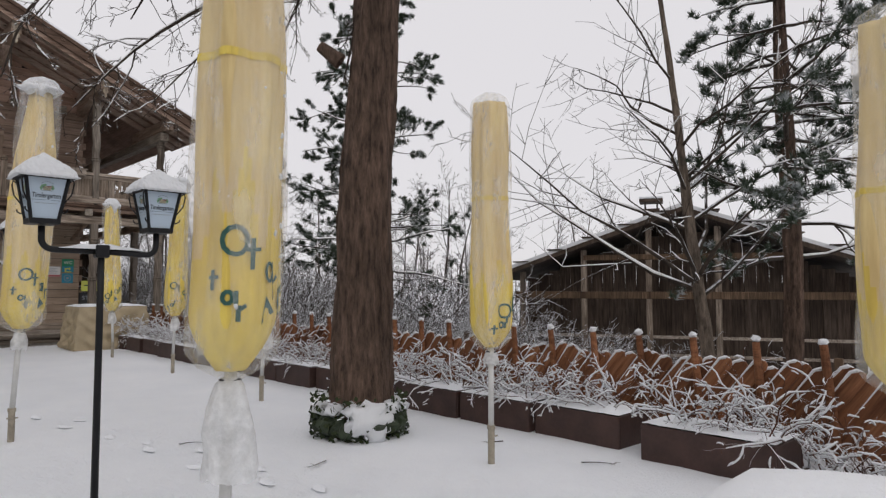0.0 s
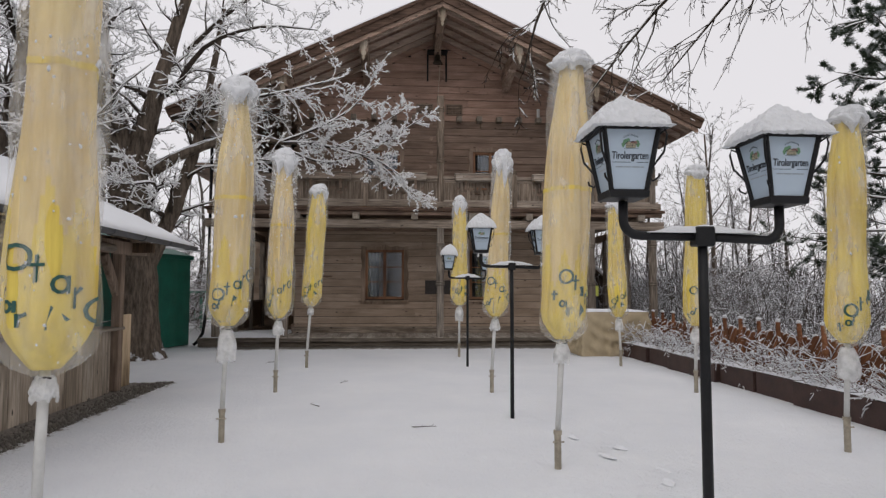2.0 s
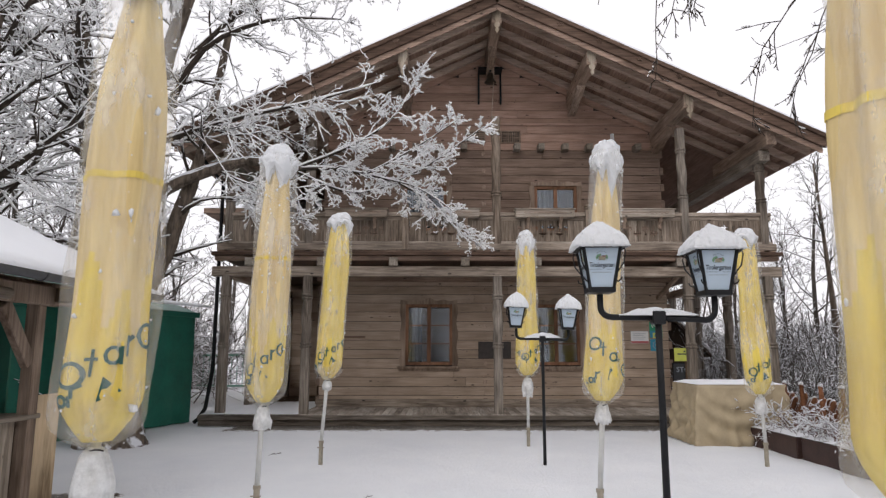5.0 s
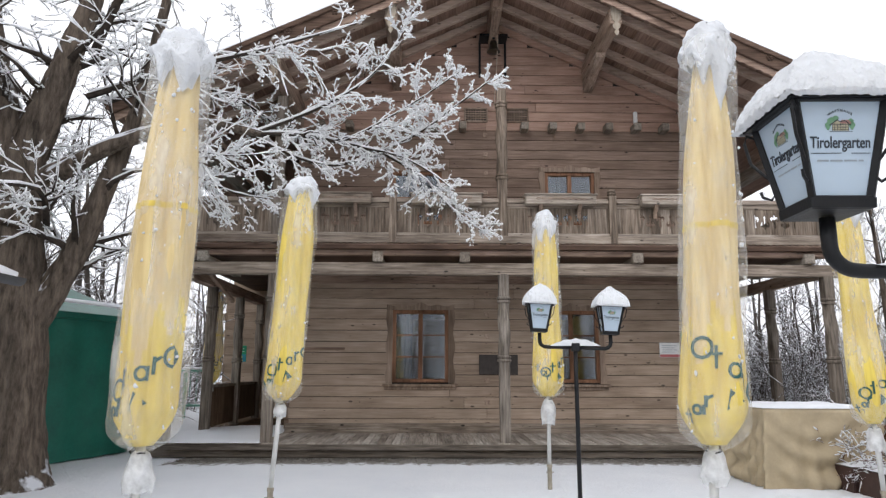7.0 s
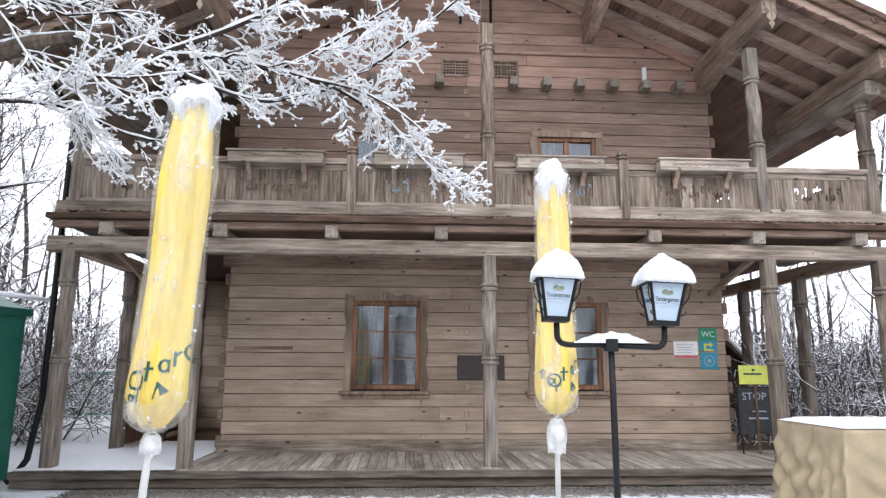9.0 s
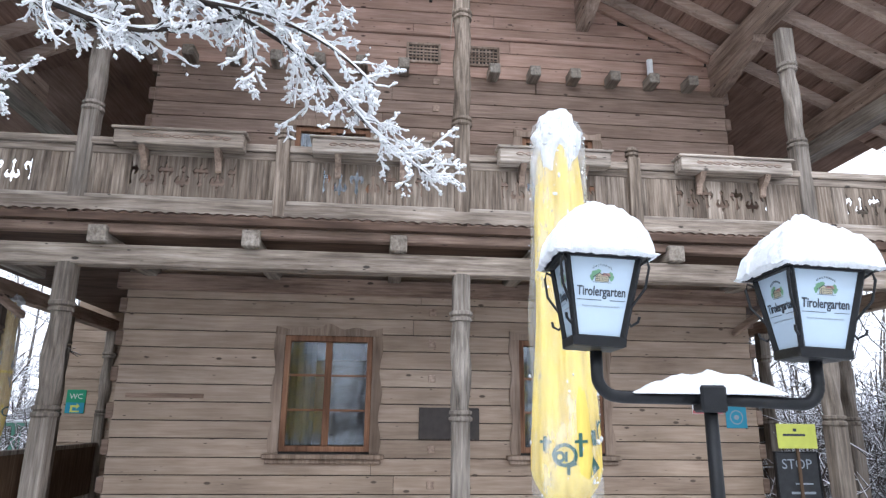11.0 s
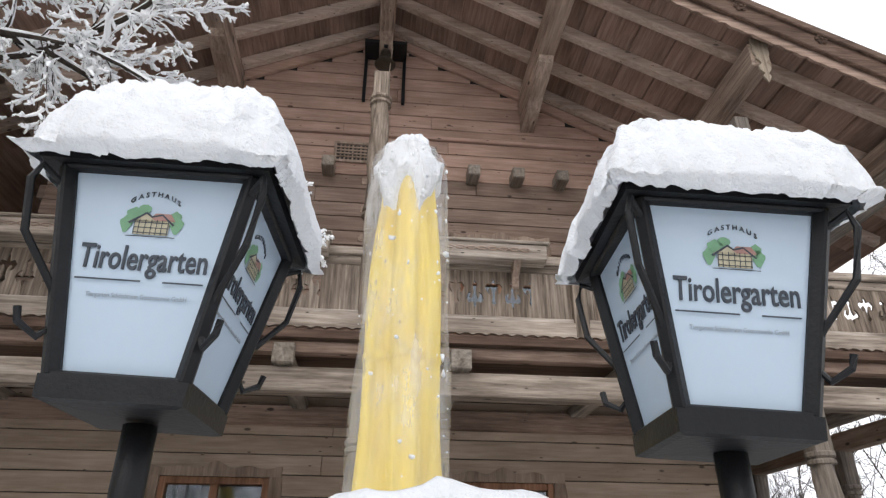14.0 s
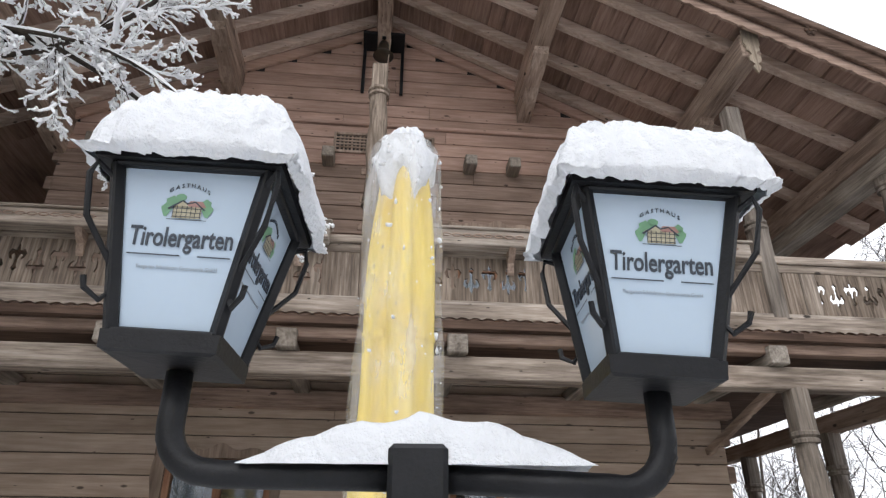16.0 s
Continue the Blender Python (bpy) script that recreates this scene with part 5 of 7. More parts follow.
    part("plastic_tail", bm, M_TAIL, wrap, "crumpled loose end of the plastic", smooth=True)
    part("tie", tube(bmesh.new(), [(cx + 0.042 * math.cos(q), cy + 0.042 * math.sin(q), z_bot - 0.045 + 0.006 * math.sin(3 * q)) for q in [2 * math.pi * i / 14 for i in range(15)]], 0.007, 5), M_BLACK, wrap)
    # pole and ground sleeve
    part("pole", tube(bmesh.new(), [(0, 0, 0.3), (*centre(z_bot + 0.1), z_bot + 0.1)], 0.026, 12), M_POLE, t, smooth=True)
    bm = tube(bmesh.new(), [(0, 0, -0.05), (0, 0, 0.33)], 0.031, 12)
    tube(bm, [(0, 0, 0.3), (0, 0, 0.335)], 0.038, 12)
    tube(bm, [(0.03, -0.05, 0.24), (0.03, 0.05, 0.24)], 0.007, 6)
    part("sleeve", bm, M_SLEEVE, t)
    # snow on the top and clinging to the weather side
    if snow > 0:
        # one crust: a dome that runs down the weather side with a ragged edge
        bm = bmesh.new()
        na, nj = 48, 26
        rows = []
        crown_r = (0.182 - 0.42 * taper) * width * crown
        for k in range(na):
            a = 2 * math.pi * k / na
            here = Vector((math.cos(a), math.sin(a), seed * 1.3))
            weather = 0.5 + 0.5 * math.cos(a - 0.5)
            down = 0.03 + snow * (0.09 + 0.42 * weather * max(0.0, 0.35 + noise.noise(here * 1.9)) + 0.07 * noise.noise(here * 6))
            col = []
            for j in range(nj + 1):
                f = j / nj
                if f < 0.45:
                    q = f / 0.45 * math.pi / 2
                    r, z = crown_r * math.sin(q), z_top + 0.03 + (0.07 + 0.07 * snow) * math.cos(q)
                else:
                    g = (f - 0.45) / 0.55
                    r, z = crown_r + 0.035 * math.sin(math.pi * min(1, g * 1.1)) - 0.03 * g ** 6, z_top + 0.03 - down * g
                lump = 0.028 * noise.noise(Vector((math.cos(a) * 3, math.sin(a) * 3, z * 9 + seed))) + 0.018 * noise.noise(Vector((math.cos(a) * 8, math.sin(a) * 8, z * 26 + seed)))
                r = max(0.002, r + lump * (1 if j else 0))
                cx, cy = centre(z)
                col.append(bm.verts.new((cx + r * math.cos(a), cy + r * math.sin(a), z + 0.5 * lump)))
            rows.append(col)
        for k in range(na):
            p, q = rows[k], rows[(k + 1) % na]
            for j in range(nj):
                bm.faces.new((p[j], q[j], q[j + 1], p[j + 1]))
        part("snow_cap", bm, M_CLUMP, t, "clump of snow on top", smooth=True)
        # crumbs of snow stuck to the wrap, most on the weather side and high up
        bm = bmesh.new()
        for k in range(int(110 * snow)):
            f = 1 - rng.random() ** 1.3
            a = 0.5 + rng.gauss(0, 1.0)
            z = z_bot + (z_top - z_bot) * f
            r = (0.205 - 0.4 * taper * f ** 1.5) * width
            q = 0.0025 + 0.006 * rng.random() ** 2 + (0.011 * rng.random() if rng.random() < 0.1 else 0.0)
            cx, cy = centre(z)
            blob(bm, (cx + r * math.cos(a), cy + r * math.sin(a), z), (q * 0.7, q * (0.8 + 0.8 * rng.random()), q * (0.9 + 1.2 * rng.random())), k, 0.55, 2.4, level=1)
        tagged(part("snow_crust", bm, M_CLUMP, wrap, "small crumbs of snow stuck to the plastic", smooth=True), kind="stuff")
    return t


def tail_material():
    m, nt, b = node_mat("white_loose_film")
    v = coords(nt)
    b.inputs["Base Color"].default_value = (0.82, 0.83, 0.83, 1)
    b.inputs["Roughness"].default_value = 0.3
    n = noise_tex(nt, v, 9.0, 5, 0.6)
    nt.links.new(ramp(nt, n, [(0.3, (0.4, 0.4, 0.4)), (0.7, (0.85, 0.85, 0.85))]).outputs["Color"], b.inputs["Alpha"])
    bump(nt, b, n, 0.9, 0.03)
    return m


M_TAIL = tail_material()
umbrella(-2.72, 1.27, 1.2, 3.75, 11, (0.02, 0.012), 0.97, snow=0.4, bag=1.5, taper=0.06)
umbrella(-7.8, 1.43, 1.13, 3.62, 12, (-0.006, 0.045), 1.03, snow=0.35, bag=0.4, taper=0.045, peak=0.35)
umbrella(-12.2, 1.5, 1.16, 3.62, 13, (0.0, 0.05), 0.98, snow=1.0, bag=0.4, taper=0.1)
umbrella(-17.35, 1.495, 1.22, 3.64, 14, (0.0, 0.005), 1.05, snow=1.0, bag=1.1, taper=0.075, peak=0.12, crown=0.8, faded=False)
umbrella(-5.5, -1.76, 1.16, 3.7, 15, (0.0, 0.02), 1.05, snow=0.9, bag=0.1)
umbrella(-9.04, -1.77, 1.19, 3.68, 16, (0.0, 0.03), 1.05, snow=0.7, bag=1.1, peak=0.4)
umbrella(-12.35, -1.82, 1.13, 3.62, 17, (0.0, 0.025), 1.0, snow=0.9, bag=0.6)
umbrella(-15.6, -1.78, 1.24, 3.6, 18, (0.0, 0.055), 1.0, snow=0.7, bag=0.2, taper=0.035, faded=False)
umbrella(-0.86, 4.2, 1.0, 3.0, 19, (0.0, 0.0), 1.0, snow=0.0, taper=0.02)
umbrella(-3.95, 4.33, 1.02, 3.2, 20, (0.0, 0.0), 0.95, snow=0.0, bag=0.1, taper=0.015)
umbrella(-8.23, 4.4, 1.05, 3.28, 21, (0.0, 0.035), 0.95, snow=0.5, bag=1.0, faded=False)
umbrella(-11.95, 4.64, 1.02, 3.42, 22, (0.0, 0.02), 0.95, snow=0.4, bag=0.6, faded=False)
umbrella(-15.44, 4.68, 1.02, 3.35, 23, (0.0, -0.03), 0.95, snow=0.5, bag=0.7, faded=False)
umbrella(-15.6, -7.75, 1.25, 3.5, 25, (0.0, 0.0), 1.0, snow=0.5, bag=0.3)
umbrella(-23.2, -5.02, 1.25, 3.3, 24, (0.0, 0.02), 1.0, snow=0.2, bag=0.2)


# ---- the servery hut ----
def build_hut():
    h = thing("servery_hut", (-12.65, -4.3, 0), "open timber serving hut with counter and snowy roof", "hut")
    L = 6.6
    # counter front boards
    base = part("counter", boxes(((0.0, -0.14, 0.0), (L, -0.09, 0.93))), M_HUT_DARK, h)
    rng = random.Random(5)
    x = 0.12
    while x < L:
        w = 0.2 + 0.12 * rng.random()
        part("board", boxes(((x, -0.09, -0.02), (x + w - 0.006, -0.062 + 0.008 * rng.random(), 0.93)), bevel=0.004), M_HUT, base)
        x += w
    part("worktop", boxes(((-0.12, -0.4, 0.935), (L, 0.06, 0.985)), bevel=0.01), M_GREY_X, h, "grey plank serving ledge")
    # posts, braces, beams
    for px in (0.0, 3.4, L):
        for py in (-0.02, -3.9):
            part("post", boxes(((px - 0.07, py - 0.07, 0.0), (px + 0.07, py + 0.07, 2.14)), bevel=0.012), M_HUT_POST, h)
        part("brace", bar(bmesh.new(), (px + 0.06, -0.02, 1.5), (px + 0.55, -0.02, 2.1), 0.09, 0.15, 0.01), M_HUT_POST, h)
        part("tie_beam", boxes(((px - 0.07, -4.1, 2.14), (px + 0.07, 0.5, 2.29)), bevel=0.01), M_HUT_DARK, h)
    part("plate_beam", boxes(((-0.9, -0.1, 2.14), (-0.071, 0.08, 2.36)), ((-0.071, -0.1, 2.291), (L, 0.08, 2.36)), ((-0.06, 0.09, 2.1), (L, 0.2, 2.3)), bevel=0.012), M_HUT_POST, h)
    part("awning_roll", tube(bmesh.new(), [(0.9, 0.26, 2.16), (3.6, 0.26, 2.18)], 0.055, 12), M_GREY_X, h, "rolled pale awning")
    # gabled roof with gutter and snow
    ey, ry, ez, rz, x0 = 0.75, -2.0, 2.25, 3.54, -1.05
    for s in (0, 1):
        a, b = ((ey, ez), (ry, rz)) if s == 0 else ((2 * ry - ey, ez), (ry, rz))
        bm = bmesh.new()
        v = [bm.verts.new((x, y, z + dz)) for x in (x0, L + 1) for (y, z), dz in ((a, 0), (b, 0), (b, 0.07), (a, 0.07))]
        for f in ((0, 1, 2, 3), (7, 6, 5, 4), (0, 4, 5, 1), (1, 5, 6, 2), (2, 6, 7, 3), (3, 7, 4, 0)):
            bm.faces.new([v[k] for k in f])
        part("roof", bm, M_HUT_DARK, h)
        bm = bmesh.new()
        nx, ny = 50, 14
        grid = [[bm.verts.new((x0 - 0.03 + (L + 1 - x0) * i / nx, a[0] + (b[0] - a[0]) * j / ny + (0.04 if s == 0 and j == 0 else 0), a[1] + (b[1] - a[1]) * j / ny + 0.07 + 0.1 * min(1, 0.35 + j * 0.4, 0.35 + i * 0.4) + 0.025 * noise.noise(Vector((i * 0.5, j * 0.6, 7))))) for j in range(ny + 1)] for i in range(nx + 1)]
        skirt = [bm.verts.new((grid[i][0].co.x, grid[i][0].co.y, a[1] + 0.055)) for i in range(nx + 1)]
        end = [bm.verts.new((x0 - 0.03, grid[0][j].co.y, a[1] + (b[1] - a[1]) * j / ny + 0.055)) for j in range(ny + 1)]
        for i in range(nx):
            for j in range(ny):
                bm.faces.new((grid[i][j], grid[i + 1][j], grid[i + 1][j + 1], grid[i][j + 1]))
            bm.faces.new((skirt[i], skirt[i + 1], grid[i + 1][0], grid[i][0]))
        for j in range(ny):
            bm.faces.new((grid[0][j], grid[0][j + 1], end[j + 1], end[j]))
        part("roof_snow", bm, M_SNOW, h, smooth=True)
    bm = bmesh.new()
    rows = []
    for k in range(9):
        q = math.pi * k / 8
        rows.append([bm.verts.new((x, ey + 0.07 + 0.065 * math.cos(q), ez + 0.05 - 0.065 * math.sin(q))) for x in (x0, L + 1)])
    for a, b in zip(rows, rows[1:]):
        bm.faces.new((a[0], a[1], b[1], b[0]))
    g = part("gutter", bm, M_GUTTER, h, "dark metal half-round gutter", smooth=True)
    for k in range(8):
        x = x0 + 0.4 + k
        part("gutter_strap", tube(bmesh.new(), [(x, ey + 0.07 + 0.07 * math.cos(math.pi * i / 8), ez + 0.05 - 0.07 * math.sin(math.pi * i / 8)) for i in range(9)], 0.008, 5), M_GUTTER, g)
    # back wall, with a wide clear opening and a green sheet
    part("back_wall", boxes(((0.0, -3.95, 0.0), (L, -3.9, 1.15)), ((0.0, -3.95, 2.0), (L, -3.9, 2.3)), ((2.6, -3.95, 1.15), (3.2, -3.9, 2.0)), ((6.0, -3.95, 1.15), (L, -3.9, 2.0))), M_HUT_DARK, h)
    part("end_board", boxes(((-0.68, -0.1, 0.0), (-0.08, -0.07, 1.16)), bevel=0.004), M_PLY, h, "pale plywood end board")
    part("green_sheet", boxes(((-0.1, -1.12, 0.3), (-0.07, -0.3, 2.1))), M_GREEN, h, "green tarpaulin hung behind the counter")
    part("end_wall", boxes(((-0.1, -3.9, 0.0), (-0.05, -1.13, 1.12)), ((-0.1, -3.9, 1.95), (-0.05, -1.13, 2.2)), ((-0.1, -1.19, 1.12), (-0.05, -1.13, 1.95))), M_HUT_DARK, h)
    part("back_shelf", boxes(((0.3, -3.3, 0.85), (5.5, -2.8, 0.9)), ((0.3, -3.3, 0.0), (5.5, -3.25, 0.85)), bevel=0.006), M_HUT_DARK, h)
    for k in range(7):
        t = thing("wooden_crate", (-12.25 + k * 0.5, -4.95, 0.14), "orange-brown open wooden crate behind the counter", "crate", "crates in the hut")
        t.location = (-12.25 + k * 0.5, -4.95, 0.14)
        part("crate_body", boxes(((-0.2, -0.2, 0.72), (0.2, -0.18, 1.0)), ((-0.2, 0.18, 0.72), (0.2, 0.2, 0.92)), ((-0.2, -0.18, 0.72), (-0.18, 0.18, 1.0)), ((0.18, -0.18, 0.72), (0.2, 0.18, 1.0)), ((-0.18, -0.18, 0.72), (0.18, 0.18, 0.74)), bevel=0.004), M_CRATE, t)
        part("stand", boxes(((-0.22, -0.2, -0.14), (0.22, 0.2, 0.715)), bevel=0.006), M_HUT_DARK, t)


build_hut()


def build_tent():
    t = thing("storage_tent", (-21.4, -5.9, 0), "dark green tarpaulin storage tent with snow on top", "tent", turn=-18.4)
    L, D, H = 4.9, 4.2, 2.52
    bm = bmesh.new()
    n = 40
    top, bot = [], []
    for k in range(n + 1):
        x = L * k / n
        w = 0.03 * math.sin(k * 1.1) + 0.02 * math.sin(k * 2.7)
        top.append(bm.verts.new((x, 0.0, H)))
        bot.append(bm.verts.new((x, w, 0.0)))
    for k in range(n):
        bm.faces.new((bot[k], bot[k + 1], top[k + 1], top[k]))
    part("side_sheet", bm, M_GREEN, t, smooth=True)
    part("end_sheet", boxes(((-0.02, -D, 0), (0.0, -0.02, H)), ((L, -D, 0), (L + 0.02, -0.02, H)), ((0, -D - 0.02, 0), (L, -D, H))), M_GREEN, t)
    bm = bmesh.new()
    v = [bm.verts.new(p) for p in ((-0.06, 0.05, H), (L + 0.06, 0.05, H), (L + 0.06, -D / 2, H + 0.75), (-0.06, -D / 2, H + 0.75), (-0.06, -D - 0.05, H), (L + 0.06, -D - 0.05, H))]
    for f in ((0, 1, 2, 3), (3, 2, 5, 4), (0, 3, 4), (1, 5, 2), (0, 4, 5, 1)):
        bm.faces.new([v[k] for k in f])
    part("roof_sheet", bm, M_GREEN, t)
    part("roof_snow", boxes(((0.0, -0.5, H + 0.16), (L, 0.02, H + 0.21)), bevel=0.02), M_SNOW, t).rotation_euler.x = radians(-10)
    part("rim", boxes(((-0.08, 0.03, H - 0.1), (L + 0.08, 0.07, H + 0.02)), bevel=0.01), M_GREEN, t)


build_tent()


# ---- the covered bar under canvas, signs and boards at the house ----
def build_cover():
    t = thing("covered_counter", (-18.2, 5.35, 0), "counter wrapped in tan canvas with snow on top", "covered counter")
    n, m = 160, 20
    hx, hy, H = 0.62, 0.8, 1.04
    per = []
    for k in range(n):
        f = 4 * k / n
        s, u = int(f), f - int(f)
        a = 2 * u - 1
        per.append([(hx * a, -hy), (hx, hy * a), (-hx * a, hy), (-hx, -hy * a)][s])
    bm = bmesh.new()
    rings = []
    for i in range(m + 1):
        z = H * (1 - i / m)
        ring = []
        for k, (x, y) in enumerate(per):
            u = (4 * k / n) % 1 * 2 - 1
            swag = math.sin(19 * (z - 0.5 * u * u - 0.12 * u) + 1.3 * noise.noise(Vector((u * 2, z * 2, k // 40))))
            gather = math.sin(k * 0.95 + 1.5 * math.sin(k * 0.21))
            fold = min(1.0, 2.5 * i / m) * (0.048 * swag * (1 - 0.4 * abs(u)) + 0.026 * gather * (0.3 + i / m)) + 0.11 * (i / m) + 0.03 * noise.noise(Vector((k * 0.2, i * 0.3, 0)))
            q = Vector((x, y, 0)).normalized() * fold
            ring.append(bm.verts.new((x + q.x, y + q.y, z + 0.02 * noise.noise(Vector((x, y, 1))) if i else z)))
        rings.append(ring)
    for a, b in zip(rings, rings[1:]):
        for k in range(n):
            bm.faces.new((a[k], b[k], b[(k + 1) % n], a[(k + 1) % n]))
    bm.faces.new(rings[0])
    part("canvas", bm, M_CANVAS, t, smooth=True)
    bm = bmesh.new()
    g = 18
    rows = [[bm.verts.new((-hx + 2 * hx * i / g, -hy + 2 * hy * j / g, H + 0.012 + 0.06 * min(1.0, 7 * min(i, j, g - i, g - j) / g) * (0.8 + 0.5 * noise.noise(Vector((i * 0.4, j * 0.4, 4)))))) for j in range(g + 1)] for i in range(g + 1)]
    for i in range(g):
        for j in range(g):
            bm.faces.new((rows[i][j], rows[i + 1][j], rows[i + 1][j + 1], rows[i][j + 1]))
    part("snow", bm, M_SNOW, t, smooth=True)


build_cover()


def build_shed():
    """The little gabled shed behind the far corner of the house."""
    t = thing("shed", (-26.0, 6.9, -0.3), "small dark shed with a steep snow-covered roof", "shed")
    part("wall", outline_mesh([(-1.1, 0.0), (1.1, 0.0), (1.1, 2.0), (0.0, 3.05), (-1.1, 2.0)], -3.0), M_BARN, t)
    for s in (-1, 1):
        part("roof", bar(bmesh.new(), (-1.45, 0.0, 3.12), (-1.45, s * 1.35, 1.8), 3.3, 0.08, 0.01, up=(0, s, 1)), M_BARN, t)
        part("roof_snow", bar(bmesh.new(), (-1.45, s * 0.02, 3.24), (-1.45, s * 1.37, 1.92), 3.34, 0.1, 0.03, up=(0, s, 1)), M_SNOW, t)


build_shed()


def build_railing():
    """A green park railing beyond the deck."""
    t = thing("park_railing", (-30.0, -10.0, -0.1), "green metal railing with snow on its top rail", "railing")
    part("top_rail", boxes(((-0.05, -4.0, 1.55), (0.05, 3.5, 1.62)), bevel=0.008), M_RAIL_GREEN, t)
    part("low_rail", boxes(((-0.04, -4.0, 0.45), (0.04, 3.5, 0.52)), bevel=0.008), M_RAIL_GREEN, t)
    part("rail_snow", boxes(((-0.06, -4.0, 1.625), (0.06, 3.5, 1.7)), bevel=0.03), M_SNOW, t)
    for k in range(6):
        part("post", boxes(((-0.05, -4.0 + k * 1.48, 0.0), (0.05, -3.92 + k * 1.48, 1.548)), bevel=0.008), M_RAIL_GREEN, t)
    for k in range(36):
        y = -3.85 + k * 0.205
        part("bar", boxes(((-0.012, y, 0.522), (0.012, y + 0.024, 1.548))), M_RAIL_GREEN, t)


build_railing()


def sign(name, x, y0, y1, z0, z1, material, label, category="sign"):
    t = thing(name, (x, (y0 + y1) / 2, (z0 + z1) / 2), label, category)
    w, h = (y1 - y0) / 2, (z1 - z0) / 2
    part("sign_board", boxes(((0.0, -w, -h), (0.012, w, h)), bevel=0.003), material, t)
    return t, w, h


FACE = Matrix(((0, 0, 1, 0.0135), (1, 0, 0, 0), (0, 1, 0, 0), (0, 0, 0, 1)))


def on_sign(t, name, me, y, z, out=0.0):
    ob = link_mesh(name, me, None, t)
    ob.matrix_local = FACE @ Matrix.Translation((y, z, out))
    return ob


def build_signs():
    wc = fit_width(lettering("WC", 0.16, 0.001), 0.24)
    wc.materials.append(M_WHITE)
    arrow = flat_shape("arrow", [rect(-0.085, -0.07, -0.045, 0.03), rect(-0.045, -0.01, 0.03, 0.03), [(0.03, -0.045), (0.09, 0.01), (0.03, 0.065)], rect(-0.085, -0.1, 0.09, -0.072)], M_SIGN_YELLOW)
    for x, y0, y1, z0, z1 in ((WX + 0.004, 5.31, 5.64, 1.98, 2.38), (-26.995, -5.66, -5.3, 1.75, 2.2)):
        t, w, h = sign("toilet_sign", x, y0, y1, z0, z1, M_SIGN_GREEN, "green and blue toilet sign with yellow arrow")
        part("lower_field", boxes(((0.0125, -w + 0.01, -h + 0.005), (0.0132, w - 0.01, -0.02))), M_SIGN_BLUE, t)
        on_sign(t, "letters", wc, 0, 0.05, 0.001)
        on_sign(t, "arrow", arrow, 0.0, -0.1, 0.001)
    t, w, h = sign("round_mark_sign", WX + 0.004, 5.32, 5.63, 1.65, 1.95, M_SIGN_BLUE, "square blue sign with pale ring", "sign")
    ring = flat_shape("ring", [[(r * math.cos(a), r * math.sin(a)) for r, a in ((0.1, q), (0.1, q + 0.35), (0.085, q + 0.35), (0.085, q))] for q in [0.349 * k for k in range(18)]] + [disc(0, 0, 0.04, 0.035)], M_PRINT_GREY)
    on_sign(t, "ring", ring, 0, 0, 0.001)
    t, w, h = sign("notice_sign", WX + 0.004, 4.83, 5.28, 1.84, 2.15, M_WHITE, "white notice board with red lower band")
    part("band", boxes(((0.0125, -w + 0.005, -h + 0.005), (0.0135, w - 0.005, -h + 0.06))), M_RED, t)
    part("lines", boxes(*[((0.0125, -w + 0.05, h - 0.07 - 0.045 * k), (0.0133, w - 0.08 - 0.05 * (k % 2), h - 0.06 - 0.045 * k)) for k in range(4)]), M_PRINT_GREY, t)
    t, w, h = sign("carved_words", WX + 0.006, -2.95, -1.95, 1.96, 2.02, M_BEAM_Y, "row of small dark carved letters, unreadable", "inscription")
    # small strip lamp over the beam ends
    lamp = thing("strip_lamp", (WX + 0.15, 4.52, 7.05), "short white tube lamp standing on a beam end", "lamp")
    part("tube", tube(bmesh.new(), [(0, 0, 0), (0, 0, 0.3)], [0.05, 0.05], 10), M_WHITE, lamp)
    # blackboard stand with a yellow sign
    b = thing("blackboard", (-22.0, 5.98, 0.22), "black chalk board on legs with STOP chalked on it", "blackboard")
    part("board", boxes(((-0.02, -0.28, 0.35), (0.02, 0.3, 1.12)), bevel=0.006), M_BOARD, b)
    part("frame", boxes(((-0.03, -0.3, 0.33), (0.03, -0.28, 1.14)), ((-0.03, 0.3, 0.33), (0.03, 0.32, 1.14)), ((-0.03, -0.28, 1.12), (0.03, 0.3, 1.14)), bevel=0.003), M_BLACK, b)
    for y in (-0.26, 0.28):
        part("leg", tube(bmesh.new(), [(0.03, y, 0.0), (0.0, y, 0.4)], 0.014, 6), M_BLACK, b)
    stop = fit_width(lettering("STOP", 0.14, 0.001), 0.42)
    stop.materials.append(M_PRINT_GREY)
    ob = link_mesh("chalk_word", stop, None, b)
    ob.matrix_local = Matrix(((0, 0, 1, 0.0215), (1, 0, 0, 0), (0, 1, 0, 0.92), (0, 0, 0, 1)))
    part("chalk_lines", boxes(((0.0205, -0.05, 0.72), (0.0215, 0.2, 0.74)), ((0.0205, -0.12, 0.6), (0.0215, 0.22, 0.63))), M_PRINT_GREY, b)
    t, w, h = sign("yellow_sign", -21.9, 5.72, 6.28, 1.4, 1.72, M_SIGN_YELLOW, "yellow printed sign above the blackboard")
    part("bars", boxes(((0.0125, -0.2, 0.0), (0.0133, 0.12, 0.03)), ((0.0125, -0.05, 0.06), (0.0133, 0.0, 0.1))), M_PRINT, t)
    t.location.x = -21.95
    part("stake", boxes(((-0.02, -0.02, -1.35), (0.0, 0.02, 0.0))), M_HUT_DARK, t)
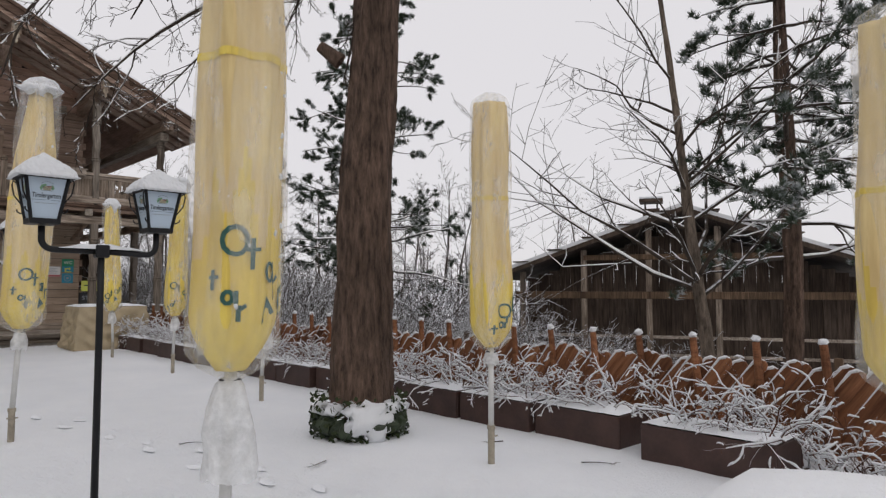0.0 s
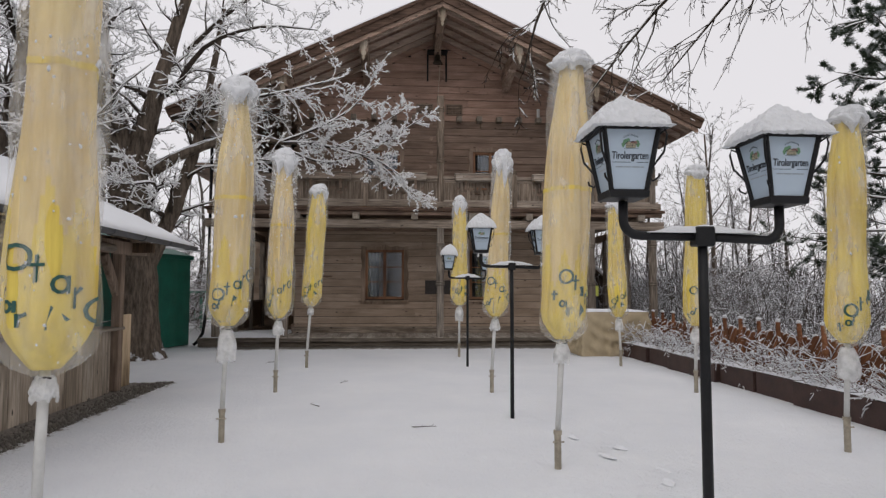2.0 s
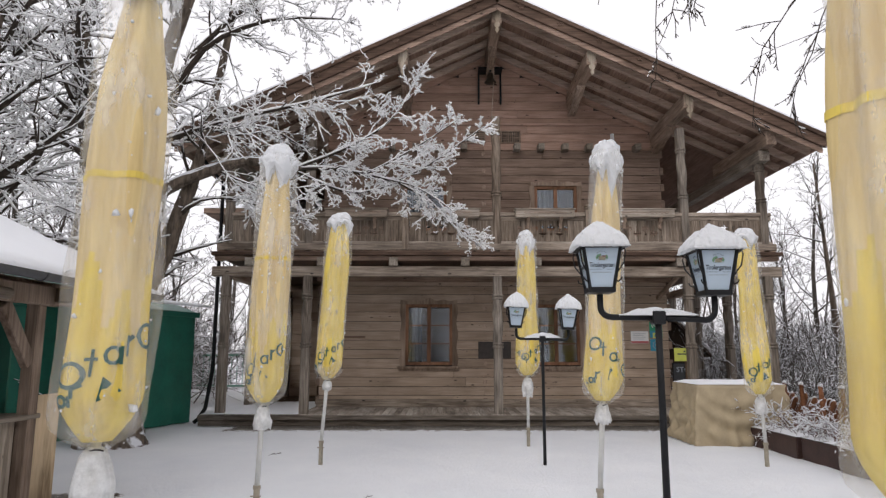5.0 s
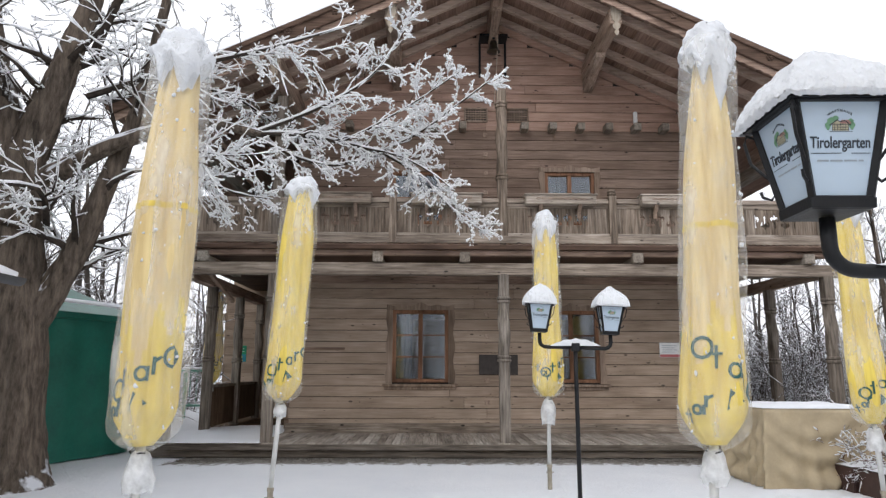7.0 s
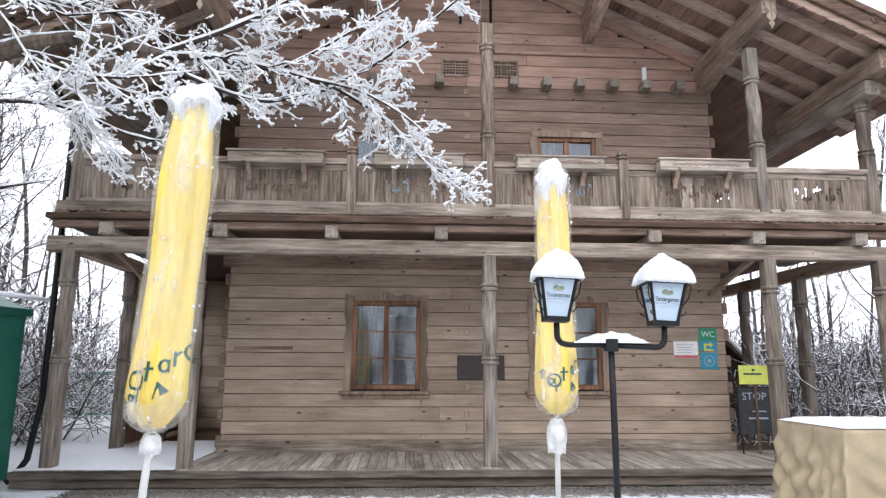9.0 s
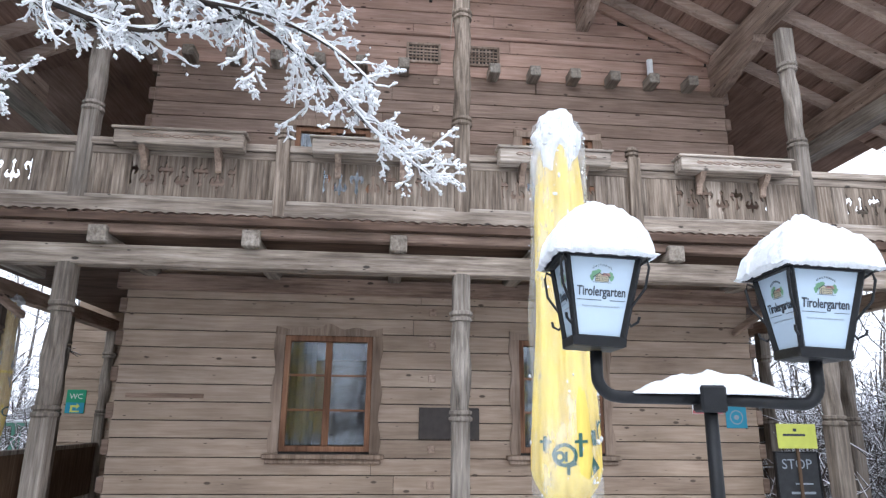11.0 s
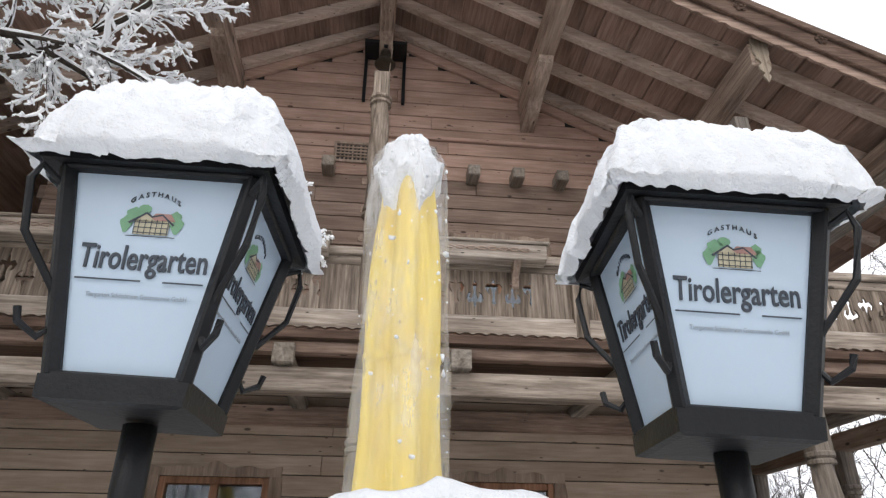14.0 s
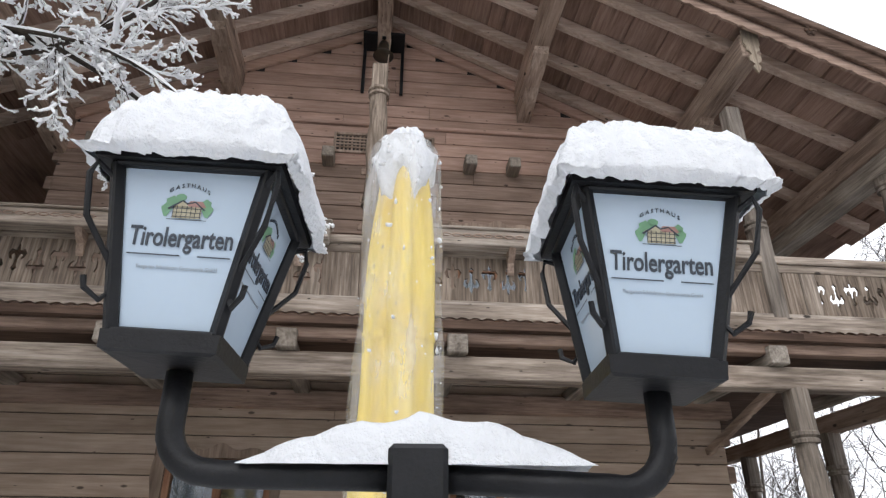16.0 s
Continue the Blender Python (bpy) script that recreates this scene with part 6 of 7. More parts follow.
    # dark rain pipe at the corner of the deck
    d = thing("rain_pipe", (-20.9, -5.25, 0.0), "black rain pipe down the corner of the house", "rain pipe")
    part("pipe", tube(bmesh.new(), [(0.12, -0.32, 0.05), (0.05, -0.25, 0.12), (0.0, -0.12, 0.35), (0.0, 0.0, 1.2), (0, 0.02, 5.6), (0, -0.6, 6.3)], 0.045, 10), M_BLACK, d, smooth=True)


build_signs()


# ---- planters and shrubs along the fence ----
def planter_row():
    rng = np.random.default_rng(7)
    spans = [(-3.12, -1.95)] + [(-3.42 - 1.06 * k - 1.01, -3.42 - 1.06 * k) for k in range(14)]
    shells = {}
    for k, (x0, x1) in enumerate(spans):
        y = 5.42 if k == 0 else 5.5 + 0.05 * math.sin(k * 1.7)
        if -6.2 < (x0 + x1) / 2 < -5.2:
            y += 0.02
        L = x1 - x0
        t = thing("planter", ((x0 + x1) / 2, y + 0.28, 0), "rust-brown metal planter box filled with snow", "planter", "planters along the fence", turn=(k * 37 % 5 - 2) * 0.5)
        a = L / 2
        for lo, hi in (((-a, -0.28, -0.03), (a, -0.255, 0.31)), ((-a, 0.255, -0.03), (a, 0.28, 0.31)), ((-a, -0.255, -0.03), (-a + 0.025, 0.255, 0.31)), ((a - 0.025, -0.255, -0.03), (a, 0.255, 0.31))):
            part("side_panel", boxes((lo, hi), bevel=0.006), M_PLANTER, t)
        bm = bmesh.new()
        n, m = 18, 10
        rows = [[bm.verts.new((-a + 0.004 + (L - 0.008) * i / n, -0.276 + 0.552 * j / m, 0.318 + 0.03 * min(1, 3 * min(j, m - j, i, n - i) / m + 0.2) * (1 + noise.noise(Vector((i * 0.5 + k * 9, j * 0.5, 0)))))) for j in range(m + 1)] for i in range(n + 1)]
        for i in range(n):
            for j in range(m):
                bm.faces.new((rows[i][j], rows[i + 1][j], rows[i + 1][j + 1], rows[i][j + 1]))
        part("snow", bm, M_SNOW, t, smooth=True)
        part("soil", boxes(((-a + 0.03, -0.25, 0.2), (a - 0.03, 0.25, 0.3))), M_SOIL, t)
        shrub((x0 + x1) / 2, y + 0.3, 0.3, L, rng)
    for k in range(9):
        shrub(-2.6 - 1.9 * k, 6.35, -0.02, 1.5, rng, 0.75)
    for k in range(3):
        shrub(-0.3 - 0.8 * k, 5.9 + 0.2 * k, -0.02, 1.3, rng, 0.7)


def shrub(x, y, z, length, rng, tall=0.6):
    t = thing("shrub", (x, y, z), "low bare shrub with snow along its reddish twigs", "shrub", "shrubs along the fence")
    lines = []
    for _ in range(28):
        at = np.array([rng.uniform(-length / 2, length / 2), rng.uniform(-0.16, 0.16), 0.0])
        head = np.array([rng.normal(0, 0.8), rng.normal(-0.25, 0.55), 0.75 + rng.random() * 0.6])
        s = limb(rng, at, head, tall * (0.6 + 0.6 * rng.random()), 0.008, 0.003, 4, 0.22, -0.12)
        lines.append(s)
        sprout(rng, s, lines, 0, (4, 2), 0.8, 0.5, -0.08, 0.22, 0.7, 0.2, 0.003)
    v, q = branch_arrays(lines, 3)
    tagged(link_mesh("crown", mesh_from_arrays("crown", v, q), M_SHRUB, t), kind="stuff")
    sn = snow_lines(rng, lines, 0.6, 0.0062)
    v, q = branch_arrays(sn, 4)
    tagged(link_mesh("crown_snow", mesh_from_arrays("crown_snow", v, q), M_CLUMP, t), kind="stuff")


planter_row()


# ---- the slanted board fence ----
def build_fence():
    f = thing("fence", (0, 6.75, 0), "orange-brown fence of slanting boards with snow on top", "fence")
    rng = random.Random(3)
    x, k = 0.6, 0
    while x > -19:
        lean = 0.06 * (rng.random() - 0.5) - 0.08
        bm = tube(bmesh.new(), [(x, -0.06, -0.1), (x + lean * 0.5, -0.06, 0.5), (x + lean, -0.06, 1.0 + 0.06 * rng.random())], [0.05, 0.045, 0.035], 9)
        p = part("post", bm, M_FENCE, f)
        bm = blob(bmesh.new(), (x + lean, -0.06, 1.045), (0.045, 0.045, 0.035), k, 0.2, level=2)
        part("snow_cap", bm, M_CLUMP, p)
        # slanting boards between two posts, the upper ends rounded
        for j in range(4):
            bx = x - 0.05 - j * 0.155
            w = 0.13 + 0.02 * rng.random()
            reach = 0.88 + 0.1 * rng.random()
            a = radians(52 + 6 * (rng.random() - 0.5))
            n = 6
            pts = [(0.0, -w / 2), (reach, -w / 2)]
            pts += [(reach + 0.5 * w * math.sin(math.pi * i / n), -w / 2 * math.cos(math.pi * i / n)) for i in range(1, n)]
            pts += [(reach, w / 2), (0.0, w / 2)]
            bm = bmesh.new()
            fr = [bm.verts.new((u, 0.0, q)) for u, q in pts]
            bk = [bm.verts.new((u, 0.028, q)) for u, q in pts]
            bm.faces.new(fr)
            bm.faces.new(bk[::-1])
            for i in range(len(pts)):
                bm.faces.new((fr[i], bk[i], bk[(i + 1) % len(pts)], fr[(i + 1) % len(pts)]))
            b = part("board", bm, M_FENCE, f)
            b.matrix_local = Matrix.Translation((bx - 0.62, 0.008 * (j % 2), 0.02)) @ Matrix.Rotation(-a, 4, "Y")
            # snow lies along the upper edge
            bm = bmesh.new()
            tube(bm, [(0.15 + 0.2 * rng.random(), 0.014, w / 2), (reach * 0.6, 0.014, w / 2 + 0.004), (reach, 0.014, w / 2 + 0.004), (reach + 0.35 * w, 0.014, w * 0.3), (reach + 0.5 * w, 0.014, 0.0)], [0.006, 0.012, 0.02, 0.022, 0.008], 6)
            part("snow", bm, M_CLUMP, b)
        x -= 0.62
        k += 1
    part("rail", boxes(((-19, 0.03, 0.25), (0.7, 0.07, 0.33)), ((-19, 0.03, 0.62), (0.7, 0.07, 0.7)), bevel=0.006), M_FENCE, f)


build_fence()


# ---- the low barn beyond the fence ----
def build_barn():
    L, R = Vector((-13.3, 15.6, 0)), Vector((-4.4, 20.2, 0))
    mid = (L + R) / 2
    u = (R - L).normalized()
    t = thing("barn", (mid.x, mid.y, -0.9), "long dark wooden barn with snow on its low roof", "barn", turn=math.degrees(math.atan2(u.y, u.x)) + 180)
    h = 5.2
    # the gable front looks along +y of its own axes turned to the terrace
    ez, rz, D = 2.75, 4.5, 12.0
    wall = part("wall", boxes(((-h + 0.7, 0.0, 0.0), (h - 0.7, 0.1, 2.4))), M_BARN, t)
    for k in range(28):
        x = -h + 0.75 + k * (2 * h - 1.5) / 28
        top = ez + (rz - ez) * (1 - abs(x + 0.16) / h) - 0.35
        part("board", boxes(((x, 0.1, 0.0), (x + 0.31, 0.13 + 0.01 * (k % 3), top)), bevel=0.006), M_BARN, wall)
    for s in (-1, 1):
        bm = bmesh.new()
        pts = [(s * (h + 0.1), ez - 0.1), (0, rz), (0, rz + 0.12), (s * (h + 0.1), ez + 0.02)]
        v = [bm.verts.new((x, y, z)) for y in (1.2, -D) for x, z in pts]
        for f in ((0, 1, 2, 3), (7, 6, 5, 4), (0, 4, 5, 1), (1, 5, 6, 2), (2, 6, 7, 3), (3, 7, 4, 0)):
            bm.faces.new([v[k] for k in f])
        part("roof", bm, M_BARN, t)
        bm = bmesh.new()
        pts = [(s * (h + 0.12), ez + 0.03), (0, rz + 0.125), (0, rz + 0.24), (s * (h + 0.12), ez + 0.13)]
        v = [bm.verts.new((x, y, z)) for y in (1.1, -D) for x, z in pts]
        for f in ((0, 1, 2, 3), (7, 6, 5, 4), (0, 4, 5, 1), (1, 5, 6, 2), (2, 6, 7, 3), (3, 7, 4, 0)):
            bm.faces.new([v[k] for k in f])
        part("roof_snow", bm, M_SNOW, t)
        for k in range(5):
            x = s * (0.6 + k * 1.0)
            z = ez + (rz - ez) * (1 - abs(x) / h)
            part("roof_slate", boxes(((x - 0.35, 0.4, z + 0.2), (x + 0.1, 1.14, z + 0.235))), M_BARN, t)
    part("side_wall", boxes(((-h + 0.7, -D + 0.5, 0.0), (-h + 0.8, 0.0, 2.6)), ((h - 0.8, -D + 0.5, 0.0), (h - 0.7, 0.0, 2.6)), ((-h + 0.7, -D + 0.4, 0), (h - 0.7, -D + 0.5, 2.6))), M_BARN, t)
    for k in range(6):
        x = -4.5 + k * 1.8
        part("post", boxes(((x - 0.08, 0.6, 0.0), (x + 0.08, 0.76, ez + (rz - ez) * (1 - abs(x) / h) - 0.1)), bevel=0.01), M_GREY_Z, t)
    part("tie_beam", boxes(((-h + 0.5, 0.58, 2.1), (h - 0.5, 0.78, 2.3)), ((-2.7, 0.58, 3.2), (2.7, 0.78, 3.35)), bevel=0.012), M_HUT_DARK, t)
    part("rail", boxes(((-h + 0.5, 0.64, 1.0), (h - 0.5, 0.7, 1.08)), ((-h + 0.5, 0.64, 0.5), (h - 0.5, 0.7, 0.58))), M_GREY_Y, t)
    c = part("chimney", boxes(((0.6, -1.6, 4.0), (1.1, -1.1, 4.85)), ((0.5, -1.7, 5.05), (1.2, -1.0, 5.15)), ((0.65, -1.55, 4.85), (0.7, -1.5, 5.05)), ((1.0, -1.2, 4.85), (1.05, -1.15, 5.05)), bevel=0.012), M_BARN, t)
    part("chimney_snow", boxes(((0.5, -1.7, 5.155), (1.2, -1.0, 5.22)), bevel=0.02), M_SNOW, c)


build_barn()


def build_paling():
    """The paling fence in front of the barn, on the lower ground."""
    t = thing("paling_fence", (0, 11.4, -0.9), "grey paling fence with thin snow, in front of the barn", "fence")
    for k in range(110):
        x = 1.0 - k * 0.115
        ob = part("pale", boxes(((x, 0.0, 0.1), (x + 0.07, 0.02, 1.05 + 0.02 * ((k * 7) % 3))), bevel=0.0), M_GREY_Z, t)
    part("rail", boxes(((-12, 0.02, 0.85), (1.2, 0.06, 0.93)), ((-12, 0.02, 0.25), (1.2, 0.06, 0.33))), M_GREY_X, t)
    for k in range(7):
        part("post", boxes(((0.8 - 2 * k, -0.06, -0.1), (0.92 - 2 * k, 0.02, 1.35)), bevel=0.01), M_HUT_DARK, t)


build_paling()


# ---- trees ----
def ridge_line(b, step=0.09):
    """The same limb with rings close enough to carry bark ridges."""
    pts, rad = b
    n = max(8, int(np.linalg.norm(np.diff(pts, axis=0), axis=1).sum() / step))
    n = min(n, 90)
    s = np.linspace(0, len(pts) - 1, n)
    i = np.minimum(s.astype(int), len(pts) - 2)
    f = (s - i)[:, None]
    return pts[i] * (1 - f) + pts[i + 1] * f, np.asarray(rad)[i] * (1 - f[:, 0]) + np.asarray(rad)[i + 1] * f[:, 0]


def ridged(v, sides):
    """Pushes the rings of a trunk in and out into long, broken ridges."""
    rings = v.reshape(-1, sides, 3)
    mid = rings.mean(axis=1, keepdims=True)
    d = rings - mid
    out = np.empty_like(rings)
    ang = np.arange(sides) * 2 * np.pi / sides
    for i in range(len(rings)):
        z = float(mid[i, 0, 2])
        r = float(np.linalg.norm(d[i, 0]))
        k = np.array([1 + min(0.09, 0.022 / max(r, 0.05)) * (2.2 * noise.noise(Vector((math.cos(a) * r * 9 * 2.2, math.sin(a) * r * 9 * 2.2, z * 1.6))) + noise.noise(Vector((math.cos(a) * r * 40, math.sin(a) * r * 40, z * 6)))) + 0.06 * noise.noise(Vector((math.cos(a) * 1.3, math.sin(a) * 1.3, z * 0.9))) for a in ang])
        out[i] = mid[i] + d[i] * k[:, None]
    return out.reshape(-1, 3)


def finish_tree(t, rng, big, lines, snow_keep, snow_thick, sides=4, bark=None, knobs=False):
    v, q = branch_arrays([ridge_line(b) for b in big], 44)
    v = ridged(v, 44)
    link_mesh("trunk", mesh_from_arrays("trunk", v, q), bark or M_BARK, t)
    v, q = branch_arrays(lines, sides)
    tagged(link_mesh("crown", mesh_from_arrays("crown", v, q), M_TWIG, t), kind="stuff")
    if snow_keep:
        sn = snow_lines(rng, lines, snow_keep, snow_thick, 0.3, knobs, 0.6)
        v, q = branch_arrays(sn, 4)
        tagged(link_mesh("crown_snow", mesh_from_arrays("crown_snow", v, q), M_TWIGSNOW, t, "snow lying along the branches"), kind="stuff")


def curve(points, r0, r1, n=9):
    """A smooth line through a few points, tapering."""
    p = np.array(points, float)
    s = np.linspace(0, len(p) - 1, n)
    out = []
    for x in s:
        i = min(int(x), len(p) - 2)
        f = x - i
        a, b = p[max(i - 1, 0)], p[i]
        c, d = p[i + 1], p[min(i + 2, len(p) - 1)]
        out.append(0.5 * (2 * b + (c - a) * f + (2 * a - 5 * b + 4 * c - d) * f * f + (3 * b - a - 3 * c + d) * f ** 3))
    return np.array(out), np.linspace(r0, r1, n)


def snowy_oak():
    rng = np.random.default_rng(21)
    t = thing("tree", (-17.65, -5.9, 0), "old thick tree with snow-laden branches reaching over the terrace", "tree")
    trunk = curve([(0, 0.04, -0.1), (0.02, -0.02, 1.0), (0.03, -0.1, 2.1), (0.02, -0.28, 3.6), (0.0, -0.4, 4.7)], 0.5, 0.4, 14)
    trunk[1][:4] = (0.66, 0.55, 0.5, 0.47)
    left = curve([(0.0, -0.4, 4.4), (0.1, -0.62, 5.4), (0.1, -0.9, 6.6), (0.1, -1.4, 9.5)], 0.34, 0.1, 11)
    right = curve([(0.0, -0.3, 4.4), (0.0, 0.1, 5.6), (-0.05, 0.45, 7.0), (0.0, 1.2, 9.6)], 0.29, 0.08, 11)
    side = curve([(0.05, 0.05, 2.0), (-0.15, 0.5, 3.0), (-0.2, 0.9, 4.2), (-0.3, 1.25, 5.6), (-0.3, 1.7, 8.4)], 0.23, 0.05, 12)
    bough = curve([(-0.05, 0.1, 4.3), (0.0, 1.1, 4.85), (-0.1, 2.2, 5.22), (-0.2, 3.2, 5.1)], 0.15, 0.055, 10)
    big = [trunk, left, right, side, bough]
    lines = []
    # limbs that reach over the terrace, towards the balcony
    reach = [
        curve([(-0.2, 3.15, 5.1), (-0.25, 3.7, 5.12), (-0.35, 4.4, 5.03), (-0.5, 5.0, 4.93)], 0.05, 0.026, 10),
        curve([(-0.5, 5.0, 4.93), (-0.58, 5.65, 4.55), (-0.72, 6.1, 4.1), (-0.85, 6.6, 3.75)], 0.024, 0.006, 12),
        curve([(-0.5, 5.0, 4.93), (-0.35, 5.6, 5.2), (0.1, 6.15, 5.45), (0.62, 6.66, 5.66)], 0.024, 0.006, 12),
        curve([(-0.2, 3.0, 5.1), (-0.3, 3.7, 4.78), (-0.42, 4.3, 4.68), (-0.5, 5.0, 4.9)], 0.03, 0.02, 10),
        curve([(-0.2, 3.1, 5.12), (-0.1, 4.1, 5.5), (0.0, 4.9, 6.0), (0.1, 5.4, 6.75)], 0.035, 0.006, 12),
        curve([(0.0, 0.6, 5.6), (0.2, 2.0, 5.95), (0.4, 3.4, 6.2), (0.6, 4.7, 6.5)], 0.06, 0.008, 12),
        curve([(-0.42, 4.6, 5.0), (-0.3, 5.3, 4.8), (-0.2, 5.8, 4.5), (-0.3, 6.15, 4.25)], 0.02, 0.006, 10),
        curve([(-0.35, 4.4, 5.03), (-0.2, 5.0, 5.3), (0.0, 5.6, 5.6), (0.2, 6.2, 5.95)], 0.02, 0.006, 10),
        curve([(-0.1, 1.6, 5.05), (0.2, 2.3, 4.7), (0.4, 3.0, 4.55), (0.5, 3.8, 4.6)], 0.025, 0.006, 10),
        curve([(-0.25, 1.0, 4.5), (-0.2, 2.0, 4.5), (-0.3, 2.8, 4.2), (-0.3, 3.4, 4.1)], 0.03, 0.006, 10),
    ]
    others = [
        curve([(0.1, -0.3, 5.0), (0.9, -0.9, 5.3), (1.9, -1.2, 5.0), (3.0, -1.0, 4.7)], 0.08, 0.01, 10),
        curve([(0.1, 0.3, 3.6), (0.9, 0.6, 3.9), (2.0, 0.4, 3.7), (3.2, 0.6, 3.6)], 0.06, 0.008, 10),
        curve([(0.1, -0.2, 3.3), (1.0, -1.0, 3.6), (2.2, -1.6, 3.4), (3.6, -1.4, 3.3)], 0.07, 0.008, 10),
        curve([(0.2, -0.6, 5.8), (1.2, -0.4, 6.6), (2.4, 0.2, 6.9), (3.4, 1.0, 6.8)], 0.09, 0.01, 10),
        curve([(0.1, 0.7, 6.2), (0.9, 1.6, 7.0), (1.4, 2.9, 7.3), (1.8, 4.2, 7.1)], 0.08, 0.01, 10),
        curve([(0.0, 0.9, 7.2), (0.0, 2.0, 8.3), (0.4, 3.3, 8.8), (0.6, 4.6, 8.6)], 0.07, 0.01, 10),
        curve([(0.3, -0.8, 6.6), (1.0, -1.8, 7.4), (1.8, -2.8, 7.6), (2.2, -3.9, 7.3)], 0.07, 0.01, 10),
        curve([(0.2, -1.1, 7.6), (0.4, -0.4, 8.8), (1.0, 0.6, 9.6), (1.2, 1.8, 9.8)], 0.06, 0.01, 10),
        curve([(-0.2, -0.3, 4.6), (-1.2, -1.0, 5.2), (-2.4, -1.6, 5.4), (-3.4, -2.4, 5.2)], 0.07, 0.01, 10),
        curve([(-0.2, 0.8, 5.6), (-1.2, 1.3, 6.3), (-2.2, 2.0, 6.6), (-3.0, 2.6, 6.4)], 0.06, 0.01, 10),
    ]
    for b in reach:
        lines.append(b)
        sprout(rng, b, lines, 0, (21, 9, 6), 0.72, 0.34, -0.02, 0.25, 0.38, 0.12, 0.0016, (5, 3, 2))
    for b in others:
        lines.append(b)
        sprout(rng, b, lines, 0, (22, 10, 5), 0.85, 0.33, -0.02, 0.3, 0.45, 0.12, 0.0032, (4, 2, 1))
    for b in (left, right, side):
        sprout(rng, b, lines, 0, (15, 8, 4), 0.9, 0.28, 0.0, 0.22, 0.4, 0.2, 0.005, (4, 2, 1))
    finish_tree(t, rng, big, lines, 1.0, 0.0096, 3, None, True)


def bare_tree(x, y, z, height, radius, seed, label, counts=(12, 7, 4), lean=(0, 0), snow=0.4, spread=0.36, first=0.25):
    rng = np.random.default_rng(seed)
    t = thing("tree", (x, y, z), label, "tree")
    trunk = curve([(0, 0, -0.2), (lean[0] * 0.35, lean[1] * 0.35, height * 0.3), (lean[0] * 0.6, lean[1] * 0.6, height * 0.6), (lean[0], lean[1], height)], radius, radius * 0.16, 14)
    lines = []
    sprout(rng, trunk, lines, 0, counts, 0.9, spread, 0.03, 0.17, 0.5, first, 0.0055, (6, 3, 2))
    finish_tree(t, rng, [trunk], lines, snow, 0.007 if snow < 0.7 else 0.015, 3)


def needles(rng, lines, per_line, length, spread):
    """Tufts of needles at the ends of twigs: thin blades."""
    vs = []
    for pts, _ in lines:
        for _ in range(per_line):
            f = 0.35 + 0.65 * rng.random()
            i = min(int(f * (len(pts) - 1)), len(pts) - 2)
            at = pts[i] + (pts[i + 1] - pts[i]) * rng.random()
            ax = unit(pts[i + 1] - pts[i] + np.array([0, 0, 0.5]))
            d = rng.normal(0, 1, (16, 3)) * spread + ax
            d /= np.linalg.norm(d, axis=1, keepdims=True)
            w = np.cross(d, rng.normal(0, 1, (16, 3)))
            w /= np.linalg.norm(w, axis=1, keepdims=True) + 1e-9
            ln = length * (0.6 + 0.7 * rng.random((16, 1)))
            tri = np.stack([at - w * 0.011, at + w * 0.011, at + d * ln], axis=1)
            vs.append(tri.reshape(-1, 3))
    v = np.concatenate(vs)
    return v, np.arange(len(v)).reshape(-1, 3)


def pine(x, y, z, height, radius, seed, crown, label, whorls=16, reach=2.6, per=3, bark=None, ivy=False):
    rng = np.random.default_rng(seed)
    t = thing("pine_tree", (x, y, z), label, "pine tree")
    trunk = curve([(0, 0, -0.2), (0.08, 0.06, height * 0.3), (-0.05, 0.1, height * 0.65), (0.05, 0.0, height)], radius, radius * 0.25, 16)
    trunk[1][0] *= 1.25
    lines, tips = [], []
    for k in range(whorls):
        f = k / (whorls - 1)
        h = crown + (height - crown) * f
        for _ in range(3):
            a = rng.random() * 2 * math.pi
            ln = reach * (1 - 0.65 * f) * (0.6 + 0.6 * rng.random())
            c = limb(rng, (0, 0, h), (math.cos(a), math.sin(a), 0.12), ln, 0.045 * (1 - 0.5 * f), 0.01, 6, 0.12, -0.02)
            lines.append(c)
            kids = []
            sprout(rng, c, kids, 0, (5, 3), 0.7, 0.4, 0.05, 0.18, 0.6, 0.3, 0.006)
            lines += kids
            tips += kids
    finish_tree(t, rng, [trunk], lines, 0.5, 0.012, 4, bark or M_PINEBARK)
    v, q = needles(rng, tips, per, 0.14, 0.65)
    tagged(link_mesh("foliage", mesh_from_arrays("foliage", v, q), M_NEEDLES, t, "dark green needle tufts dusted with snow"), kind="stuff")
    return t


snowy_oak()


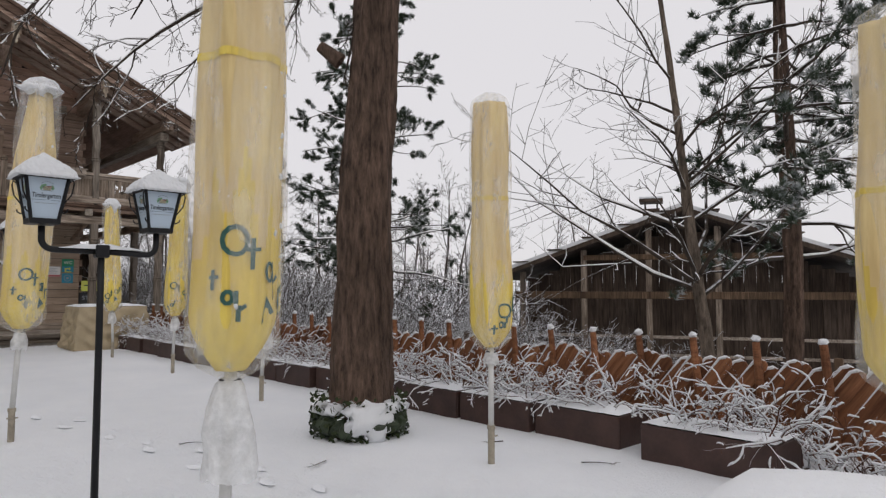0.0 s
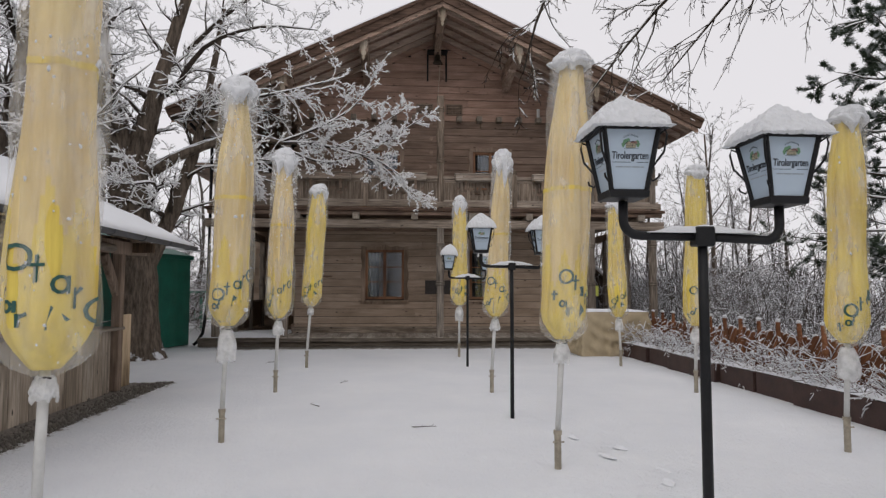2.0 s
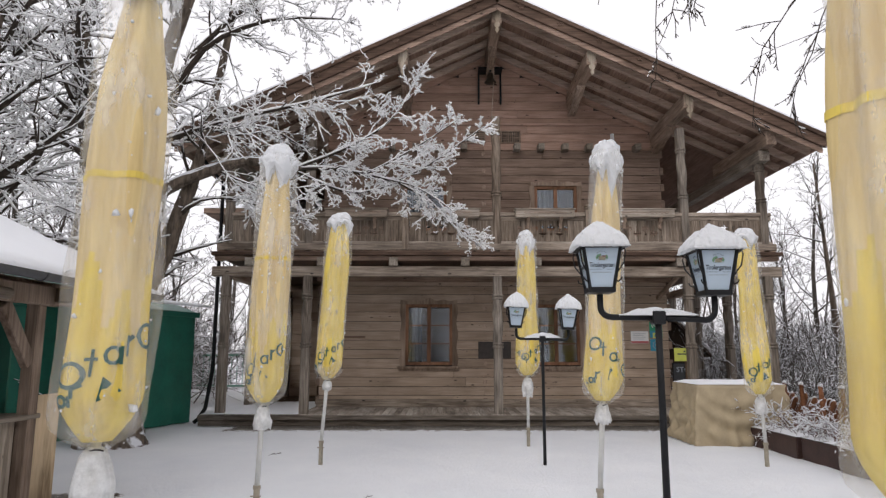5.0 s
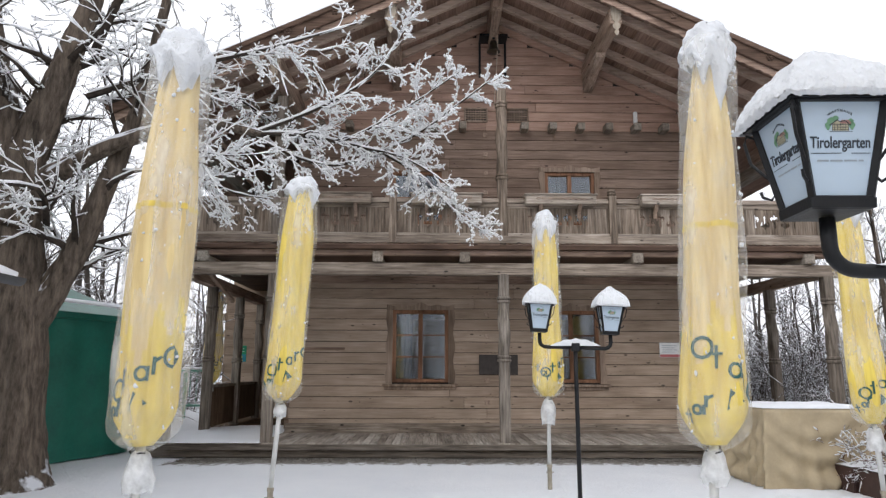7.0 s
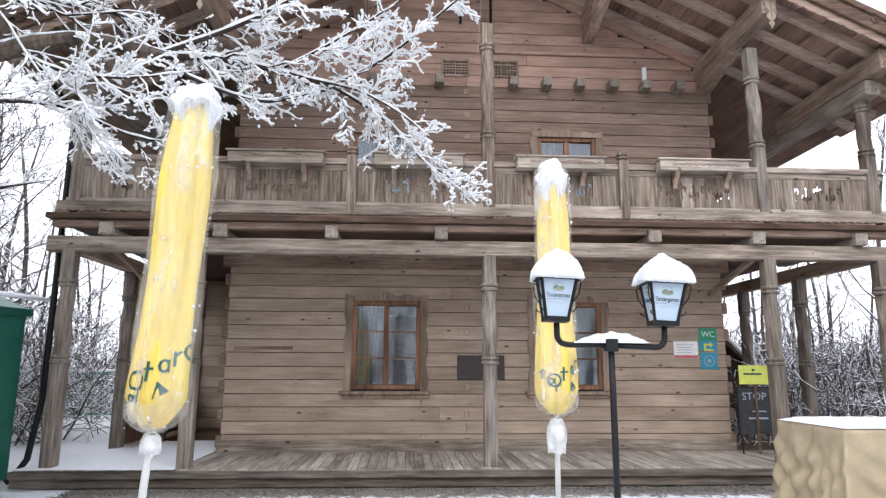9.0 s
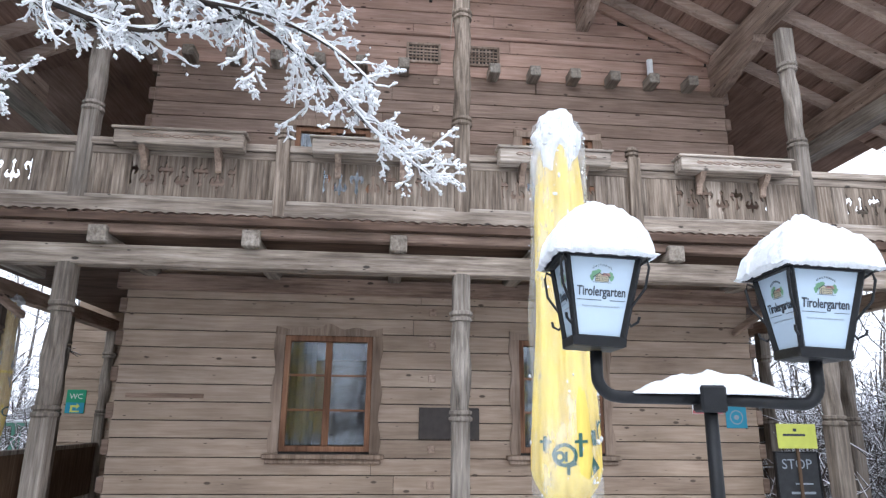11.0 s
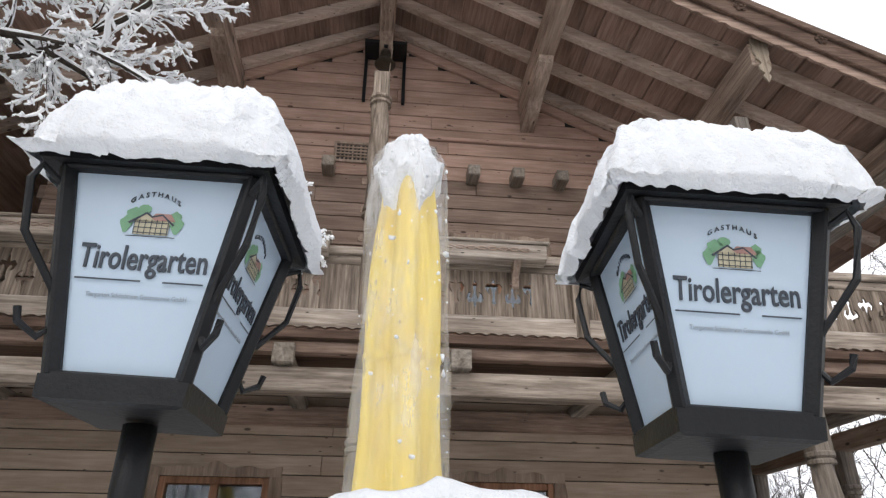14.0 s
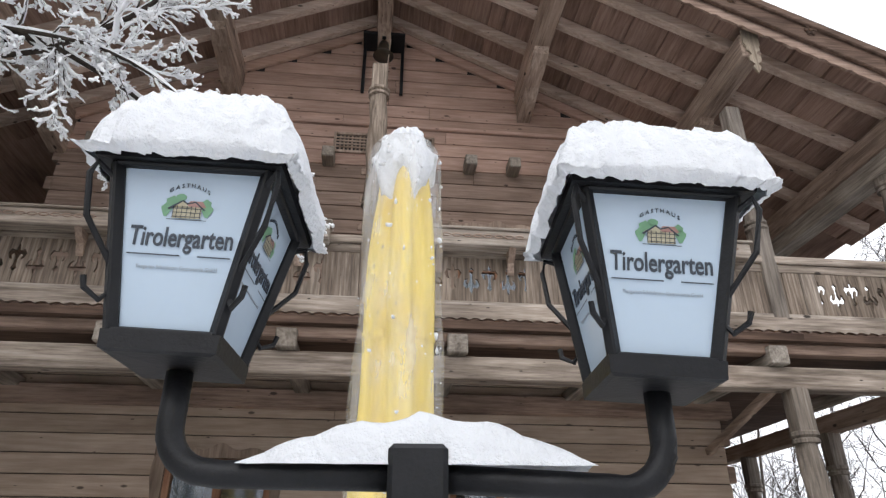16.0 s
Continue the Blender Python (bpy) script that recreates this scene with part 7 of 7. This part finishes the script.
def terrace_tree():
    """The thick trunk that stands among the planters, with a snowy collar of ivy."""
    rng = np.random.default_rng(33)
    t = thing("tree", (-5.72, 4.2, 0), "thick red-brown trunk on the terrace with ivy at its foot", "tree")
    trunk = curve([(0, 0, -0.1), (0.01, 0.02, 0.6), (-0.02, 0.08, 2.5), (0.0, 0.22, 5.0), (0.05, 0.3, 9.0), (0.0, 0.35, 13.0)], 0.36, 0.16, 22)
    trunk[1][:3] = (0.42, 0.35, 0.325)
    lines = []
    limbs = [
        curve([(0, 0.2, 5.6), (-1.0, -0.5, 6.2), (-2.4, -1.0, 6.0), (-3.8, -1.2, 5.3)], 0.07, 0.01, 12),
        curve([(0, 0.2, 6.2), (0.6, -1.2, 6.9), (0.9, -2.4, 6.6), (0.6, -3.4, 5.6)], 0.07, 0.01, 12),
        curve([(0, 0.2, 5.2), (0.9, 1.0, 5.9), (1.9, 1.5, 5.8), (2.8, 1.7, 4.9)], 0.06, 0.01, 12),
        curve([(0, 0.2, 6.0), (-1.6, 0.9, 6.9), (-3.2, 1.3, 6.5), (-4.6, 1.4, 5.5)], 0.07, 0.01, 12),
        curve([(0, 0.2, 5.0), (-1.5, -0.4, 5.3), (-3.0, -1.2, 4.8), (-4.2, -1.8, 4.0)], 0.05, 0.008, 12),
        curve([(0, 0.2, 5.3), (-1.8, -1.4, 5.6), (-3.2, -2.4, 5.1), (-4.4, -2.6, 4.3)], 0.05, 0.008, 12),
        curve([(0, 0.2, 5.5), (-2.0, 0.4, 5.9), (-4.0, 0.3, 5.6), (-5.8, -0.2, 4.7)], 0.06, 0.008, 12),
        curve([(0, 0.2, 4.8), (-0.7, 0.5, 5.0), (-1.3, 0.8, 4.8), (-1.8, 1.0, 4.4)], 0.045, 0.008, 10),
        curve([(0, 0.2, 5.0), (-0.6, -0.5, 5.3), (-1.3, -0.7, 5.2), (-2.0, -0.7, 4.6)], 0.04, 0.008, 10),
    ]
    for b in limbs:
        lines.append(b)
        sprout(rng, b, lines, 0, (17, 6, 4), 0.7, 0.3, -0.07, 0.22, 0.5, 0.2, 0.0045, (5, 3, 2))
    finish_tree(t, rng, [trunk], lines, 0.25, 0.006, 4, M_PINEBARK)
    # stub of a sawn limb, and the collar at the foot
    v, q = branch_arrays([limb(rng, (-0.12, -0.2, 4.0), (-0.6, -0.7, 0.5), 0.28, 0.09, 0.06, 3, 0.05, 0.0)], 10)
    link_mesh("limb_stub", mesh_from_arrays("limb_stub", v, q), M_PINEBARK, t)
    bm = bmesh.new()
    for k in range(26):
        a = 2 * math.pi * k / 26
        r = 0.4 + 0.04 * rng.random()
        blob(bm, (r * math.cos(a), r * math.sin(a), 0.1 + 0.09 * rng.random()), (0.09, 0.09, 0.1), k, 0.4, 3.0, level=2)
    part("ivy", bm, M_LEAVES, t, "dark ivy round the foot of the trunk")
    leaves = []
    for k in range(900):
        a = 2 * math.pi * rng.random()
        r = 0.4 + 0.12 * rng.random()
        c = np.array([r * math.cos(a), r * math.sin(a), 0.02 + 0.42 * rng.random() ** 1.5])
        d, e = rng.normal(0, 1, 3), rng.normal(0, 1, 3)
        d, e = unit(d) * 0.03, unit(e) * 0.026
        leaves.append(np.array([c - d, c + e, c + d, c - e]))
    v = np.concatenate(leaves)
    link_mesh("ivy_leaves", mesh_from_arrays("ivy_leaves", v, np.arange(len(v)).reshape(-1, 4)), M_IVY, t)
    bm = bmesh.new()
    blob(bm, (0.36, -0.12, 0.2), (0.16, 0.26, 0.19), 3, 0.25)
    for k in range(7):
        a = -1.9 + 0.55 * k
        blob(bm, (0.4 * math.cos(a), 0.4 * math.sin(a), 0.3), (0.1, 0.11, 0.07), k + 5, 0.3, level=2)
    part("snow", bm, M_CLUMP, t, "snow caught at the foot of the trunk", smooth=True)


M_IVY = snowed("ivy_leaf", (0.02, 0.03, 0.014), (0.06, 0.075, 0.035), 10, threshold=0.7, relief=0.002)
terrace_tree()
pine(-17.6, 13.3, -0.9, 14.5, 0.22, 41, 2.6, "tall dark pine with snow-dusted needles", 28, 3.3, 7)
pine(-4.0, 12.0, -0.9, 11.0, 0.13, 42, 4.0, "pine with dark snow-dusted needle layers", 15, 2.6, 4)
pine(-4.6, 13.4, -0.9, 10.0, 0.11, 43, 3.0, "slim pine with low snowy boughs", 12, 2.4, 2)
bare_tree(-4.6, 10.6, -0.9, 9.5, 0.13, 51, "slender leaning bare tree with fine dark branches", (22, 9, 4), (-1.3, 0.2), 0.25, 0.4)
bare_tree(-14.0, -9.5, -0.2, 12, 0.34, 52, "bare tree with snow on its branches behind the hut", (24, 12, 5), (0.8, 1.0), 0.8)
bare_tree(-20.5, -12.8, -0.2, 12, 0.3, 53, "bare tree with snow on its branches behind the tent", (17, 9, 5), (0.2, 1.2), 0.8)
bare_tree(-10.0, -8.9, -0.2, 11, 0.28, 54, "bare tree with snow on its branches by the hut", (24, 12, 5), (0.3, 1.4), 0.85)
bare_tree(-16.2, -9.0, -0.2, 11, 0.3, 56, "bare tree with snow on its branches behind the old tree", (26, 12, 5), (-0.4, 1.6), 0.9)
bare_tree(-24.5, 11.5, -0.9, 8, 0.14, 55, "bare young tree with snow beside the house", (12, 8, 4), (0.3, -0.6), 0.5)


# ---- woods around, too many to count ----
def woods():
    rng = np.random.default_rng(77)
    kinds, bushes, far = [], [], []
    for k in range(5):
        h = 7.0 + rng.random() * 3
        trunk = curve([(0, 0, -0.3), (rng.normal(0, 0.3), rng.normal(0, 0.3), h * 0.5), (rng.normal(0, 0.7), rng.normal(0, 0.7), h)], 0.11 + 0.05 * rng.random(), 0.02, 8)
        lines = [trunk]
        sprout(rng, trunk, lines, 0, (18, 7, 3), 0.95, 0.34, 0.02, 0.18, 0.5, 0.12, 0.011, (4, 2, 1))
        kinds.append(branch_arrays(lines, 3))
    for k in range(4):
        lines = []
        for _ in range(15):
            s = limb(rng, (rng.normal(0, 0.5), rng.normal(0, 0.5), -0.1), (rng.normal(0, 0.7), rng.normal(0, 0.7), 1.0), 2.0 + 1.4 * rng.random(), 0.022, 0.008, 4, 0.16, -0.05)
            lines.append(s)
            sprout(rng, s, lines, 0, (9, 3), 0.95, 0.48, -0.03, 0.22, 0.6, 0.12, 0.0105, (2, 1, 1))
        bushes.append(branch_arrays(lines, 3))
    for k in range(4):
        h = 8.0 + rng.random() * 4
        trunk = curve([(0, 0, -0.3), (0.1, 0.2, h * 0.5), (0.0, 0.0, h)], 0.2, 0.04, 4)
        lines = [trunk]
        sprout(rng, trunk, lines, 0, (15, 3), 0.8, 0.32, 0.06, 0.15, 0.6, 0.15, 0.05, (1, 1, 1))
        far.append(branch_arrays(lines, 3))

    def scatter(name, label, sets, spots):
        vs, qs, base = [], [], 0
        for x, y, z, s in spots:
            v, q = sets[rng.integers(len(sets))]
            a = rng.random() * 2 * math.pi
            c, d = math.cos(a), math.sin(a)
            w = np.empty_like(v)
            w[:, 0] = (v[:, 0] * c - v[:, 1] * d) * s + x
            w[:, 1] = (v[:, 0] * d + v[:, 1] * c) * s + y
            w[:, 2] = v[:, 2] * s + z
            vs.append(w)
            qs.append(q + base)
            base += len(v)
        ob = link_mesh(name, mesh_from_arrays(name, np.concatenate(vs), np.concatenate(qs)), M_WOODS)
        tagged(ob, label, "woods", kind="stuff")

    def region(n, x0, x1, y0, y1, s0, s1, z):
        return [(rng.uniform(x0, x1), rng.uniform(y0, y1), z, rng.uniform(s0, s1)) for _ in range(n)]
    trees = region(26, -46, -24, 11, 26, 0.6, 1.0, -0.9) + region(13, -24, -15, 14, 26, 0.5, 0.75, -0.9) + region(17, -48, -26, -26, -9, 0.9, 1.4, -0.2) + region(34, -24, 2, -24, -10.5, 0.9, 1.4, -0.2) + region(26, -36, -18, -20, -10.5, 0.9, 1.3, -0.2) + region(12, -40, -26, 9, 18, 0.6, 0.9, -0.9)
    trees += region(32, 8, 20, -18, 18, 0.9, 1.4, 0) + region(7, -2.5, 3, 15, 24, 0.8, 1.1, -0.9)
    scatter("woods", "bare winter woods powdered with snow", kinds, trees)
    shrubs = region(70, -30, -16, 8.4, 13.5, 0.6, 1.2, -0.9) + region(38, -16.5, -6, 8.0, 12, 0.4, 0.68, -0.9) + region(46, -38, -24, 8.5, 16, 0.9, 1.5, -0.9) + region(14, -7, 1, 8.8, 11, 0.35, 0.55, -0.9)
    shrubs += region(16, -38, -25.5, -13, -8.5, 0.9, 1.5, -0.2) + region(26, -30, -14, -16, -11, 1.0, 1.7, -0.2) + region(7, -15, -4, -14, -10, 0.9, 1.4, -0.2) + region(9, -16, -12, 12, 24, 0.7, 1.1, -0.9)
    scatter("undergrowth", "tangled bushes powdered with snow", bushes, shrubs)
    ring = []
    for k in range(420):
        a = rng.random() * 2 * math.pi
        r = rng.uniform(46, 85)
        ring.append((-8 + r * math.cos(a), r * math.sin(a), -1.2, rng.uniform(0.45, 0.8)))
    scatter("far_woods", "distant grey line of leafless trees", far, ring)


woods()


def loose_stones():
    """Gravel in front of the hut and along the deck."""
    rng = np.random.default_rng(5)
    base = np.array([(1, 0, 0), (-1, 0, 0), (0, 1, 0), (0, -1, 0), (0, 0, 1), (0, 0, -1)], float)
    tri = np.array([(0, 2, 4), (2, 1, 4), (1, 3, 4), (3, 0, 4), (2, 0, 5), (1, 2, 5), (3, 1, 5), (0, 3, 5)])
    vs, qs, n = [], [], 0
    for k in range(4200):
        if k % 2:
            x, y = rng.uniform(-13.6, -5.5), -3.75 - abs(rng.normal(0, 0.22))
        else:
            x, y = -20.25 + rng.normal(0, 0.14), rng.uniform(-4.5, 5.2)
        s = rng.uniform(0.007, 0.02)
        v = base * s * rng.uniform(0.6, 1.4, (6, 3)) + np.array([x, y, -0.005 + s * 0.3])
        vs.append(v)
        qs.append(tri + n)
        n += 6
    ob = link_mesh("gravel", mesh_from_arrays("gravel", np.concatenate(vs), np.concatenate(qs)), M_STONE)
    tagged(ob, "scattered brown-grey gravel", "gravel", kind="stuff")


loose_stones()


def small_litter():
    """Fallen twigs and dark prints in the snow."""
    rng = np.random.default_rng(8)
    for x, y in ((-11.0, -1.0), (-9.6, 0.2), (-13.2, -0.9), (-6.5, 2.6), (-5.0, 3.3), (-4.4, 5.0), (-3.4, 4.9), (-16.6, -2.6)):
        t = thing("fallen_twig", (x, y, 0.01), "small dark fallen twig lying in the snow", "twig", "fallen twigs")
        lines = [limb(rng, (0, 0, 0), (rng.normal(), rng.normal(), 0), 0.3, 0.008, 0.004, 4, 0.25, 0.0)]
        lines[0][0][:, 2] = 0.004
        sprout(rng, lines[0], lines, 0, (3,), 0.6, 0.4, 0.0, 0.2, 0.6, 0.2, 0.003)
        for p, _ in lines:
            p[:, 2] = 0.004 + 0.3 * np.abs(p[:, 2] - 0.004)
        v, q = branch_arrays(lines, 4)
        link_mesh("twig", mesh_from_arrays("twig", v, q), M_TWIG, t)
    for k in range(16):
        x = -9.0 + 0.42 * k
        y = 2.5 + 0.16 * (x + 6) + (0.12 if k % 2 else -0.12) + 0.05 * math.sin(k * 2.1)
        t = thing("footprint", (x, y, 0.0), "dark footprint trodden into the snow", "footprint", "track of footprints", turn=20 * math.sin(k))
        bm = bmesh.new()
        pts = disc(0, 0, 0.1, 0.04, 12, 0.12)
        outer = [bm.verts.new((a * 1.25, b * 1.3, ground_height(x, y) + 0.014)) for a, b in pts]
        inner = [bm.verts.new((a, b, ground_height(x, y) + 0.004)) for a, b in pts]
        for i in range(12):
            bm.faces.new((outer[i], outer[(i + 1) % 12], inner[(i + 1) % 12], inner[i]))
        bm.faces.new(inner)
        part("print", bm, M_SNOW, t)
    h = thing("snow_heap", (-0.75, 3.1, 0), "rounded heap of cleared snow beside the planters", "snow heap")
    part("heap", blob(bmesh.new(), (0, 0, 0), (0.95, 0.75, 0.72), 4, 0.12, 1.5, flat=-0.05), M_SNOW, h, smooth=True)


small_litter()
